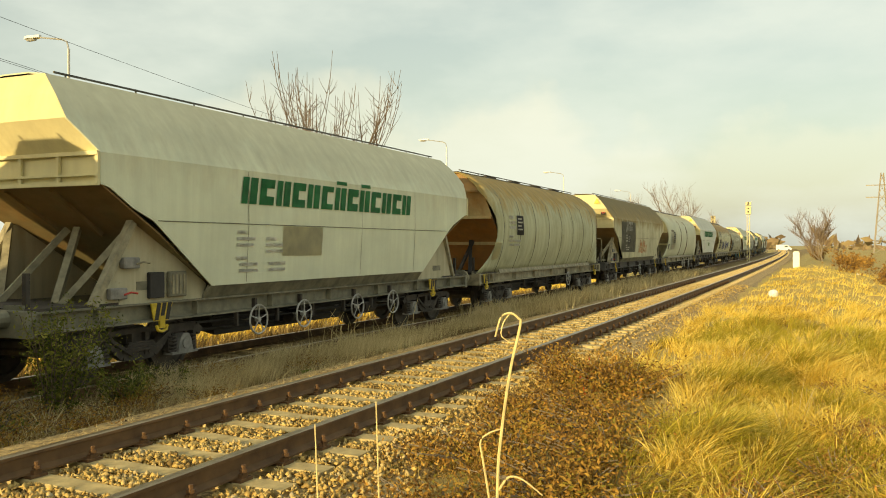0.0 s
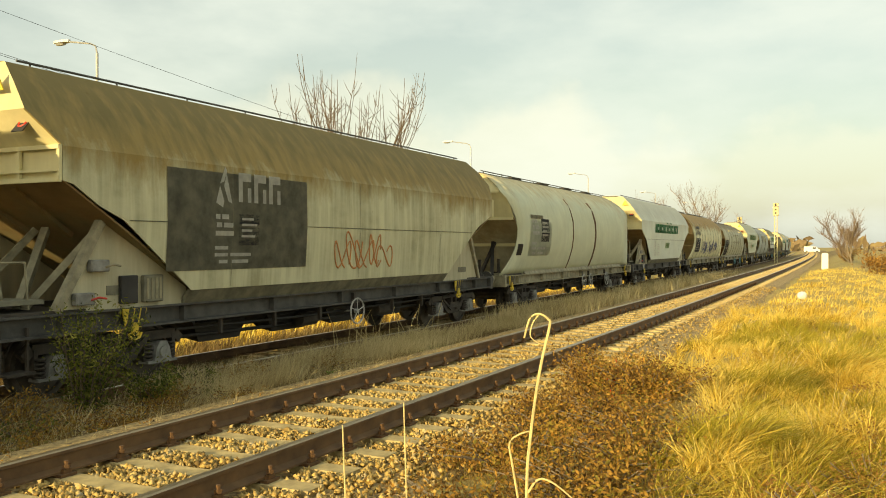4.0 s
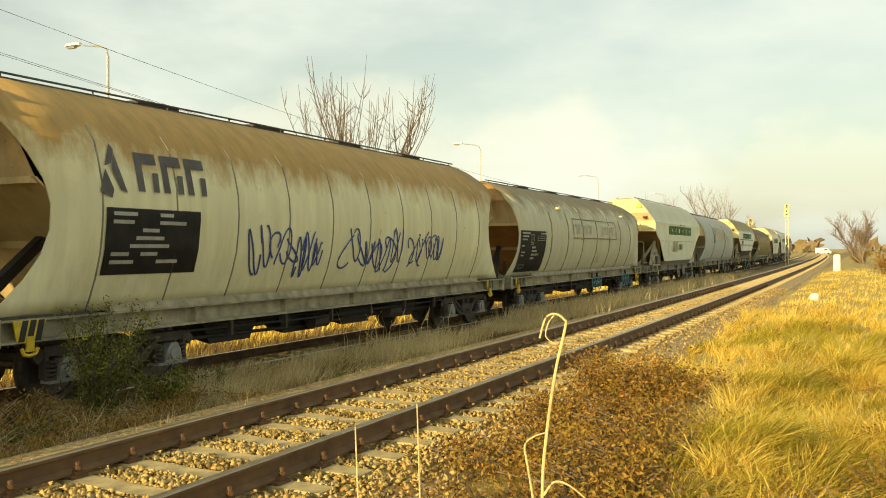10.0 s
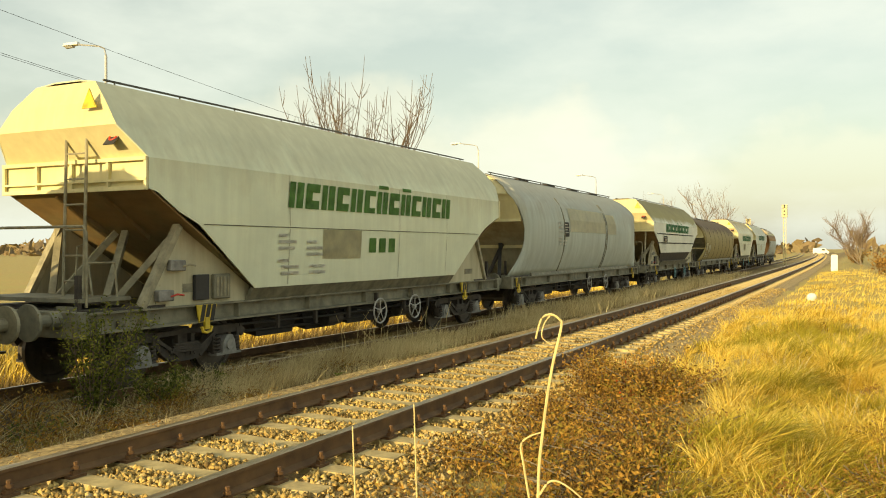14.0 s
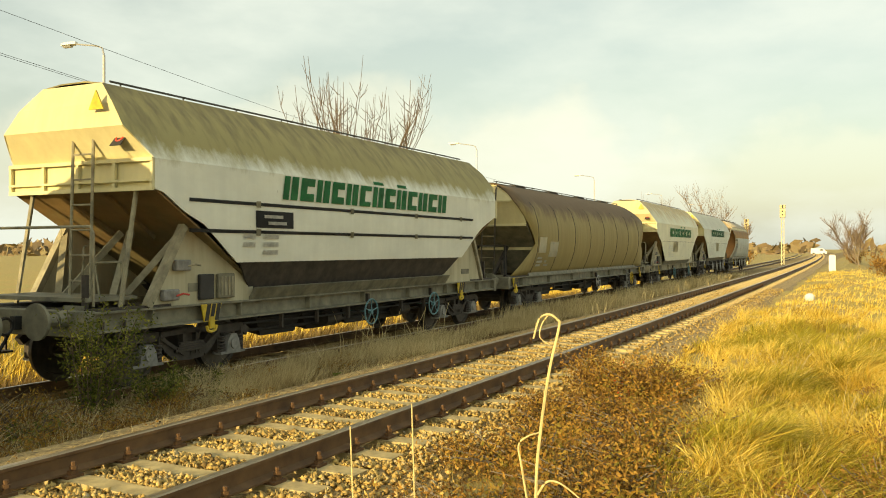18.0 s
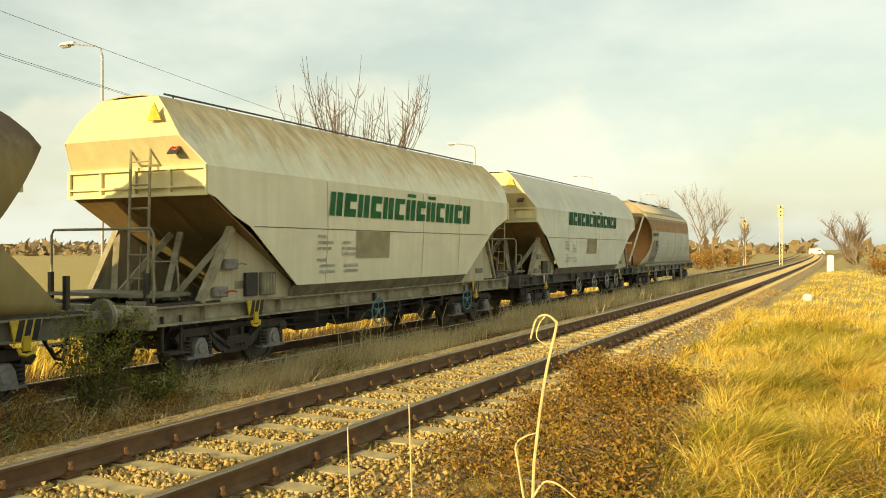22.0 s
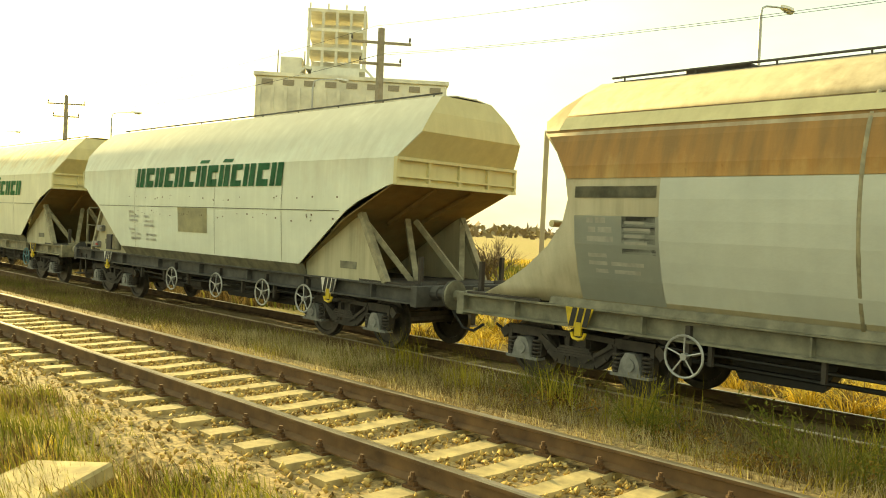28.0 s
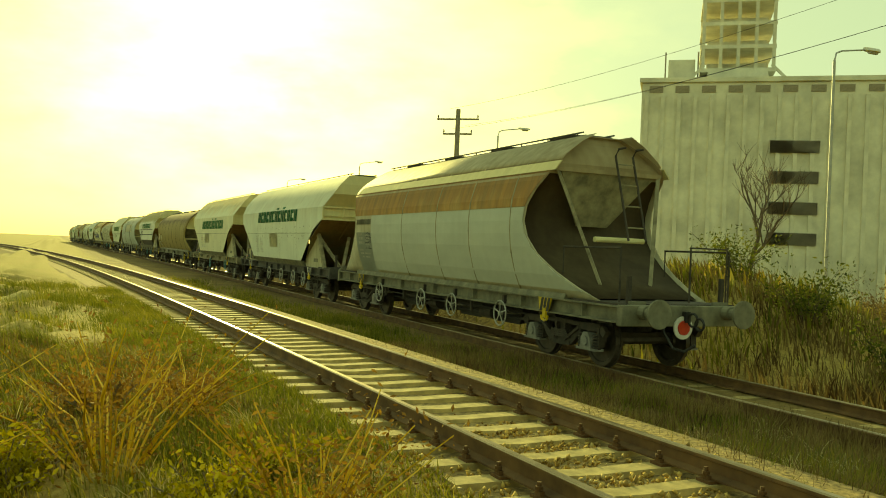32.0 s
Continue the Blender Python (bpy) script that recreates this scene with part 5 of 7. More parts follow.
            side_rect("paint_patch", w, M["creampatch"], -h + 2.45, -h + 3.1, 1.88, 2.4, rd_x)
            side_rect("paint_patch", w, M["creampatch"], -h + 3.45, -h + 4.25, 1.74, 2.26, rd_x)
            bars(w, M["letter_white"], -h + 2.5, 1.75, [[(0, 0.4)], [(0, 0.5), (0.7, 0.2)], [(0, 0.4), (0.7, 0.4)]], rd_x)
            ladder(w, 0.4, -h + 0.95, 1.2, 3.9, M["iron"], 0.2)
            handrail(w, [(1.05, -h + 0.75, 1.2), (1.05, -h + 0.75, 2.12), (-1.05, -h + 0.75, 2.12), (-1.05, -h + 0.75, 1.2)], M["iron"])
            lab = "dark umber round-sided hopper wagon caked with dirt"
        elif k == 11:
            w = angular_wagon(length(k), P["sand"], "sole_cream", [(-0.5, "blueteal"), (3.9, "blueteal")])
            company(w, h, 4.65, "green", None, "ochrepatch", z=2.5)
            lab = "sandy angular hopper wagon with orange roof rust and green lettering"
        elif k == 12:
            w = angular_wagon(length(k), P["pale"], "sole_dark", [(-1.2, "lampmetal"), (0.8, "lampmetal"), (2.6, "lampmetal"), (4.0, "lampmetal")], guard="white")
            company(w, h, 4.65, "darkgreen", z=2.68, at=6.8)
            q = random.Random(5)
            for i in range(60):
                y, z = q.uniform(4.2, 13), 2.26 + q.choice((0.18, -0.15)) + q.uniform(-0.06, 0.06)
                s = q.uniform(0.01, 0.028)
                side_rect("chip", w, M["chair"], -h + y, -h + y + s * 1.6, z, z + s, tc_x)
            lab = "grey angular hopper wagon with dark green lettering and chipped paint"
        else:
            w = round_wagon(length(k), P["fawn"], "sole_olive", [(-3.55, "lampmetal"), (-0.65, "lampmetal"), (1.1, "lampmetal"), (3.4, "lampmetal")], end_mat="cream", inner="shadein", setback=(1.95, 2.6), foot=(0.9, 1.2), swell=(0.8, 0.85), ribs=0, band=True)
            seam_at(w, h, (6.27, 8.4, 10.1, 11.9), M["strutpaint"])
            fr, re_ = lambda z: -h + end_cut(z, 1.95, 0.9, 0.8, False, 2.8) + 0.03, lambda z: h - end_cut(z, 2.6, 1.2, 0.85, False, 2.8) - 0.03
            for s in (-1, 1):
                bm = bmesh.new()
                zz = np.linspace(1.3, 2.75, 7)
                rings(bm, [[(s * (rd_x(z) + 0.006), -h + 4.0, z), (s * (rd_x(z) + 0.018), -h + 4.0, z), (s * (rd_x(z) + 0.018), re_(z), z), (s * (rd_x(z) + 0.006), re_(z), z)] for z in zz])
                part("side_panel", bm, P["panel"], w, "newer plain grey panel")
                bm = bmesh.new()
                zz = np.linspace(2.76, 3.40, 5)
                rings(bm, [[(s * (rd_x(z) + 0.004), fr(z), z), (s * (rd_x(z) + 0.012), fr(z), z), (s * (rd_x(z) + 0.012), re_(z), z), (s * (rd_x(z) + 0.004), re_(z), z)] for z in zz])
                part("rust_band", bm, P["band"], w, "orange-brown rusty upper band")
                bm = bmesh.new()
                zz = np.linspace(3.40, 3.58, 3)
                rings(bm, [[(s * (rd_x(z) + 0.004), -h + 2.3, z), (s * (rd_x(z) + 0.03), -h + 2.3, z), (s * (rd_x(z) + 0.03), h - 2.55, z), (s * (rd_x(z) + 0.004), h - 2.55, z)] for z in zz])
                part("gutter_strip", bm, M["endcream"], w)
                bm = bmesh.new()
                zz = [3.6, 3.7, 3.82, 3.95, 4.06, 4.12]
                rings(bm, [[(s * (rd_x(z) - 0.002), -h + 2.3, z), (s * (rd_x(z) + 0.01), -h + 2.3, z + 0.006), (s * (rd_x(z) + 0.01), h - 2.6, z + 0.006), (s * (rd_x(z) - 0.002), h - 2.6, z)] for z in zz])
                part("roof_sheet", bm, P["creamroof"], w, flat=False)
            side_rect("paint_patch", w, P["panel"], -h + 2.75, -h + 4.0, 1.25, 2.3, rd_x)
            small_plates(w, -h + 2.95, 1.9, rd_x, scale=0.95)
            side_rect("dark_strip", w, M["sole_olive"], -h + 2.75, -h + 3.95, 2.52, 2.66, rd_x)
            bm = bmesh.new()
            disc(bm, (0.05, h - 0.42, 0.80), (0, 1, 0), 0.19, 0.03, 24)
            tl = part("tail_disc", bm, M["white"], w, "round tail board, white with a red centre")
            bm = bmesh.new()
            disc(bm, (0.05, h - 0.40, 0.80), (0, 1, 0), 0.12, 0.03, 24)
            part("red_centre", bm, M["red"], tl)
            handrail(w, [(-1.1, h - 0.7, 1.2), (-1.1, h - 0.7, 2.1), (-0.3, h - 0.7, 2.1), (-0.3, h - 0.7, 1.2)], M["iron"])
            ladder(w, -0.25, h - 2.1, 2.2, 3.75, M["iron"], -0.5)
            for s in (-1, 1):
                bm = bmesh.new()
                beam(bm, (s * 1.15, h - 2.7, 3.42), (s * 0.5, h - 2.0, 1.2), 0.07, 0.05)
                part("strut", bm, M["sole_cream"], w)
                bm = bmesh.new()
                beam(bm, (s * 1.2, -h + 2.0, 3.42), (s * 0.6, -h + 1.5, 1.2), 0.07, 0.05)
                part("strut", bm, M["creampatch"], w)
            # end sheets; the rear one is painted dark for its shade
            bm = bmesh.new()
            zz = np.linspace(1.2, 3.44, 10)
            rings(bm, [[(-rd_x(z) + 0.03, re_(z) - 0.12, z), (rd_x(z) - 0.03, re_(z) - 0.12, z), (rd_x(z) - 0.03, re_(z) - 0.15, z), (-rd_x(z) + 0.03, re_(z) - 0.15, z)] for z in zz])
            part("end_sheet", bm, M["shadein"], w, flat=False)
            bm = bmesh.new()
            rings(bm, [[(-rd_x(z) + 0.03, fr(z) + 0.12, z), (rd_x(z) - 0.03, fr(z) + 0.12, z), (rd_x(z) - 0.03, fr(z) + 0.15, z), (-rd_x(z) + 0.03, fr(z) + 0.15, z)] for z in zz])
            part("end_sheet", bm, P["orangein"], w, "rust-orange end sheet", flat=False)
            bm = bmesh.new()
            tube(bm, [(-0.5, h - 2.25, 2.2), (0.6, h - 2.25, 2.2)], 0.05, 8)
            part("pipe", bm, M["endcream"], w)
            bm = bmesh.new()
            prism(bm, [(-h + 2.0, 3.42), (-h + 2.0, 1.72), (-h + 1.1, 1.18), (-h + 3.2, 1.18), (-h + 3.2, 3.42)], "x", -0.35, -0.31)
            part("web_plate", bm, P["orangein"], w, "rust-brown web plate under the roof end", flat=True)
            bm = bmesh.new()
            tube(bm, [(-0.6, -h + 1.75, 2.2), (0.7, -h + 1.75, 2.2)], 0.05, 8)
            part("pipe", bm, M["endcream"], w)
            for s in (-1, 1):
                handrail(w, [(s * 1.15, h - 0.7, 1.2), (s * 1.15, h - 0.7, 2.05), (s * 1.15, h - 2.4, 2.05), (s * 1.15, h - 2.4, 1.2)], M["iron"])
            lab = "rust-banded round-sided hopper wagon with newer grey panels and a tail disc"
        couple(k, w, lab)
    # the wagon running ahead, which shades the ground beside the line
    w = round_wagon(14.6, P["tan"], "sole_cream", [(2.0, "lampmetal")], ribs=8, rib_mat=M["sole_olive"])
    tagged(w, "tan-grey round-sided hopper wagon at the head of the train", "hopper wagon", "train of hopper wagons")
    train.append((GAPS[0] - 7.3, w))


build_train()


# ---- plants ----
def blades(name, x, y, height, width, material, label, category="grass", lean=0.5, z=None, wind=(0.25, 0.1), parent=None):
    """Many single blades, each of three faces, in one mesh."""
    n = len(x)
    z0 = (gz(x, y) if z is None else z) - 0.03
    h = height * rng.uniform(0.45, 1.15, n)
    a = rng.uniform(0, 2 * np.pi, n)
    w = width * rng.uniform(0.6, 1.4, n)
    l = lean * rng.uniform(0.1, 1.0, n)
    b = rng.uniform(0, 2 * np.pi, n)
    dx, dy = np.cos(b) * l + wind[0], np.sin(b) * l + wind[1]
    sx, sy = np.cos(a) * w / 2, np.sin(a) * w / 2
    v = np.empty((n, 5, 3))
    for k, (t, f) in enumerate(((0, 1), (0, 1), (0.55, 0.75), (0.55, 0.75), (1, 0))):
        s = (-1 if k % 2 == 0 else 1) if k < 4 else 0
        v[:, k, 0] = x + dx * h * t**1.8 + s * sx * f
        v[:, k, 1] = y + dy * h * t**1.8 + s * sy * f
        v[:, k, 2] = z0 + h * t * (1 - 0.25 * l * t)
    tri = np.array([(0, 1, 3), (0, 3, 2), (2, 3, 4)])
    f = (tri[None] + 5 * np.arange(n)[:, None, None]).reshape(-1, 3)
    ob = from_arrays(name, v.reshape(-1, 3), f, M[material], parent)
    return ob if parent else tagged(ob, label, category, kind="stuff")


def leaves(name, centres, size, material, parent=None, flat=0.6):
    """Small bent leaves (two triangles) round the given centres."""
    n = len(centres)
    u = rng.normal(0, 1, (n, 3))
    u /= np.linalg.norm(u, axis=1, keepdims=True)
    q = rng.normal(0, 1, (n, 3))
    q[:, 2] *= flat
    w = np.cross(u, q)
    w /= np.linalg.norm(w, axis=1, keepdims=True) + 1e-9
    s = (size * rng.uniform(0.5, 1.4, n))[:, None]
    v = np.stack([centres - u * s, centres + w * s * 0.42, centres + u * s, centres - w * s * 0.42], 1)
    f = (np.array([(0, 1, 2, 3)])[None] + 4 * np.arange(n)[:, None, None]).reshape(-1, 4)
    return from_arrays(name, v.reshape(-1, 3), f, M[material], parent)


def scatter(n, x0, x1, y0, y1, near=0.0, near_y=0.0):
    """Random places in a stretch of the plan; near > 0 packs them towards near_y."""
    x = rng.uniform(x0, x1, n)
    t = rng.uniform(0, 1, n) ** (1 + near)
    far = y1 if abs(y1 - near_y) > abs(y0 - near_y) else y0
    return x, near_y + (far - near_y) * t


def clumped(n, x0, x1, y0, y1, per, r, near=0.0, near_y=0.0):
    cx, cy = scatter(max(1, n // per), x0, x1, y0, y1, near, near_y)
    k = rng.integers(0, len(cx), n)
    return cx[k] + rng.normal(0, r, n), cy[k] + rng.normal(0, r, n)


def keep_off(x, y, gap=2.3):
    """Leaves out what would stand on the near track."""
    off = np.where(y > 0, KAP * y * y / 2, 0.0006 * y * y)
    ok = abs(x - XN - off) > gap
    return x[ok], y[ok]


def tussocks(name, cx, cy, per, r, height, material, label, width=0.007, wind=(0.2, 0.02), droop=0.42, category="grass tussock"):
    """Tufts of long arching blades, each tuft spreading from its own root."""
    k = np.repeat(np.arange(len(cx)), per)
    n = len(k)
    size = rng.uniform(0.65, 1.3, len(cx))[k]
    a = rng.uniform(0, 2 * np.pi, n)
    d = np.abs(rng.normal(0, 0.5, n)) * r * size
    x, y = cx[k] + np.cos(a) * d, cy[k] + np.sin(a) * d
    z0 = gz(x, y) - 0.03
    h = height * size * rng.uniform(0.5, 1.15, n)
    out = rng.uniform(0.15, 0.95, n)
    b = a + rng.normal(0, 0.5, n)
    lean = rng.uniform(0.5, 1.5, n)
    own = rng.normal(0, 0.28, (len(cx), 2))[k]
    dx, dy = np.cos(b) * out + wind[0] * lean + own[:, 0], np.sin(b) * out + wind[1] * lean + own[:, 1]
    f = rng.uniform(0, 2 * np.pi, n)
    w = width * rng.uniform(0.6, 1.4, n)
    sx, sy = np.cos(f) * w / 2, np.sin(f) * w / 2
    dr = droop * rng.uniform(0.5, 1.4, n)
    v = np.empty((n, 7, 3))
    for i, (t, q) in enumerate(((0, 1), (0, 1), (0.4, 0.9), (0.4, 0.9), (0.75, 0.6), (0.75, 0.6), (1, 0))):
        s = (-1 if i % 2 == 0 else 1) if i < 6 else 0
        v[:, i, 0] = x + dx * h * t**1.6 + s * sx * q
        v[:, i, 1] = y + dy * h * t**1.6 + s * sy * q
        v[:, i, 2] = z0 + h * (t - dr * t**2.4)
    tri = np.array([(0, 1, 3), (0, 3, 2), (2, 3, 5), (2, 5, 4), (4, 5, 6)])
    return tagged(from_arrays(name, v.reshape(-1, 3), (tri[None] + 7 * np.arange(n)[:, None, None]).reshape(-1, 3), M[material]), label, category, kind="stuff")


# verge beside the empty track, ahead
cx, cy = keep_off(*scatter(620, -1.5, 2.2, 5.0, 13, 0.3, 5.0), 2.2)
ok = cx > -1.05 - 0.13 * np.maximum(cy - 6.5, 0) + 0.12 * np.sin(cy * 3)
cx, cy = cx[ok], cy[ok]
tussocks("straw_tussocks", cx, cy, 85, 0.13, 0.40, "straw", "arching golden tussocks of dry grass on the verge")
cx, cy = keep_off(*scatter(420, -2.9, 3.5, 11, 24, 0.3, 11), 2.0)
tussocks("straw_tussocks", cx, cy, 60, 0.16, 0.40, "straw", "golden dry grass tussocks further along the verge", 0.010)
for gx, gy, gr, gn in ((-0.9, 7.4, 0.55, 26), (-0.3, 6.2, 0.5, 18), (0.4, 9.0, 0.7, 24), (-0.6, 10.4, 0.6, 20), (-1.3, 17.0, 1.1, 40), (0.6, 14.0, 0.9, 26), (1.1, 7.4, 0.6, 24), (1.6, 9.4, 0.8, 30), (0.9, 11.6, 0.8, 28), (-0.2, 12.6, 0.7, 24), (0.6, 6.0, 0.5, 20)):
    tussocks("green_tussocks", gx + rng.normal(0, gr * 0.6, gn), gy + rng.normal(0, gr, gn), 110, 0.15, 0.46, "goldgreen", "thick yellow-green grass tussocks in the verge", 0.008, (0.4, -0.05), 0.5)
cx, cy = scatter(150, -1.1, 2.5, 5.5, 18)
tussocks("withered_tussocks", cx, cy, 70, 0.14, 0.30, "duffstraw", "withered brown tussocks among the golden grass", 0.007, (0.2, 0.0), 0.6)
cx, cy = scatter(50, -1.0, 2.5, 5.5, 16)
tussocks("pale_stems", cx, cy, 26, 0.16, 0.55, "palestraw", "tall pale grass stems standing over the verge", 0.005, (0.25, 0.0), 0.3)
cx, cy = scatter(70, -9.0, -7.5, 10.5, 17)
tussocks("pale_tussocks", cx, cy, 70, 0.12, 0.48, "palestraw", "bleached upright grass tufts beside the train's rails", 0.008, (0.0, 0.2), 0.3)
cx, cy = scatter(120, -8.8, -6.4, 3.2, 22)
tussocks("brown_tufts", cx, cy, 40, 0.12, 0.28, "palestraw", "thin faded tufts in the weeds between the tracks", 0.007, (0.05, 0.1), 0.6)
cx, cy = scatter(160, -8.8, -6.2, -22, 3.0)
tussocks("faded_tufts", cx, cy, 45, 0.16, 0.34, "palestraw", "faded tangled tufts between the tracks towards the sun", 0.008, (0.1, -0.1), 0.8)
for gx, gy, gn in ((-7.0, 0.6, 14), (-7.3, 1.6, 12), (-6.7, 2.3, 10), (-7.2, -1.2, 9), (-7.6, -3.4, 8), (-6.9, -2.2, 6), (-8.3, 2.2, 8), (-8.2, 0.2, 7), (-7.9, -5.6, 8)):
    tussocks("matted_tussocks", gx + rng.normal(0, 0.3, gn), gy + rng.normal(0, 0.35, gn), 90, 0.14, 0.34, "palestraw", "matted tan tussocks of dead grass between the tracks", 0.006, (0.15, 0.1), 0.85)
for gx, gy, gn in ((-7.5, -2.7, 9), (-7.9, -4.6, 8), (-8.3, -6.8, 6), (-8.2, -1.0, 5), (-7.4, 7.6, 3), (-7.3, 6.3, 3)):
    tussocks("green_stalks", gx + rng.normal(0, 0.25, gn), gy + rng.normal(0, 0.3, gn), 26, 0.1, 0.75 if gy < 0 else 0.2, "greengrass", "fresh green stalks standing in the dead weeds", 0.009, (0.1, 0.0), 0.25, "weed")
x, y = keep_off(*clumped(30000, -1.4, 5.0, 2.6, 22, 130, 0.2, 0.6, 2.6))
blades("straw_grass", x, y, 0.16, 0.007, "straw", "short golden dry grass between the tussocks", wind=(0.32, 0.05))
x, y = keep_off(*clumped(46000, -2.7, 12, 15, 70, 25, 0.5, 0.6, 15))
blades("straw_grass", x, y, 0.20, 0.018, "straw", "golden dry grass along the verge", wind=(0.3, 0.05))
x, y = keep_off(*scatter(24000, -2.9, 5.0, 2.4, 30, 0.7, 2.4))
blades("short_grass", x, y, 0.11, 0.009, "palestraw", "short bleached grass between the tufts", wind=(0.1, 0))
x, y = keep_off(*clumped(16000, -1.1, 1.2, 5, 18, 240, 0.2, 0.3, 5))
blades("green_grass", x, y, 0.24, 0.008, "goldgreen", "yellow-green grass tufts in the verge", wind=(0.3, 0.05))
# between the tracks
x, y = clumped(60000, -9.0, -6.15, 2.0, 26, 60, 0.14, 0.5, 2)
blades("brown_weeds", x, y, 0.24, 0.008, "duffstraw", "brown dead weeds tangled between the tracks", lean=1.3, wind=(0.05, 0.1))
x, y = clumped(20000, -8.9, -7.1, 8.8, 24, 160, 0.2, 0.4, 8.8)
blades("pale_grass", x, y, 0.42, 0.010, "palestraw", "pale bleached grass tufts beside the train", wind=(0.05, 0.25))
x, y = clumped(12000, -9.2, -6.9, 22, 62, 60, 0.25, 0.4, 22)
blades("pale_weeds", x + KAP * y * y / 2, y, 0.6, 0.022, "palestraw", "pale tall weeds between the tracks", wind=(0.0, 0.1))
x, y = clumped(50000, -9.2, -6.2, -30, 2.0, 60, 0.2, 0.3, 2)
blades("mixed_weeds", x, y, 0.30, 0.010, "duffstraw", "brown and green weeds between the tracks", wind=(0.05, 0.1))
x, y = clumped(8000, -8.6, -7.0, -60, -8, 80, 0.3, 0.4, -8)
blades("green_grass", x + 0.0004 * y * y, y, 0.28, 0.014, "greengrass", "green grass between the tracks", wind=(0.0, 0.1))
# close to and beyond the train's rails
x, y = clumped(16000, -13.2, -8.5, -20, 45, 60, 0.2)
ok = (abs(abs(x - XT - np.where(y > 0, KAP * y * y / 2, 0.0001 * y * y)) - 0.753) > 0.1)
blades("track_weeds", x[ok], y[ok], 0.13, 0.012, "duffstraw", "low dead weeds growing over the train's track")
x, y = clumped(16000, -8.9, -6.3, -14, 7, 45, 0.16)
blades("pale_weeds", x, y, 0.34, 0.008, "palestraw", "pale dead weeds between the tracks")
for cx, cy in ((-8.0, -5.2), (-8.2, -4.9), (-8.1, -2.8), (-8.3, -2.1), (-7.9, 0.6), (-7.7, -7.5), (-8.3, -9.4), (-7.9, -6.2)):
    blades("tall_weed", cx + rng.normal(0, 0.14, 70), cy + rng.normal(0, 0.14, 70), 0.8, 0.011, "goldgreen", "tall green-stalked weed clump beside the train's track", "weed", 0.35)
x, y = clumped(3000, -9.3, -6.4, -14, 5, 60, 0.2)
blades("green_weeds", x, y, 0.36, 0.009, "goldgreen", "yellow-green weeds between the tracks")
x, y = clumped(36000, -17, -11.7, -26, 40, 60, 0.3)
blades("golden_grass", x, y, 0.34, 0.014, "duffstraw", "brown and golden dry grass close behind the train", lean=0.9)
cx, cy = scatter(900, -32, -13.0, -16, 6)
tussocks("field_tussocks", cx, cy, 50, 0.35, 0.55, "straw", "golden tussocks of the rough field behind the train", 0.02, (0.2, 0.1), 0.5)
cx, cy = scatter(300, -32, -13.2, -16, 6)
tussocks("field_tussocks", cx, cy, 50, 0.4, 0.6, "duffstraw", "brown tussocks of the rough field behind the train", 0.02, (0.2, 0.1), 0.5)
x, y = clumped(26000, -90, -16, -60, 30, 80, 1.2, 0.3, -10)
blades("field_grass", x, y, 0.5, 0.09, "straw", "wide dry field behind the train")
x, y = clumped(40000, -34, -13, -24, 60, 50, 0.5)
blades("field_grass", x, y, 0.55, 0.035, "straw", "golden dry grass of the field behind the train")
# the other way, towards the sun
x, y = keep_off(*clumped(34000, -2.3, 6.0, -46, -15.5, 55, 0.2, 0.7, -15.5))
ok = ~((x > -2.0) & (x < 0.8) & (y > -16.2))
blades("rough_grass", x[ok], y[ok], 0.30, 0.012, "greengrass", "rough yellow-green grass on the verge towards the sun")
x, y = keep_off(*clumped(45000, -3.4, 3.0, -28, -1, 90, 0.25), 1.6)
blades("brown_weeds", x, y, 0.28, 0.010, "duffstraw", "brown seeded weeds on the verge towards the sun")
x, y = keep_off(*clumped(60000, -3.4, 2.0, -28, -5, 80, 0.2), 1.55)
blades("green_grass", x, y, 0.26, 0.010, "greengrass", "low green grass on the verge towards the sun")
x, y = keep_off(*clumped(60000, -3.6, -1.6, -46, -13, 60, 0.25, 0.5, -13), 1.2)
z = np.maximum(gz(x, y), np.interp(x - XN - 0.0006 * y * y, (1.9, 2.6), (-0.25, -0.62))) - 0.01
blades("shoulder_grass", x, y, 0.2, 0.012, "greengrass", "green grass creeping over the ballast to the sleeper ends", lean=0.8, z=z)
cx, cy = keep_off(*scatter(160, -3.6, 1.5, -27, -16.0, 0.5, -16.0), 1.6)
tussocks("seeded_tufts", cx, cy, 40, 0.2, 0.42, "palestraw", "pale seeding grass tufts in the green verge", 0.006, (0.2, -0.1), 0.5)
x, y = keep_off(*clumped(24000, -3.0, 3.0, -26, -1, 55, 0.18))
blades("low_straw", x, y, 0.16, 0.012, "straw", "low straw-coloured grass on the verge")
x, y = clumped(16000, -8.9, -6.5, -40, -10, 60, 0.2, 0.3, -10)
blades("green_weeds", x + 0.0004 * y * y, y, 0.22, 0.012, "greengrass", "fresh green weeds between the tracks")
x, y = clumped(30000, -60, -13.2, -110, -22, 60, 0.7, 0.5, -22)
blades("field_grass", x, y, 0.6, 0.05, "greengrass", "rough yellow-green grass of the field towards the sun")
x, y = clumped(20000, -19, -13.2, -70, -22, 50, 0.5, 0.3, -22)
blades("bank_grass", x + 0.0003 * y * y, y, 0.5, 0.03, "duffstraw", "dark overgrown bank behind the track")


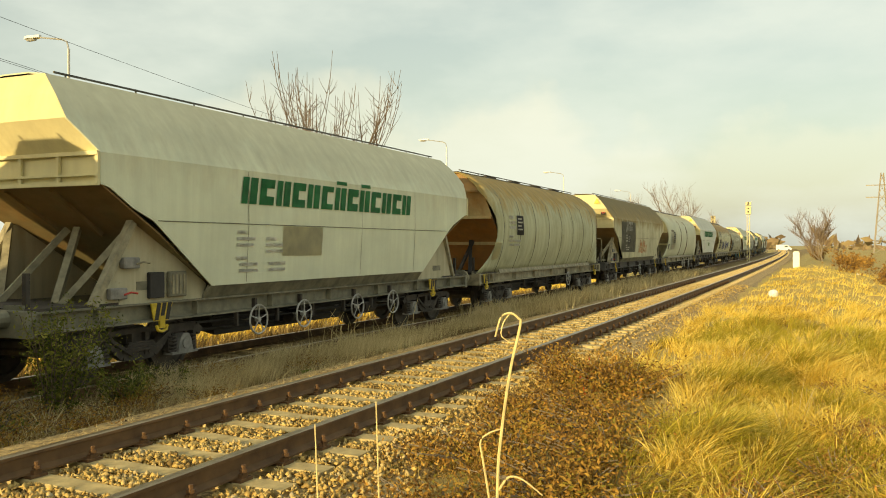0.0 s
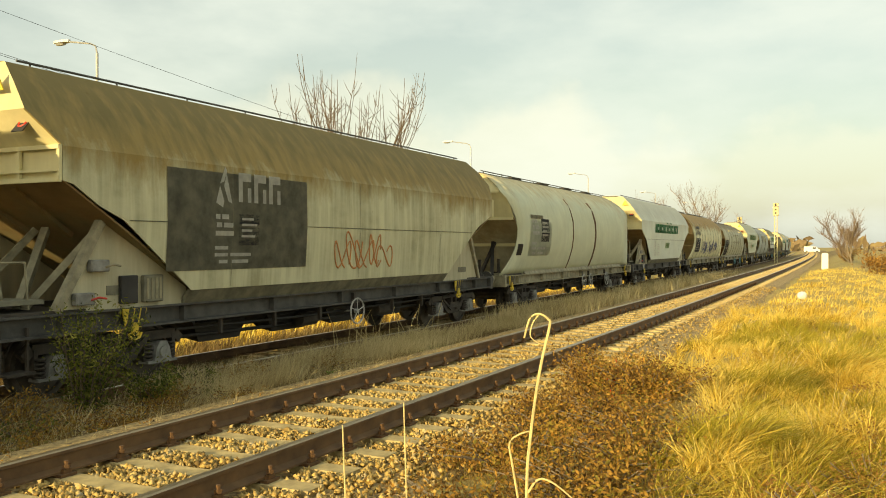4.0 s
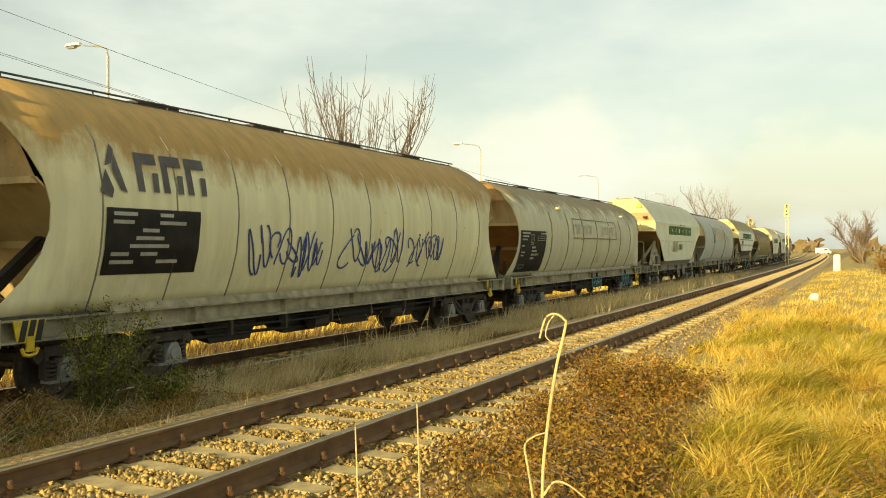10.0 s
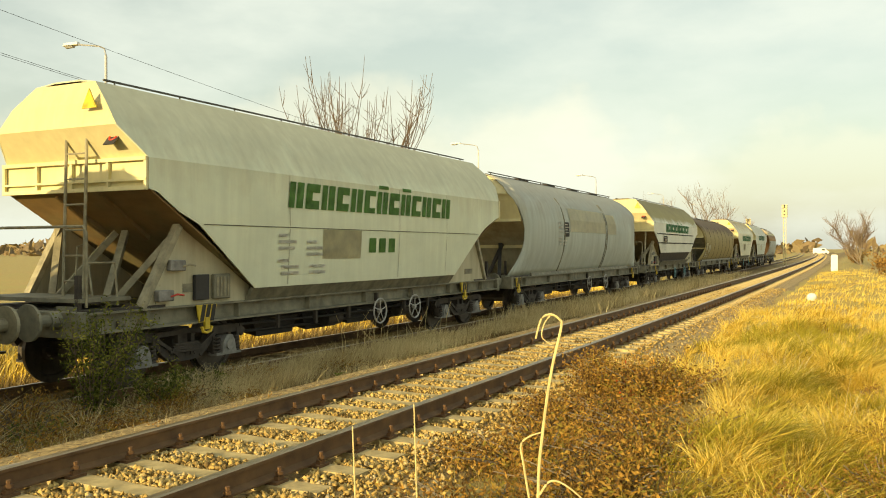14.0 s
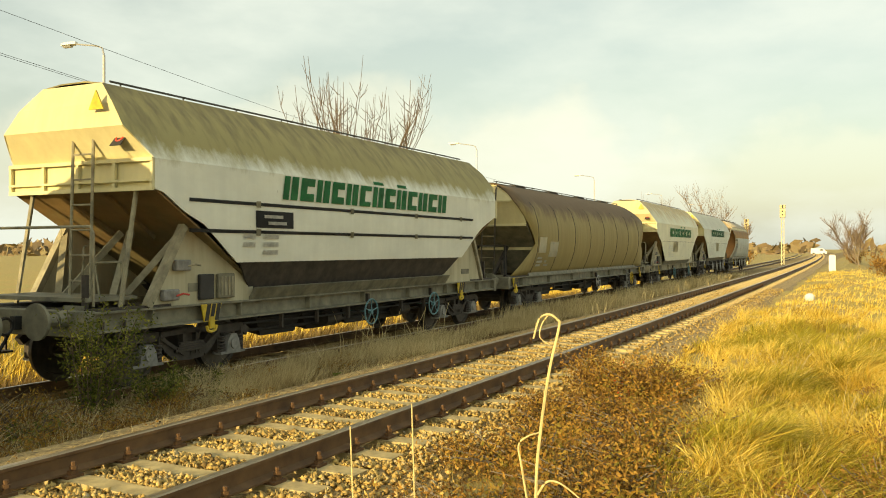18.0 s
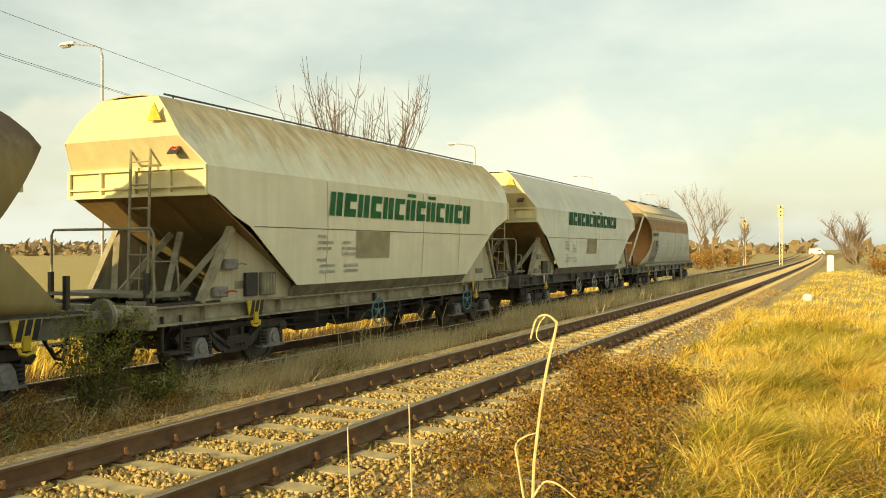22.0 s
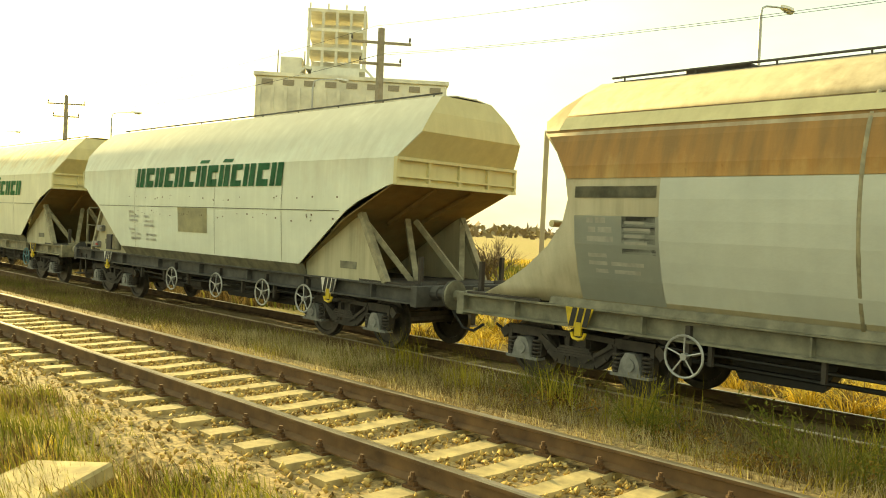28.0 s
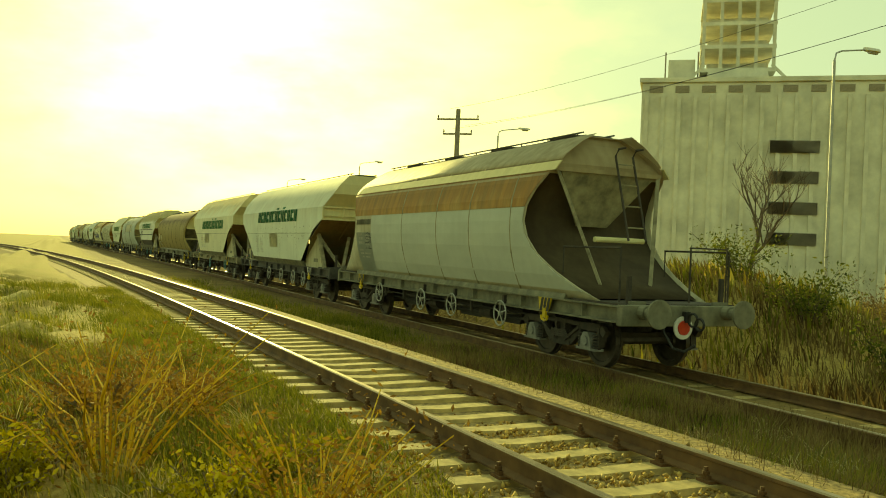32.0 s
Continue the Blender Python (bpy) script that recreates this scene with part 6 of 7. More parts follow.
def bush(name, cx, cy, r, hgt, n, mat, stems, label, category="bush", size=0.035, stemmat="bark"):
    b = new(name)
    b.location = (cx, cy, float(gz(cx, cy)))
    q = random.Random(cx * 13 + cy)
    bm = bmesh.new()
    tips = []
    for k in range(stems):
        a, l = q.uniform(0, 6.28), q.uniform(0.5, 1.0)
        rr = r * q.uniform(0.2, 0.95)
        p = [(0.1 * r * math.cos(a), 0.1 * r * math.sin(a), -0.05), (0.5 * rr * math.cos(a), 0.5 * rr * math.sin(a), 0.55 * hgt * l), (rr * math.cos(a + 0.2), rr * math.sin(a + 0.2), hgt * l)]
        tube(bm, p, 0.010, 4, 0.004)
        tips.append(p)
    part("stem_mass", bm, M[stemmat], b)["kind"] = "stuff"
    t = rng.uniform(0.15, 1.05, n)
    k = rng.integers(0, len(tips), n)
    P3 = np.array(tips)[k]
    c = np.where(t[:, None] < 0.5, P3[:, 0] + (P3[:, 1] - P3[:, 0]) * t[:, None] * 2, P3[:, 1] + (P3[:, 2] - P3[:, 1]) * (t[:, None] * 2 - 1))
    c = c + rng.normal(0, 0.09 * max(r, 0.4), (n, 3))
    c[:, 2] = np.maximum(c[:, 2], 0.01)
    leaves("leaf_mass", c, size, mat, b)["kind"] = "stuff"
    return tagged(b, label, category)


bush("green_bush", -8.3, 7.25, 0.8, 1.5, 4000, "greenleaf", 26, "straggly dark green shrub with small leaves beside the rails", size=0.024)
bush("green_bush", -8.1, 8.2, 0.7, 0.6, 2600, "greenleaf", 14, "low dark green shrub beside the rails", size=0.022)
for cx, cy, r, hg in ((-2.65, 10.0, 0.85, 0.50), (-2.0, 9.6, 0.7, 0.42), (-2.9, 8.6, 0.7, 0.26), (-2.2, 8.6, 0.7, 0.24), (-1.7, 7.6, 0.9, 0.26), (-2.5, 7.6, 0.7, 0.26), (-2.4, 6.3, 0.8, 0.22), (-1.5, 6.3, 0.8, 0.22), (-1.5, 5.4, 0.8, 0.2), (-2.3, 5.0, 0.7, 0.18), (-2.9, 6.6, 0.6, 0.18), (-1.6, 4.4, 0.8, 0.16), (1.2, 8.2, 0.6, 0.2), (1.6, 10.5, 0.7, 0.22), (0.3, 5.6, 0.5, 0.2)):
    bush("bramble", cx, cy, r, hg, 9000 if hg > 0.4 else 4500, "bramble", 44, "withered brown bramble patch on the verge", "bramble", 0.019, "barkpale")
for cx, cy, r, hg in ((-8.0, 3.6, 0.7, 0.3), (-6.8, 6.4, 0.5, 0.2), (-6.9, 4.9, 0.5, 0.2), (-6.8, 8.4, 0.45, 0.16), (-8.6, 6.6, 0.7, 0.45), (-7.9, 8.2, 0.6, 0.36), (-7.2, 5.8, 0.5, 0.2), (-8.4, 10.4, 0.6, 0.3), (-7.6, 11.6, 0.6, 0.22), (-8.3, 5.6, 0.7, 0.34), (-7.6, 6.4, 0.7, 0.26), (-8.2, 4.4, 0.7, 0.26), (-7.5, 5.0, 0.6, 0.22), (-7.4, 7.6, 0.6, 0.22), (-7.7, 9.3, 0.6, 0.24), (-7.6, -4.4, 0.8, 0.3), (-7.0, -3.2, 0.6, 0.22), (-7.9, -2.2, 0.8, 0.34), (-7.2, -0.4, 0.7, 0.24), (-7.9, 0.9, 0.8, 0.3), (-8.3, -0.9, 0.7, 0.3), (-7.0, 1.5, 0.6, 0.2), (-7.8, 2.6, 0.8, 0.3), (-8.1, -6.2, 0.8, 0.3), (-7.2, -6.6, 0.7, 0.22), (-6.9, 3.4, 0.6, 0.2)):
    bush("dead_bramble", cx, cy, r, hg, 2400, "bramble", 34, "tangle of dead brown brambles between the tracks", "bramble", 0.018)
for cx, cy, r, hg in ((-8.5, 5.0, 0.6, 0.35), (-7.8, 6.0, 0.5, 0.3), (-7.5, 4.2, 0.5, 0.25), (-7.7, 8.9, 0.5, 0.3), (-8.4, 9.4, 0.5, 0.4)):
    bush("low_weed", cx, cy, r, hg, 900, "greenleaf", 18, "low dark green weed in the tangle between the tracks", "weed", 0.02)
x, y = keep_off(*clumped(5000, -3.2, -0.9, 4.2, 8.6, 30, 0.2), 1.5)
blades("dead_stems", x, y, 0.26, 0.005, "duffstraw", "brittle brown stems tangled over the bramble patch", lean=1.3, wind=(0.1, 0))
for i, (cx, cy, r, hg) in enumerate(((-0.6, -18.6, 0.5, 0.36), (-1.5, -19.6, 0.6, 0.4), (-0.3, -20.6, 0.6, 0.45), (-1.9, -18.0, 0.5, 0.3), (-1.0, -22.4, 0.7, 0.5), (0.3, -19.0, 0.5, 0.4), (-2.2, -20.8, 0.5, 0.3), (-2.3, -19.0, 0.4, 0.24), (-1.1, -17.6, 0.4, 0.26), (-1.8, -23.6, 0.6, 0.36))):
    bush("verge_weed", cx, cy, r, hg, 1800, ("greenleaf", "goldgreen", "rustbush")[(0, 1, 1, 0, 2)[i % 5]], 24, ("leafy dark green weed in the verge", "yellow-green leafy weed in the verge", "rust-brown withered weed in the verge")[(0, 1, 1, 0, 2)[i % 5]], "weed", 0.026, "barkpale")
for cx, cy, r, hg in ((0.15, 6.6, 0.5, 0.3), (-0.6, 5.7, 0.45, 0.24), (0.9, 9.6, 0.6, 0.3), (0.7, 7.6, 0.5, 0.3), (1.3, 6.4, 0.5, 0.3), (1.5, 8.0, 0.6, 0.34), (-0.1, 5.2, 0.5, 0.26), (1.9, 11.2, 0.7, 0.34), (0.2, 10.6, 0.4, 0.2), (0.3, 7.3, 0.35, 0.22)):
    bush("rusty_weed", cx, cy, r, hg, 2200, "rustbush", 30, "rust-orange withered weed among the grass", "weed", 0.014, "barkpale")
x, y = clumped(12000, -8.9, -6.3, 2.5, 14, 30, 0.2)
blades("dead_strands", x, y, 0.34, 0.005, "palestraw", "bleached dead strands lying over the brambles", lean=1.6)


def dock(cx, cy, n, size, seed):
    """A rosette of broad fresh leaves, each leaf a folded blade."""
    q = random.Random(seed)
    d = tagged(new("dock_plant"), "fresh green broad-leaved dock plant in the dead brambles", "weed", "dock plants")
    d.location = (cx, cy, float(gz(cx, cy)) + 0.02)
    for k in range(n):
        a, l, e = k * 2.4 + q.uniform(-0.4, 0.4), size * q.uniform(0.6, 1.1), q.uniform(0.35, 1.0)
        u, v = Vector((math.cos(a), math.sin(a), 0)), Vector((-math.sin(a), math.cos(a), 0))
        bm = bmesh.new()
        mid = [u * l * t * (1 - 0.3 * e) + Vector((0, 0, l * (e * t - 0.45 * t * t) + 0.04)) for t in (0, 0.3, 0.65, 1.0)]
        wid = [0.02, 0.16, 0.17, 0.01]
        rows = [[bm.verts.new(m - v * l * b + Vector((0, 0, 0.25 * l * b))), bm.verts.new(m), bm.verts.new(m + v * l * b + Vector((0, 0, 0.25 * l * b)))] for m, b in zip(mid, wid)]
        for r0, r1 in zip(rows, rows[1:]):
            for i in range(2):
                bm.faces.new((r0[i], r0[i + 1], r1[i + 1], r1[i]))
        bmesh.ops.solidify(bm, geom=bm.faces, thickness=0.002)
        part("leaf", bm, M["freshleaf"], d)


for k, (cx, cy, n, size) in enumerate(((-8.0, 3.8, 10, 0.46), (-7.7, 4.2, 7, 0.36), (-7.6, 5.2, 8, 0.34), (-6.9, 8.6, 6, 0.22), (-7.0, 10.6, 6, 0.22), (-7.2, -1.9, 8, 0.36), (-7.0, -0.6, 7, 0.30))):
    dock(cx, cy, n, size, k)
bush("red_sprig", -2.45, 9.7, 0.14, 0.42, 60, "redleaf", 6, "small sprig of scarlet leaves in the brambles", "sprig", 0.03)
for cx, cy in ((-8.0, -3.5), (-7.6, -4.8), (-8.2, -6.5), (-7.9, 0.5), (-8.5, -1.2), (-8.1, -0.3), (-7.3, -2.4), (-8.6, -2.6)):
    bush("weed", cx, cy, 0.55, 0.75, 420, "greengrass", 12, "tall green-stemmed weed beside the train's track", "weed", 0.022, "greengrass")
for cx, cy, r, hg in ((-1.9, -19.0, 0.9, 0.9), (-0.9, -20.5, 1.2, 1.1), (0.4, -20.0, 1.0, 0.8), (-1.6, -22.5, 1.0, 0.7), (0.5, -23.5, 1.3, 1.0)):
    bush("scrub", cx, cy, r, hg, 1500, "rustbush", 26, "thin rusty scrub with bare arching stems on the verge", "scrub", 0.02, "straw")
for k in range(9):
    cx, cy = -15.4 - 0.9 * (k % 3), -25.5 - 3.2 * k
    bush("bank_scrub", cx, cy, 1.5, 1.3, 1500, "greenleaf", 30, "dense dark scrub growing on the bank", "scrub", 0.05)
for cx, cy, r, hg in ((-14.6, -18.0, 1.2, 1.5), (-15.6, -20.4, 1.5, 1.9), (-14.7, -22.6, 1.3, 1.7), (-17.0, -19.0, 1.6, 2.2), (-17.6, -23.0, 1.7, 2.4), (-16.2, -16.0, 1.2, 1.3)):
    bush("bank_scrub", cx, cy, r, hg, 1500, "greenleaf", 30, "dense dark scrub beside the line", "scrub", 0.05)
for k in range(12):
    cx, cy = -22.0 - 2.7 * (k % 4) - 0.4 * k, -30.0 - 3.0 * k
    bush("field_scrub", cx, cy, 1.7, 1.8 + 0.3 * (k % 3), 900, "duffstraw", 30, "bare brown scrub in the field beyond the bank", "scrub", 0.06)
for k, (cx, cy) in enumerate(((-17, -2.2), (-18, -8.5), (-16.5, -14), (-18, 2.5), (-19, 11))):
    bush("rusty_bush", cx, cy, 1.3, 1.4, 900, "rustbush", 30, "rust-coloured autumn bush behind the train", "bush", 0.05)
for k in range(14):
    cx, cy = -14.5 - 2.2 * (k % 3), 62 + 6.5 * k
    bush("rusty_bush", cx + KAP * cy * cy / 2, cy, 2.0, 2.0 + 0.3 * (k % 4), 700, "rustbush", 26, "rust-coloured scrub beside the far track", "bush", 0.12)
for cx, cy in ((3.2, 52), (1.5, 62), (4.5, 70), (2.6, 84), (6.5, 60)):
    bush("rusty_bush", cx, cy, 1.5, 1.3, 500, "rustbush", 22, "rusty scrub on the slope beside the verge", "bush", 0.1)


def reed(pts, r, label):
    bm = bmesh.new()
    tube(bm, pts, r, 6, r * 0.6)
    tagged(part("dry_reed", bm, M["reed"]), label, "dry stem")


def smooth_line(pts, n=6):
    pts = [Vector(p) for p in pts]
    out = []
    for i in range(len(pts) - 1):
        a, b, c, d = pts[max(i - 1, 0)], pts[i], pts[i + 1], pts[min(i + 2, len(pts) - 1)]
        for k in range(n):
            t = k / n
            out.append(0.5 * (2 * b + (c - a) * t + (2 * a - 5 * b + 4 * c - d) * t * t + (3 * b - a - 3 * c + d) * t**3))
    return out + [pts[-1]]


def stalks():
    # the tall bent stem near the camera, its low loop, and thin stalks
    e, s = Vector((0, 0, 1.551)), 3.7 / 3.2
    far = lambda p: tuple(e + (Vector(p) - e) * s)
    main = [(-1.09, 3.03, 0.02), (-1.091, 3.032, 0.612), (-1.076, 3.04, 0.847), (-1.045, 3.055, 1.086), (-1.011, 3.072, 1.257), (-1.016, 3.07, 1.285), (-1.045, 3.055, 1.306), (-1.078, 3.039, 1.289), (-1.098, 3.028, 1.214)]
    st = tagged(new("bent_reed"), "pale dry reed stem, bent over at the top, beside the track", "dry stem")
    for pts, r in ((main, 0.008), ([(-1.09, 3.03, 0.40), (-1.139, 3.008, 0.723), (-1.149, 3.003, 0.808), (-1.12, 3.018, 0.841), (-1.08, 3.038, 0.856)], 0.006), ([(-1.085, 3.033, 0.62), (-1.05, 3.05, 0.67), (-1.0, 3.07, 0.66), (-0.93, 3.1, 0.60)], 0.006), ([(-1.05, 3.055, 1.30), (-1.068, 3.04, 1.27), (-1.075, 3.035, 1.22), (-1.04, 3.05, 1.19)], 0.004)):
        bm = bmesh.new()
        tube(bm, smooth_line([far(p) for p in pts]), r, 6, r * 0.55)
        part("stem", bm, M["reed"], st)
    for (bx, by), top in (((-2.258, 3.567), 0.671), ((-1.983, 3.704), 0.784)):
        reed([(bx, by, float(gz(bx, by))), (bx + 0.01, by, 0.3), (bx - 0.006, by, top)], 0.006, "thin dry grass stalk on the verge")
    q = random.Random(4)
    for k in range(22):
        bx, by = q.uniform(-9.2, -8.2), q.uniform(13.5, 17)
        a, l = q.uniform(-0.5, 0.5), q.uniform(0.5, 1.0)
        z = float(gz(bx, by))
        reed([(bx, by, z - 0.05), (bx + 0.1 * a, by + 0.15 * a, z + 0.6 * l), (bx + 0.35 * a, by + 0.6 * a, z + 0.95 * l)], 0.006, "arching dry reed beside the train")


stalks()


def bare_tree(name, cx, cy, height, spread_, seed, label, mat="bark", levels=4, upright=0.5, trunk=0.16, forks=3, sink=0.05):
    """A leafless tree: trunk, limbs, and a crown of fine twigs."""
    q = random.Random(seed)
    t = new(name)
    t.location = (cx, cy, float(gz(cx, cy)) - sink)
    limbs, twigs, stem = bmesh.new(), bmesh.new(), bmesh.new()

    def grow(p, d, l, r, lev):
        pts, c = [p], p
        for k in range(3):
            d = (d + Vector((q.uniform(-1, 1), q.uniform(-1, 1), q.uniform(-0.3, 0.9) * upright)) * 0.18).normalized()
            c = c + d * l / 3
            pts.append(c)
        tube(stem if lev == 0 else limbs if lev < 3 else twigs, pts, r, 7 if lev == 0 else 5 if lev < 3 else 3, r * 0.55)
        if lev < levels:
            for k in range(forks + (1 if lev in (1, 2) else 0) + (2 if lev == 3 else 0)):
                at = pts[q.choice((1, 2, 3) if lev else (2, 3, 3))]
                a = q.uniform(0, math.tau)
                o = Vector((math.cos(a), math.sin(a), 0)) * spread_
                nd = (d * 0.75 + o * q.uniform(0.4, 1.0) + Vector((0, 0, upright * q.uniform(0.1, 0.9)))).normalized()
                grow(at, nd, l * q.uniform(0.55, 0.85), r * 0.52, lev + 1)

    grow(Vector((0, 0, 0)), Vector((0, 0, 1)), height * 0.34, trunk, 0)
    part("trunk", stem, M[mat], t)
    part("branch_mass", limbs, M[mat], t)["kind"] = "stuff"
    part("crown", twigs, M["twig"], t)["kind"] = "stuff"
    return tagged(t, label, "tree")


def polar(yaw, d):
    return -d * math.sin(radians(yaw)), d * math.cos(radians(yaw))


# the tall pollarded tree behind the train, and others along the line


def pollard(cx, cy, seed, label):
    """A cut-back tree: short trunk, limbs spreading wide, and long upright shoots."""
    q = random.Random(seed)
    t = new("bare_tree")
    t.location = (cx, cy, float(gz(cx, cy)) - 0.05)
    stem, limbs, shoots = bmesh.new(), bmesh.new(), bmesh.new()
    tube(stem, [(0, 0, 0), (0.05, 0.03, 2.0), (0, 0.1, 4.4)], 0.24, 8, 0.17)
    for k in range(13):
        a = k * 2.4 + q.uniform(-0.25, 0.25)
        r, z = q.uniform(0.5, 4.1), q.uniform(6.2, 8.1)
        u = Vector((math.cos(a), math.sin(a), 0))
        p = [Vector((0, 0.1, q.uniform(3.4, 4.4))), u * r * 0.45 + Vector((0, 0, 5.3)), u * r * 0.8 + Vector((0, 0, (5.3 + z) / 2 + 0.2)), u * r + Vector((0, 0, z))]
        tube(limbs, p, 0.11, 6, 0.05)
        for i in range(6):
            b = p[q.choice((1, 2, 2, 3, 3))] + Vector((q.uniform(-0.1, 0.1), q.uniform(-0.1, 0.1), 0))
            out = u * q.uniform(0.0, 0.8) + Vector((q.uniform(-0.55, 0.55), q.uniform(-0.55, 0.55), 0))
            l = q.uniform(1.9, 4.7)
            c = [b, b + out * 0.5 * l * 0.6 + Vector((0, 0, l * 0.4)), b + out * 0.75 * l * 0.6 + Vector((0, 0, l * 0.72)), b + out * 0.85 * l * 0.6 + Vector((0, 0, l))]
            tube(shoots, c, 0.024, 4, 0.009)
            for m in range(4):
                s0 = c[q.choice((1, 1, 2))].lerp(c[q.choice((2, 3))], q.uniform(0, 0.6))
                d = Vector((q.uniform(-0.7, 0.7), q.uniform(-0.7, 0.7), q.uniform(0.4, 0.9))) * q.uniform(0.5, 1.2)
                tube(shoots, [s0, s0 + d * 0.5 + Vector((d.x * 0.1, d.y * 0.1, 0)), s0 + d], 0.016, 3, 0.007)
    part("trunk", stem, M["bark"], t)
    part("branch_mass", limbs, M["bark"], t)["kind"] = "stuff"
    part("crown", shoots, M["bark"], t)["kind"] = "stuff"
    return tagged(t, label, "tree")


pollard(*polar(31.9, 42), 11, "leafless cut-back tree with upright reddish shoots behind the train")
for k, (yaw, d, hg) in enumerate(((15.6, 105, 11.5), (12.6, 110, 10), (9.7, 112, 12), (8.6, 120, 11), (6.8, 125, 8.5), (11.0, 118, 10.5))):
    bare_tree("bare_tree", *polar(yaw, d), hg, 0.75, 20 + k, "leafless pale-barked tree beyond the train's track", "barkpale", 4, 0.6, 0.16)
bare_tree("bare_tree", 0.1, 100, 8.0, 0.7, 31, "leafless round-crowned tree on the verge ahead", "barkpale", 4, 0.6, 0.17, 5, 1.9)
for k, (cx, cy) in enumerate(((1.6, 96), (-0.6, 104), (2.8, 92), (4.0, 100))):
    bush("rusty_bush", cx, cy, 1.4, 1.6 - 0.2 * k, 700, "rustbush", 26, "rusty scrub round the tree on the verge", "bush", 0.1)
bare_tree("bare_tree", -20.5, 5.6, 4.6, 0.9, 35, "small leafless tree in the field behind the train", "barkpale", 4, 0.5, 0.09, 3)
bare_tree("bare_tree", -21.5, -0.5, 6.0, 1.1, 37, "leafless round-crowned tree in the field", "barkpale", 5, 0.5, 0.13, 4, 0.4)
bare_tree("bare_tree", -19.0, -12.0, 3.6, 0.9, 39, "leafless shrubby tree beside the field", "barkpale", 4, 0.5, 0.08, 4)
bare_tree("bare_tree", -17.5, -16.0, 3.4, 0.9, 41, "leafless shrubby tree beside the field", "barkpale", 4, 0.5, 0.08, 4)
bare_tree("bare_tree", -17.2, -21.0, 5.6, 0.9, 47, "leafless tree with arching branches beside the line", "bark", 4, 0.5, 0.09, 4)
bare_tree("bare_tree", -19.5, -34.0, 5.0, 0.8, 43, "leafless tree on the bank", "bark", 4, 0.6, 0.10, 3)
bare_tree("bare_tree", *polar(56.5, 30), 5.4, 0.9, 45, "leafless spreading tree in the field behind the train", "bark", 4, 0.5, 0.13, 5, 0.4)


def far_wood():
    """Hazy line of woods round the horizon."""
    n = 16000
    a = np.concatenate([rng.uniform(2.5, 160, 10000), rng.uniform(-160, 0.0, 6000)])
    d = rng.uniform(420, 900, n)
    band = 3.5 + 2.5 * np.sin(a * 0.9) * np.sin(a * 0.23 + 1)
    c = np.stack([-d * np.sin(np.radians(a)), d * np.cos(np.radians(a)), -1.4 + rng.uniform(0, 1, n) ** 1.4 * (band + 3)], -1)
    ob = leaves("far_wood", c, 3.4, "wood")
    tagged(ob, "distant line of bare brown trees along the horizon", "woods", kind="stuff")


far_wood()


# ---- lamps, poles, wires, signals ----
def street_lamp(y, x=-24.6):
    z = float(gz(x, y))
    s = tagged(new("street_lamp"), "tall grey street lamp with a curved arm along the road", "street lamp", "street lamps along the road")
    s.location = (x, y, z)
    H = 8.95 - z
    bm = bmesh.new()
    tube(bm, [(0, 0, 0), (0, 0, 1.2), (0, 0, H - 0.35)], 0.075, 8, 0.05)
    part("post", bm, M["lampmetal"], s)
    bm = bmesh.new()
    tube(bm, [(0, 0, H - 0.35), (-0.08, 0, H - 0.08), (-0.35, 0, H + 0.03), (-1.5, 0, H + 0.22)], 0.032, 6)
    part("arm", bm, M["lampmetal"], s)
    bm = bmesh.new()
    rings(bm, [[(xx, yy * w, zz + H + 0.24) for yy, zz in ((-0.13, -0.04), (0.13, -0.04), (0.10, 0.06), (-0.10, 0.06))] for xx, w in ((-1.42, 0.5), (-1.62, 1.0), (-2.0, 1.1), (-2.18, 0.5))])
    hd = part("lamp_head", bm, M["white"], s)
    bm = bmesh.new()
    rings(bm, [[(xx, yy, zz + H + 0.2) for yy, zz in ((-0.1, 0), (0.1, 0), (0.05, -0.08), (-0.05, -0.08))] for xx in (-1.68, -2.05)])
    part("lamp_cover", bm, M["lampmetal"], hd)


for y in (150, 118, 85, 55.3, 22.1, -12.1, -35.5, -60, -86, -112):
    street_lamp(y)


def power_pole(x, y, top):
    z = float(gz(x, y))
    s = tagged(new("power_pole"), "concrete power pole with steel cross-arms and insulators", "power pole", "power line poles")
    s.location = (x, y, z)
    H = top - z
    bm = bmesh.new()
    rings(bm, [[(-a, -a, h_), (a, -a, h_), (a, a, h_), (-a, a, h_)] for a, h_ in ((0.15, 0), (0.09, H))])
    part("post", bm, M["pole"], s)
    for h_, l in ((H - 0.55, 1.15), (H - 1.35, 0.80)):
        bm = bmesh.new()
        beam(bm, (-l * 0.8, l * 0.6, h_), (l * 0.8, -l * 0.6, h_), 0.09)
        ar = part("cross_arm", bm, M["pole"], s)
        for k in (-1, 1):
            again("insulator", "insulator", lambda b: (tube(b, [(0, 0, 0), (0, 0, 0.22)], 0.02, 6), tube(b, [(0, 0, 0.1), (0, 0, 0.24)], 0.05, 8, 0.03)), M["roofdark"], ar, Matrix.Translation((k * l * 0.76, -k * l * 0.57, h_)))


POLES = [(-22.5, 82, 6.2), (-20.5, 6.9, 8.5), (-20.3, -25.0, 9.2), (-20.0, -56, 9.2), (-40.0, -11.8, 7.8), (-58.0, -62.0, 9.0), (-46.0, -100.0, 9.0)]
for p in POLES:
    power_pole(*p)


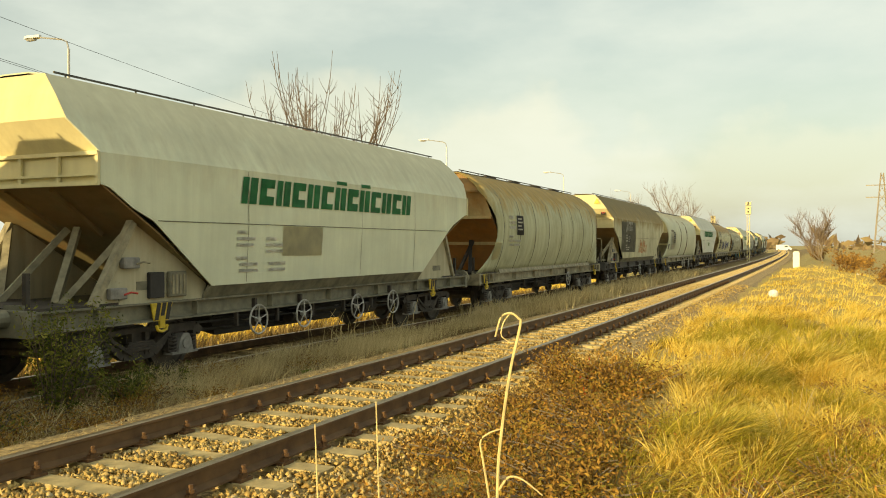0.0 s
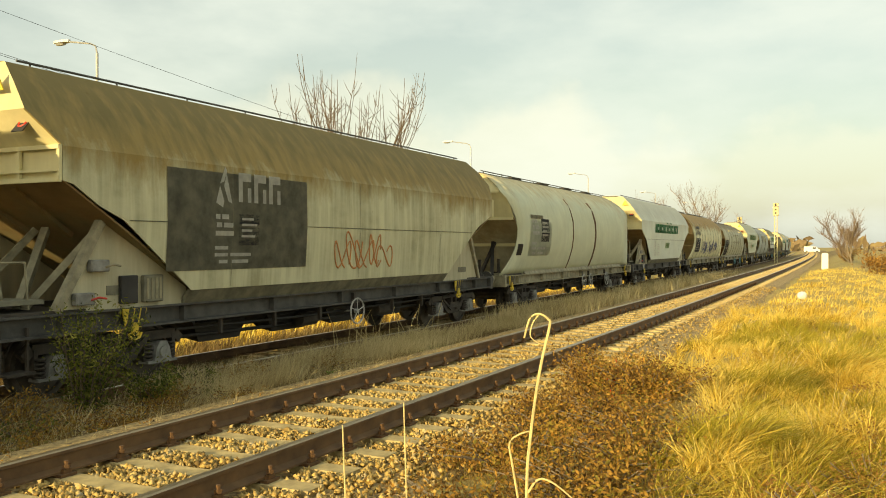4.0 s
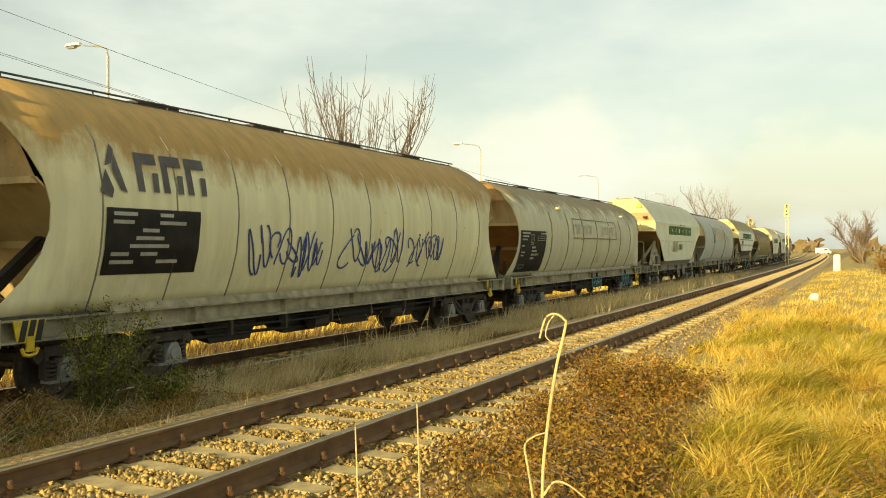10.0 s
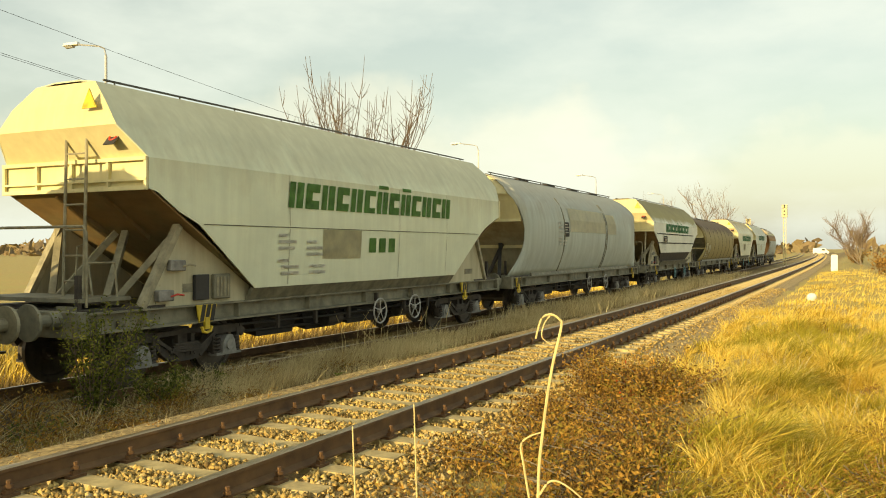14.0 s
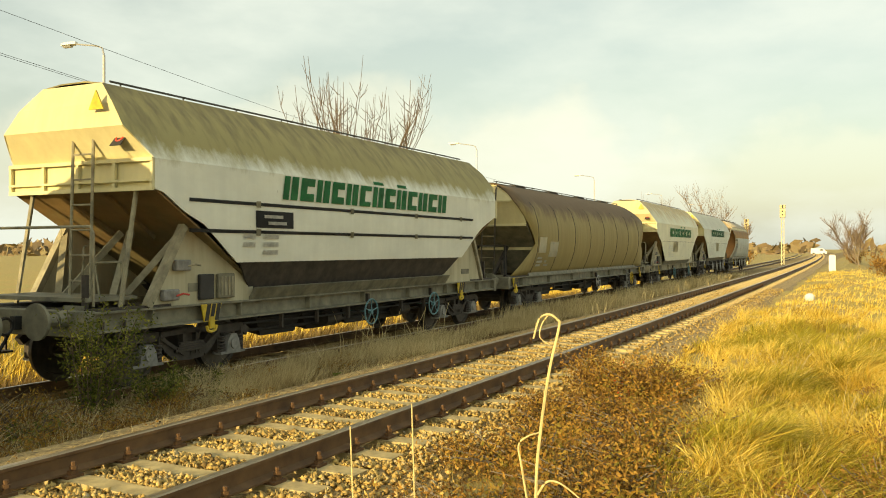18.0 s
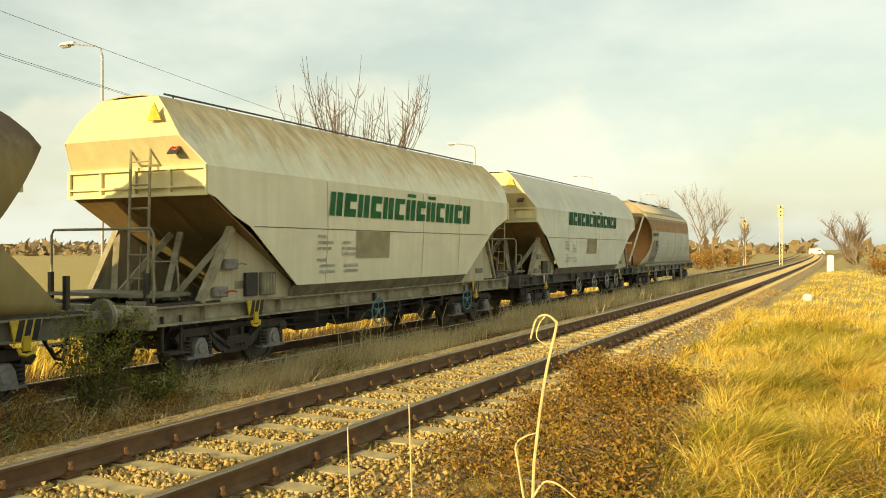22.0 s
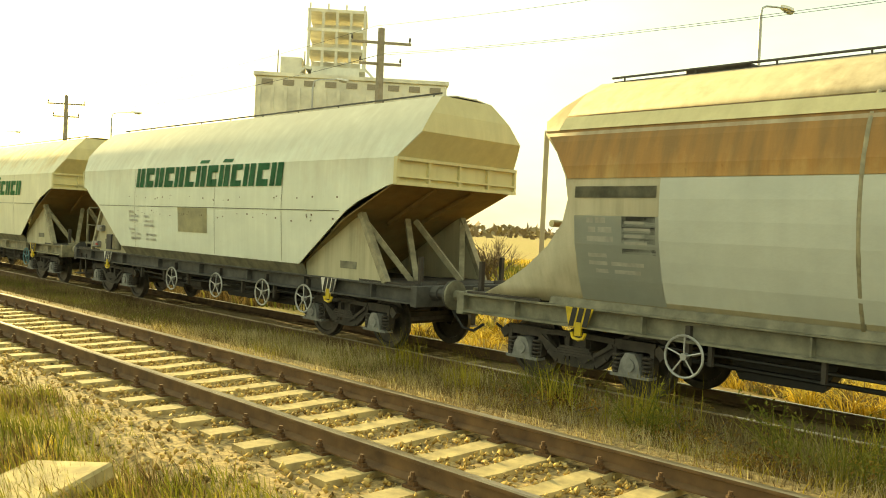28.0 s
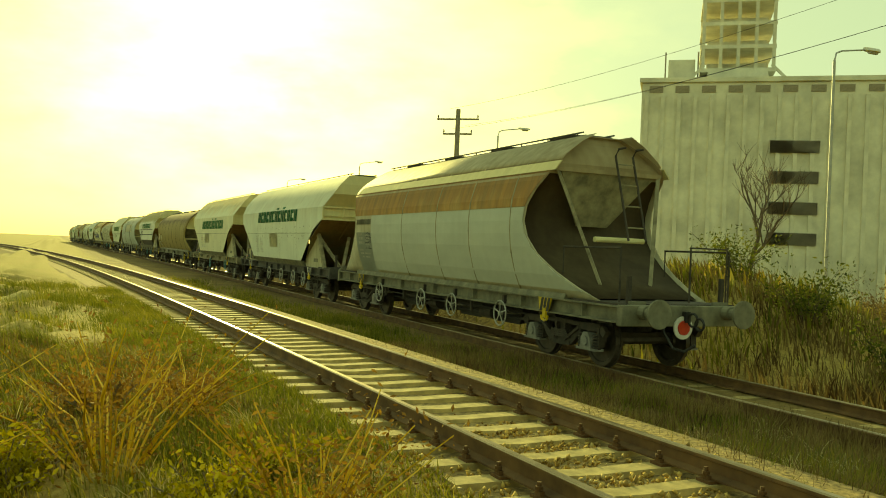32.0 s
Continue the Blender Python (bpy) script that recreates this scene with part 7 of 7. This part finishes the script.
def wires():
    for k, (o, dz) in enumerate(((0.9, -0.13), (-0.9, -0.75), (0.6, -1.15))):
        for a, b in zip(POLES[:4], POLES[1:4]):
            bm = bmesh.new()
            pts = []
            for i in range(21):
                t = i / 20
                pts.append((a[0] + (b[0] - a[0]) * t + o * 0.8, a[1] + (b[1] - a[1]) * t + o * 0.6, a[2] + (b[2] - a[2]) * t + dz - (4.5 if a[1] > 50 else 1.9) * t * (1 - t)))
            tube(bm, pts, 0.006, 4)
            tagged(part("power_cable", bm, M["black"]), "thin sagging power cable between the poles", "cable", "power cables")


wires()


def signal(x, y, H):
    s = tagged(new("railway_signal"), "cream lattice signal post with square signal heads beside the track", "railway signal", "railway signals")
    s.location = (x, y, float(gz(x, y)))
    bm = bmesh.new()
    for a in (-0.16, 0.16):
        box(bm, a - 0.04, a + 0.04, -0.06, 0.06, 0, H)
    for k in range(int(H / 0.5)):
        beam(bm, (-0.16, 0, k * 0.5), (0.16, 0, k * 0.5 + 0.5), 0.04)
    part("mast", bm, M["endcream"], s)
    for h0, h1 in ((H - 1.6, H - 0.5), (H - 0.45, H)):
        bm = bmesh.new()
        box(bm, -0.34, 0.34, -0.2, 0.1, h0, h1, 0.03)
        hd = part("signal_head", bm, M["endcream"], s)
        for k in range(2):
            bm = bmesh.new()
            disc(bm, (0, -0.21, h0 + (h1 - h0) * (0.3 + 0.4 * k)), (0, 1, 0), 0.1, 0.05, 12)
            part("lens", bm, M["blackplate"], hd)


signal(-8.9, 115, 7.6)
signal(-15.2, 132, 6.8)

# kilometre post, stones and litter on the verge
bm = bmesh.new()
prism(bm, [(-0.24, 0), (0.24, 0), (0.24, 1.25), (0.17, 1.36), (-0.17, 1.36), (-0.24, 1.25)], "y", -0.12, 0.12)
o = tagged(part("kilometre_post", bm, M["white"]), "white painted concrete kilometre post on the verge", "post")
o.location = (-2.0, 72, -0.3)
for px, py, r in ((-1.55, 31, 0.17), (2.6, 36, 0.16), (3.3, 38, 0.14), (2.0, 60, 0.16)):
    bm = bmesh.new()
    bmesh.ops.create_icosphere(bm, subdivisions=2, radius=r)
    for v in bm.verts:
        v.co *= 1 + 0.25 * noise.noise(v.co * 6 + Vector((px, py, 0)))
    o = tagged(part("white_stone", bm, M["white"]), "whitewashed stone lying in the grass", "stone")
    o.location = (px, py, float(gz(px, py)) + r * 0.6)
bm = bmesh.new()
box(bm, -0.5, 0.5, -0.35, 0.35, 0, 0.12, 0.02)
o = tagged(part("concrete_slab", bm, M["sleeper"]), "broken pale concrete slab lying in the grass", "slab")
o.location, o.rotation_euler = (-1.6, -5.6, -0.2), (0.1, 0.12, 0.5)
for px, py, c in ((-7.7, -5.9, "white"), (-7.4, -8.2, "white"), (-7.9, -1.2, "greengrass")):
    bm = bmesh.new()
    q = random.Random(px)
    bmesh.ops.create_grid(bm, x_segments=4, y_segments=4, size=0.12)
    for v in bm.verts:
        v.co.z += q.uniform(0, 0.07)
    o = tagged(part("litter", bm, M[c]), "crumpled scrap of litter in the weeds", "litter")
    o.location = (px, py, float(gz(px, py)) + 0.04)


# ---- far things ----
def pallets():
    q = random.Random(2)
    for k in range(26):
        x, y = 6.5 + (k % 9) * 1.6 + q.uniform(-0.4, 0.4), 72 + (k // 9) * 4.5
        w, d, h = 1.1, 1.0, q.uniform(0.7, 1.5)
        s = tagged(new("brick_pallet"), "stack of orange bricks on a pallet in the yard", "brick stack", "brick stacks in the yard")
        s.location = (x, y, -1.35)
        for i in range(3):
            again("plank", "plank", lambda b: box(b, -0.55, 0.55, -0.05, 0.05, 0, 0.12), M["bark"], s, Matrix.Translation((0, -0.45 + 0.45 * i, 0)))
        for i in range(int(h / 0.3)):
            again("course%d" % (k % 3), "brick_course", lambda b: box(b, -0.52, 0.52, -0.48, 0.48, 0, 0.27, 0.02), M["orange" if k % 4 else "wallpale"], s, Matrix.Translation((0, 0, 0.12 + 0.3 * i)) @ Matrix.Rotation(q.uniform(-0.05, 0.05), 4, "Z"))


pallets()


def shed(name, x, y, w, d, h, rise, turn, wall, roof, label, wins=4):
    s = tagged(new(name), label, "building")
    s.location, s.rotation_euler = (x, y, -1.45), (0, 0, radians(turn))
    bm = bmesh.new()
    prism(bm, [(-d / 2, 0), (d / 2, 0), (d / 2, h), (0, h + rise), (-d / 2, h)], "x", -w / 2, w / 2)
    part("wall_shell", bm, M[wall], s)
    bm = bmesh.new()
    for k in (-1, 1):
        rings(bm, [[(xx, 0, h + rise + 0.2), (xx, k * (d / 2 + 0.4), h - 0.05), (xx, k * (d / 2 + 0.4), h + 0.1), (xx, 0, h + rise + 0.35)] for xx in (-w / 2 - 0.3, w / 2 + 0.3)])
    part("roof", bm, M[roof], s)
    for k in range(wins):
        for sy in (-1, 1):
            xx = -w / 2 + w * (k + 0.5) / wins
            bm = bmesh.new()
            box(bm, xx - w / wins * 0.25, xx + w / wins * 0.25, sy * (d / 2) - 0.05, sy * (d / 2) + 0.05, h * 0.35, h * 0.75)
            part("window", bm, M["glassdark"], s)


shed("long_shed", 26, 150, 40, 12, 5, 1.8, 70, "wallpale", "roofdark", "long pale shed with a dark roof beyond the yard", 8)
shed("yard_shed", 17, 105, 12, 8, 3.2, 1.5, 10, "wallpale", "roofdark", "small pale yard building with a dark roof", 3)
shed("warehouse", -330, -90, 34, 16, 6, 1.5, 60, "wallpale", "lampmetal", "low white warehouse across the field", 6)
shed("warehouse", -360, -30, 38, 18, 6, 1.5, 80, "wallpale", "roofdark", "low pale warehouse across the field", 6)
shed("warehouse", -300, -170, 40, 16, 7, 1.5, 50, "wallpale", "lampmetal", "low grey warehouse across the field", 6)


def silo():
    """Grain elevator: a tall windowless block with a framed head tower."""
    s = tagged(new("grain_elevator"), "hazy concrete grain elevator with a framed tower on its roof", "grain elevator")
    s.location, s.rotation_euler, s.scale = (-49.6, -64.6, -1.5), (0, 0, radians(140.5)), (0.55, 0.55, 0.55)
    bm = bmesh.new()
    box(bm, -15.5, 15.5, -9, 9, 0, 29.4, 0.2)
    part("block", bm, M["hazeconcrete"], s)
    for k in range(15):
        again("pilaster", "pilaster", lambda b: box(b, -0.25, 0.25, -0.3, 0.1, 0, 27.6), M["hazeconcrete"], s, Matrix.Translation((-14.8 + k * 2.11, -9, 0)))
    bm = bmesh.new()
    box(bm, -15.8, 15.8, -9.3, 9.3, 29.4, 30.0)
    part("parapet", bm, M["hazeconcrete"], s)
    # window slots and bands in pale tones, haze put into their colour
    for k in range(9):
        again("slot", "window", lambda b: box(b, -0.9, 0.9, -0.06, 0.06, 0, 0.9), M["pole"], s, Matrix.Translation((-13.6 + k * 3.4, -9.06, 28.0)))
    for r, z in enumerate((8, 12, 16, 20)):
        for k in range(3):
            again("band", "window_band", lambda b: box(b, -3, 3, -0.06, 0.06, 0, 1.6), M["wallpale"], s, Matrix.Translation((4 + k * 0.1, -9.35, z)))
    # head tower of columns and floors on a braced foot
    bm = bmesh.new()
    rings(bm, [[(-3 - a, -5, z), (-3 + a, -5, z), (-3 + a, 5, z), (-3 - a, 5, z)] for a, z in ((4.2, 30), (3.9, 31.6))])
    part("tower_foot", bm, M["hazeconcrete"], s)
    for q in (-1, 1):
        bm = bmesh.new()
        beam(bm, (-3 + q * 7.0, -4.6, 30), (-3 + q * 4.4, -4.6, 32.6), 0.35)
        part("brace", bm, M["hazeconcrete"], s)
    for k in range(4):
        bm = bmesh.new()
        box(bm, -7.9, 1.9, -5, 5, 31.6 + k * 3.2, 32.1 + k * 3.2)
        part("floor_slab", bm, M["hazeconcrete"], s)
        if k == 3:
            break
        for i in range(5):
            for sy in (-4.8, 4.8):
                again("column", "column", lambda b: box(b, -0.22, 0.22, -0.22, 0.22, 0, 2.7), M["hazeconcrete"], s, Matrix.Translation((-7.6 + i * 2.3, sy, 32.1 + k * 3.2)))
        bm = bmesh.new()
        box(bm, -7.0, 1.0, -1, 1, 32.1 + k * 3.2, 33.6 + k * 3.2)
        part("tower_wall", bm, M["hazeconcrete"], s)
    for k in range(4):
        again("post", "parapet_post", lambda b: box(b, -0.12, 0.12, -0.12, 0.12, 0, 0.9), M["hazeconcrete"], s, Matrix.Translation((-7.5 + k * 3.0, -4.8, 41.7)))
    bm = bmesh.new()
    box(bm, -12.2, -8.6, -4, 4, 30.0, 33.6, 0.1)
    part("roof_house", bm, M["hazeconcrete"], s)
    for k in (-12.6, -8.2):
        bm = bmesh.new()
        tube(bm, [(k, -4.2, 30), (k, -4.2, 34.6)], 0.1, 6)
        part("mast", bm, M["pole"], s)


silo()


def pylon(x, y, H):
    s = tagged(new("lattice_pylon"), "distant steel lattice pylon", "pylon", "distant pylons")
    s.location = (x, y, -1.5)
    bm = bmesh.new()
    for sx in (-1, 1):
        for sy in (-1, 1):
            beam(bm, (sx * 2.5, sy * 2.5, 0), (sx * 0.4, sy * 0.4, H), 0.25)
    for k in range(8):
        a, b = 2.5 - 2.1 * k / 8, 2.5 - 2.1 * (k + 1) / 8
        beam(bm, (-a, -a, H * k / 8), (b, -b, H * (k + 1) / 8), 0.15)
        beam(bm, (a, a, H * k / 8), (-b, b, H * (k + 1) / 8), 0.15)
    part("mast", bm, M["pole"], s)
    for z in (0.7, 0.85):
        bm = bmesh.new()
        beam(bm, (-5, 0, H * z), (5, 0, H * z), 0.3)
        part("cross_arm", bm, M["pole"], s)


pylon(18, 330, 28)
pylon(42, 360, 26)
pylon(-160, -200, 26)


def van(x, y, mat, label):
    s = tagged(new("van"), label, "van")
    s.location = (x, y, -0.5)
    bm = bmesh.new()
    prism(bm, [(-2.4, 0.35), (2.3, 0.35), (2.35, 1.0), (1.9, 1.25), (1.2, 2.0), (-2.3, 2.1), (-2.4, 1.8)], "y", -0.95, 0.95)
    part("body", bm, M[mat], s)
    for k in (-0.97, 0.97):
        bm = bmesh.new()
        box(bm, 0.2, 1.25, k - 0.01, k + 0.01, 1.3, 1.8)
        part("window", bm, M["glassdark"], s)
        for a in (-1.6, 1.5):
            bm = bmesh.new()
            disc(bm, (a, k * 0.95, 0.34), (0, 1, 0), 0.34, 0.2, 14)
            part("wheel", bm, M["black"], s)


van(-12.3, 300, "white", "small white van waiting at the far crossing")
van(9.5, 34, "lampmetal", "silver van parked by the wet track below the verge")
bm = bmesh.new()
bmesh.ops.create_circle(bm, cap_ends=True, segments=40, radius=1)
for v in bm.verts:
    a = math.atan2(v.co.y, v.co.x)
    v.co *= 1 + 0.25 * math.sin(3 * a + 1) + 0.1 * math.sin(7 * a)
    v.co.x *= 2.4
    v.co.y *= 6.0
o = tagged(part("puddle", bm, M["water"]), "shallow puddle on the muddy track below the verge", "puddle", kind="structure")
o.location = (8.6, 29, -1.08)


# ---- what moves ----
def motions():
    for y0, w in train:
        rows = []
        for t in range(0, 33, 2):
            y = y0 - SPEED * t
            slope = KAP * y if y > 0 else 0.0002 * max(y, -150)
            rows.append((t, pose(XT + bend(y), y, ZT, 0, 0, -math.degrees(math.atan(slope)))))
        walk(w, rows)
    turn = math.degrees(SPEED / 15 / 0.455)
    first = WHEELSETS[0]
    walk(first, [(i / 15, pose(0, 0, 0, turn * i, 0, 0)) for i in range(481)])
    for x in WHEELSETS[1:]:
        x.rotation_mode = "QUATERNION"
        x.animation_data_create()
        x.animation_data.action = first.animation_data.action
        x.animation_data.action_slot = first.animation_data.action_slot


motions()
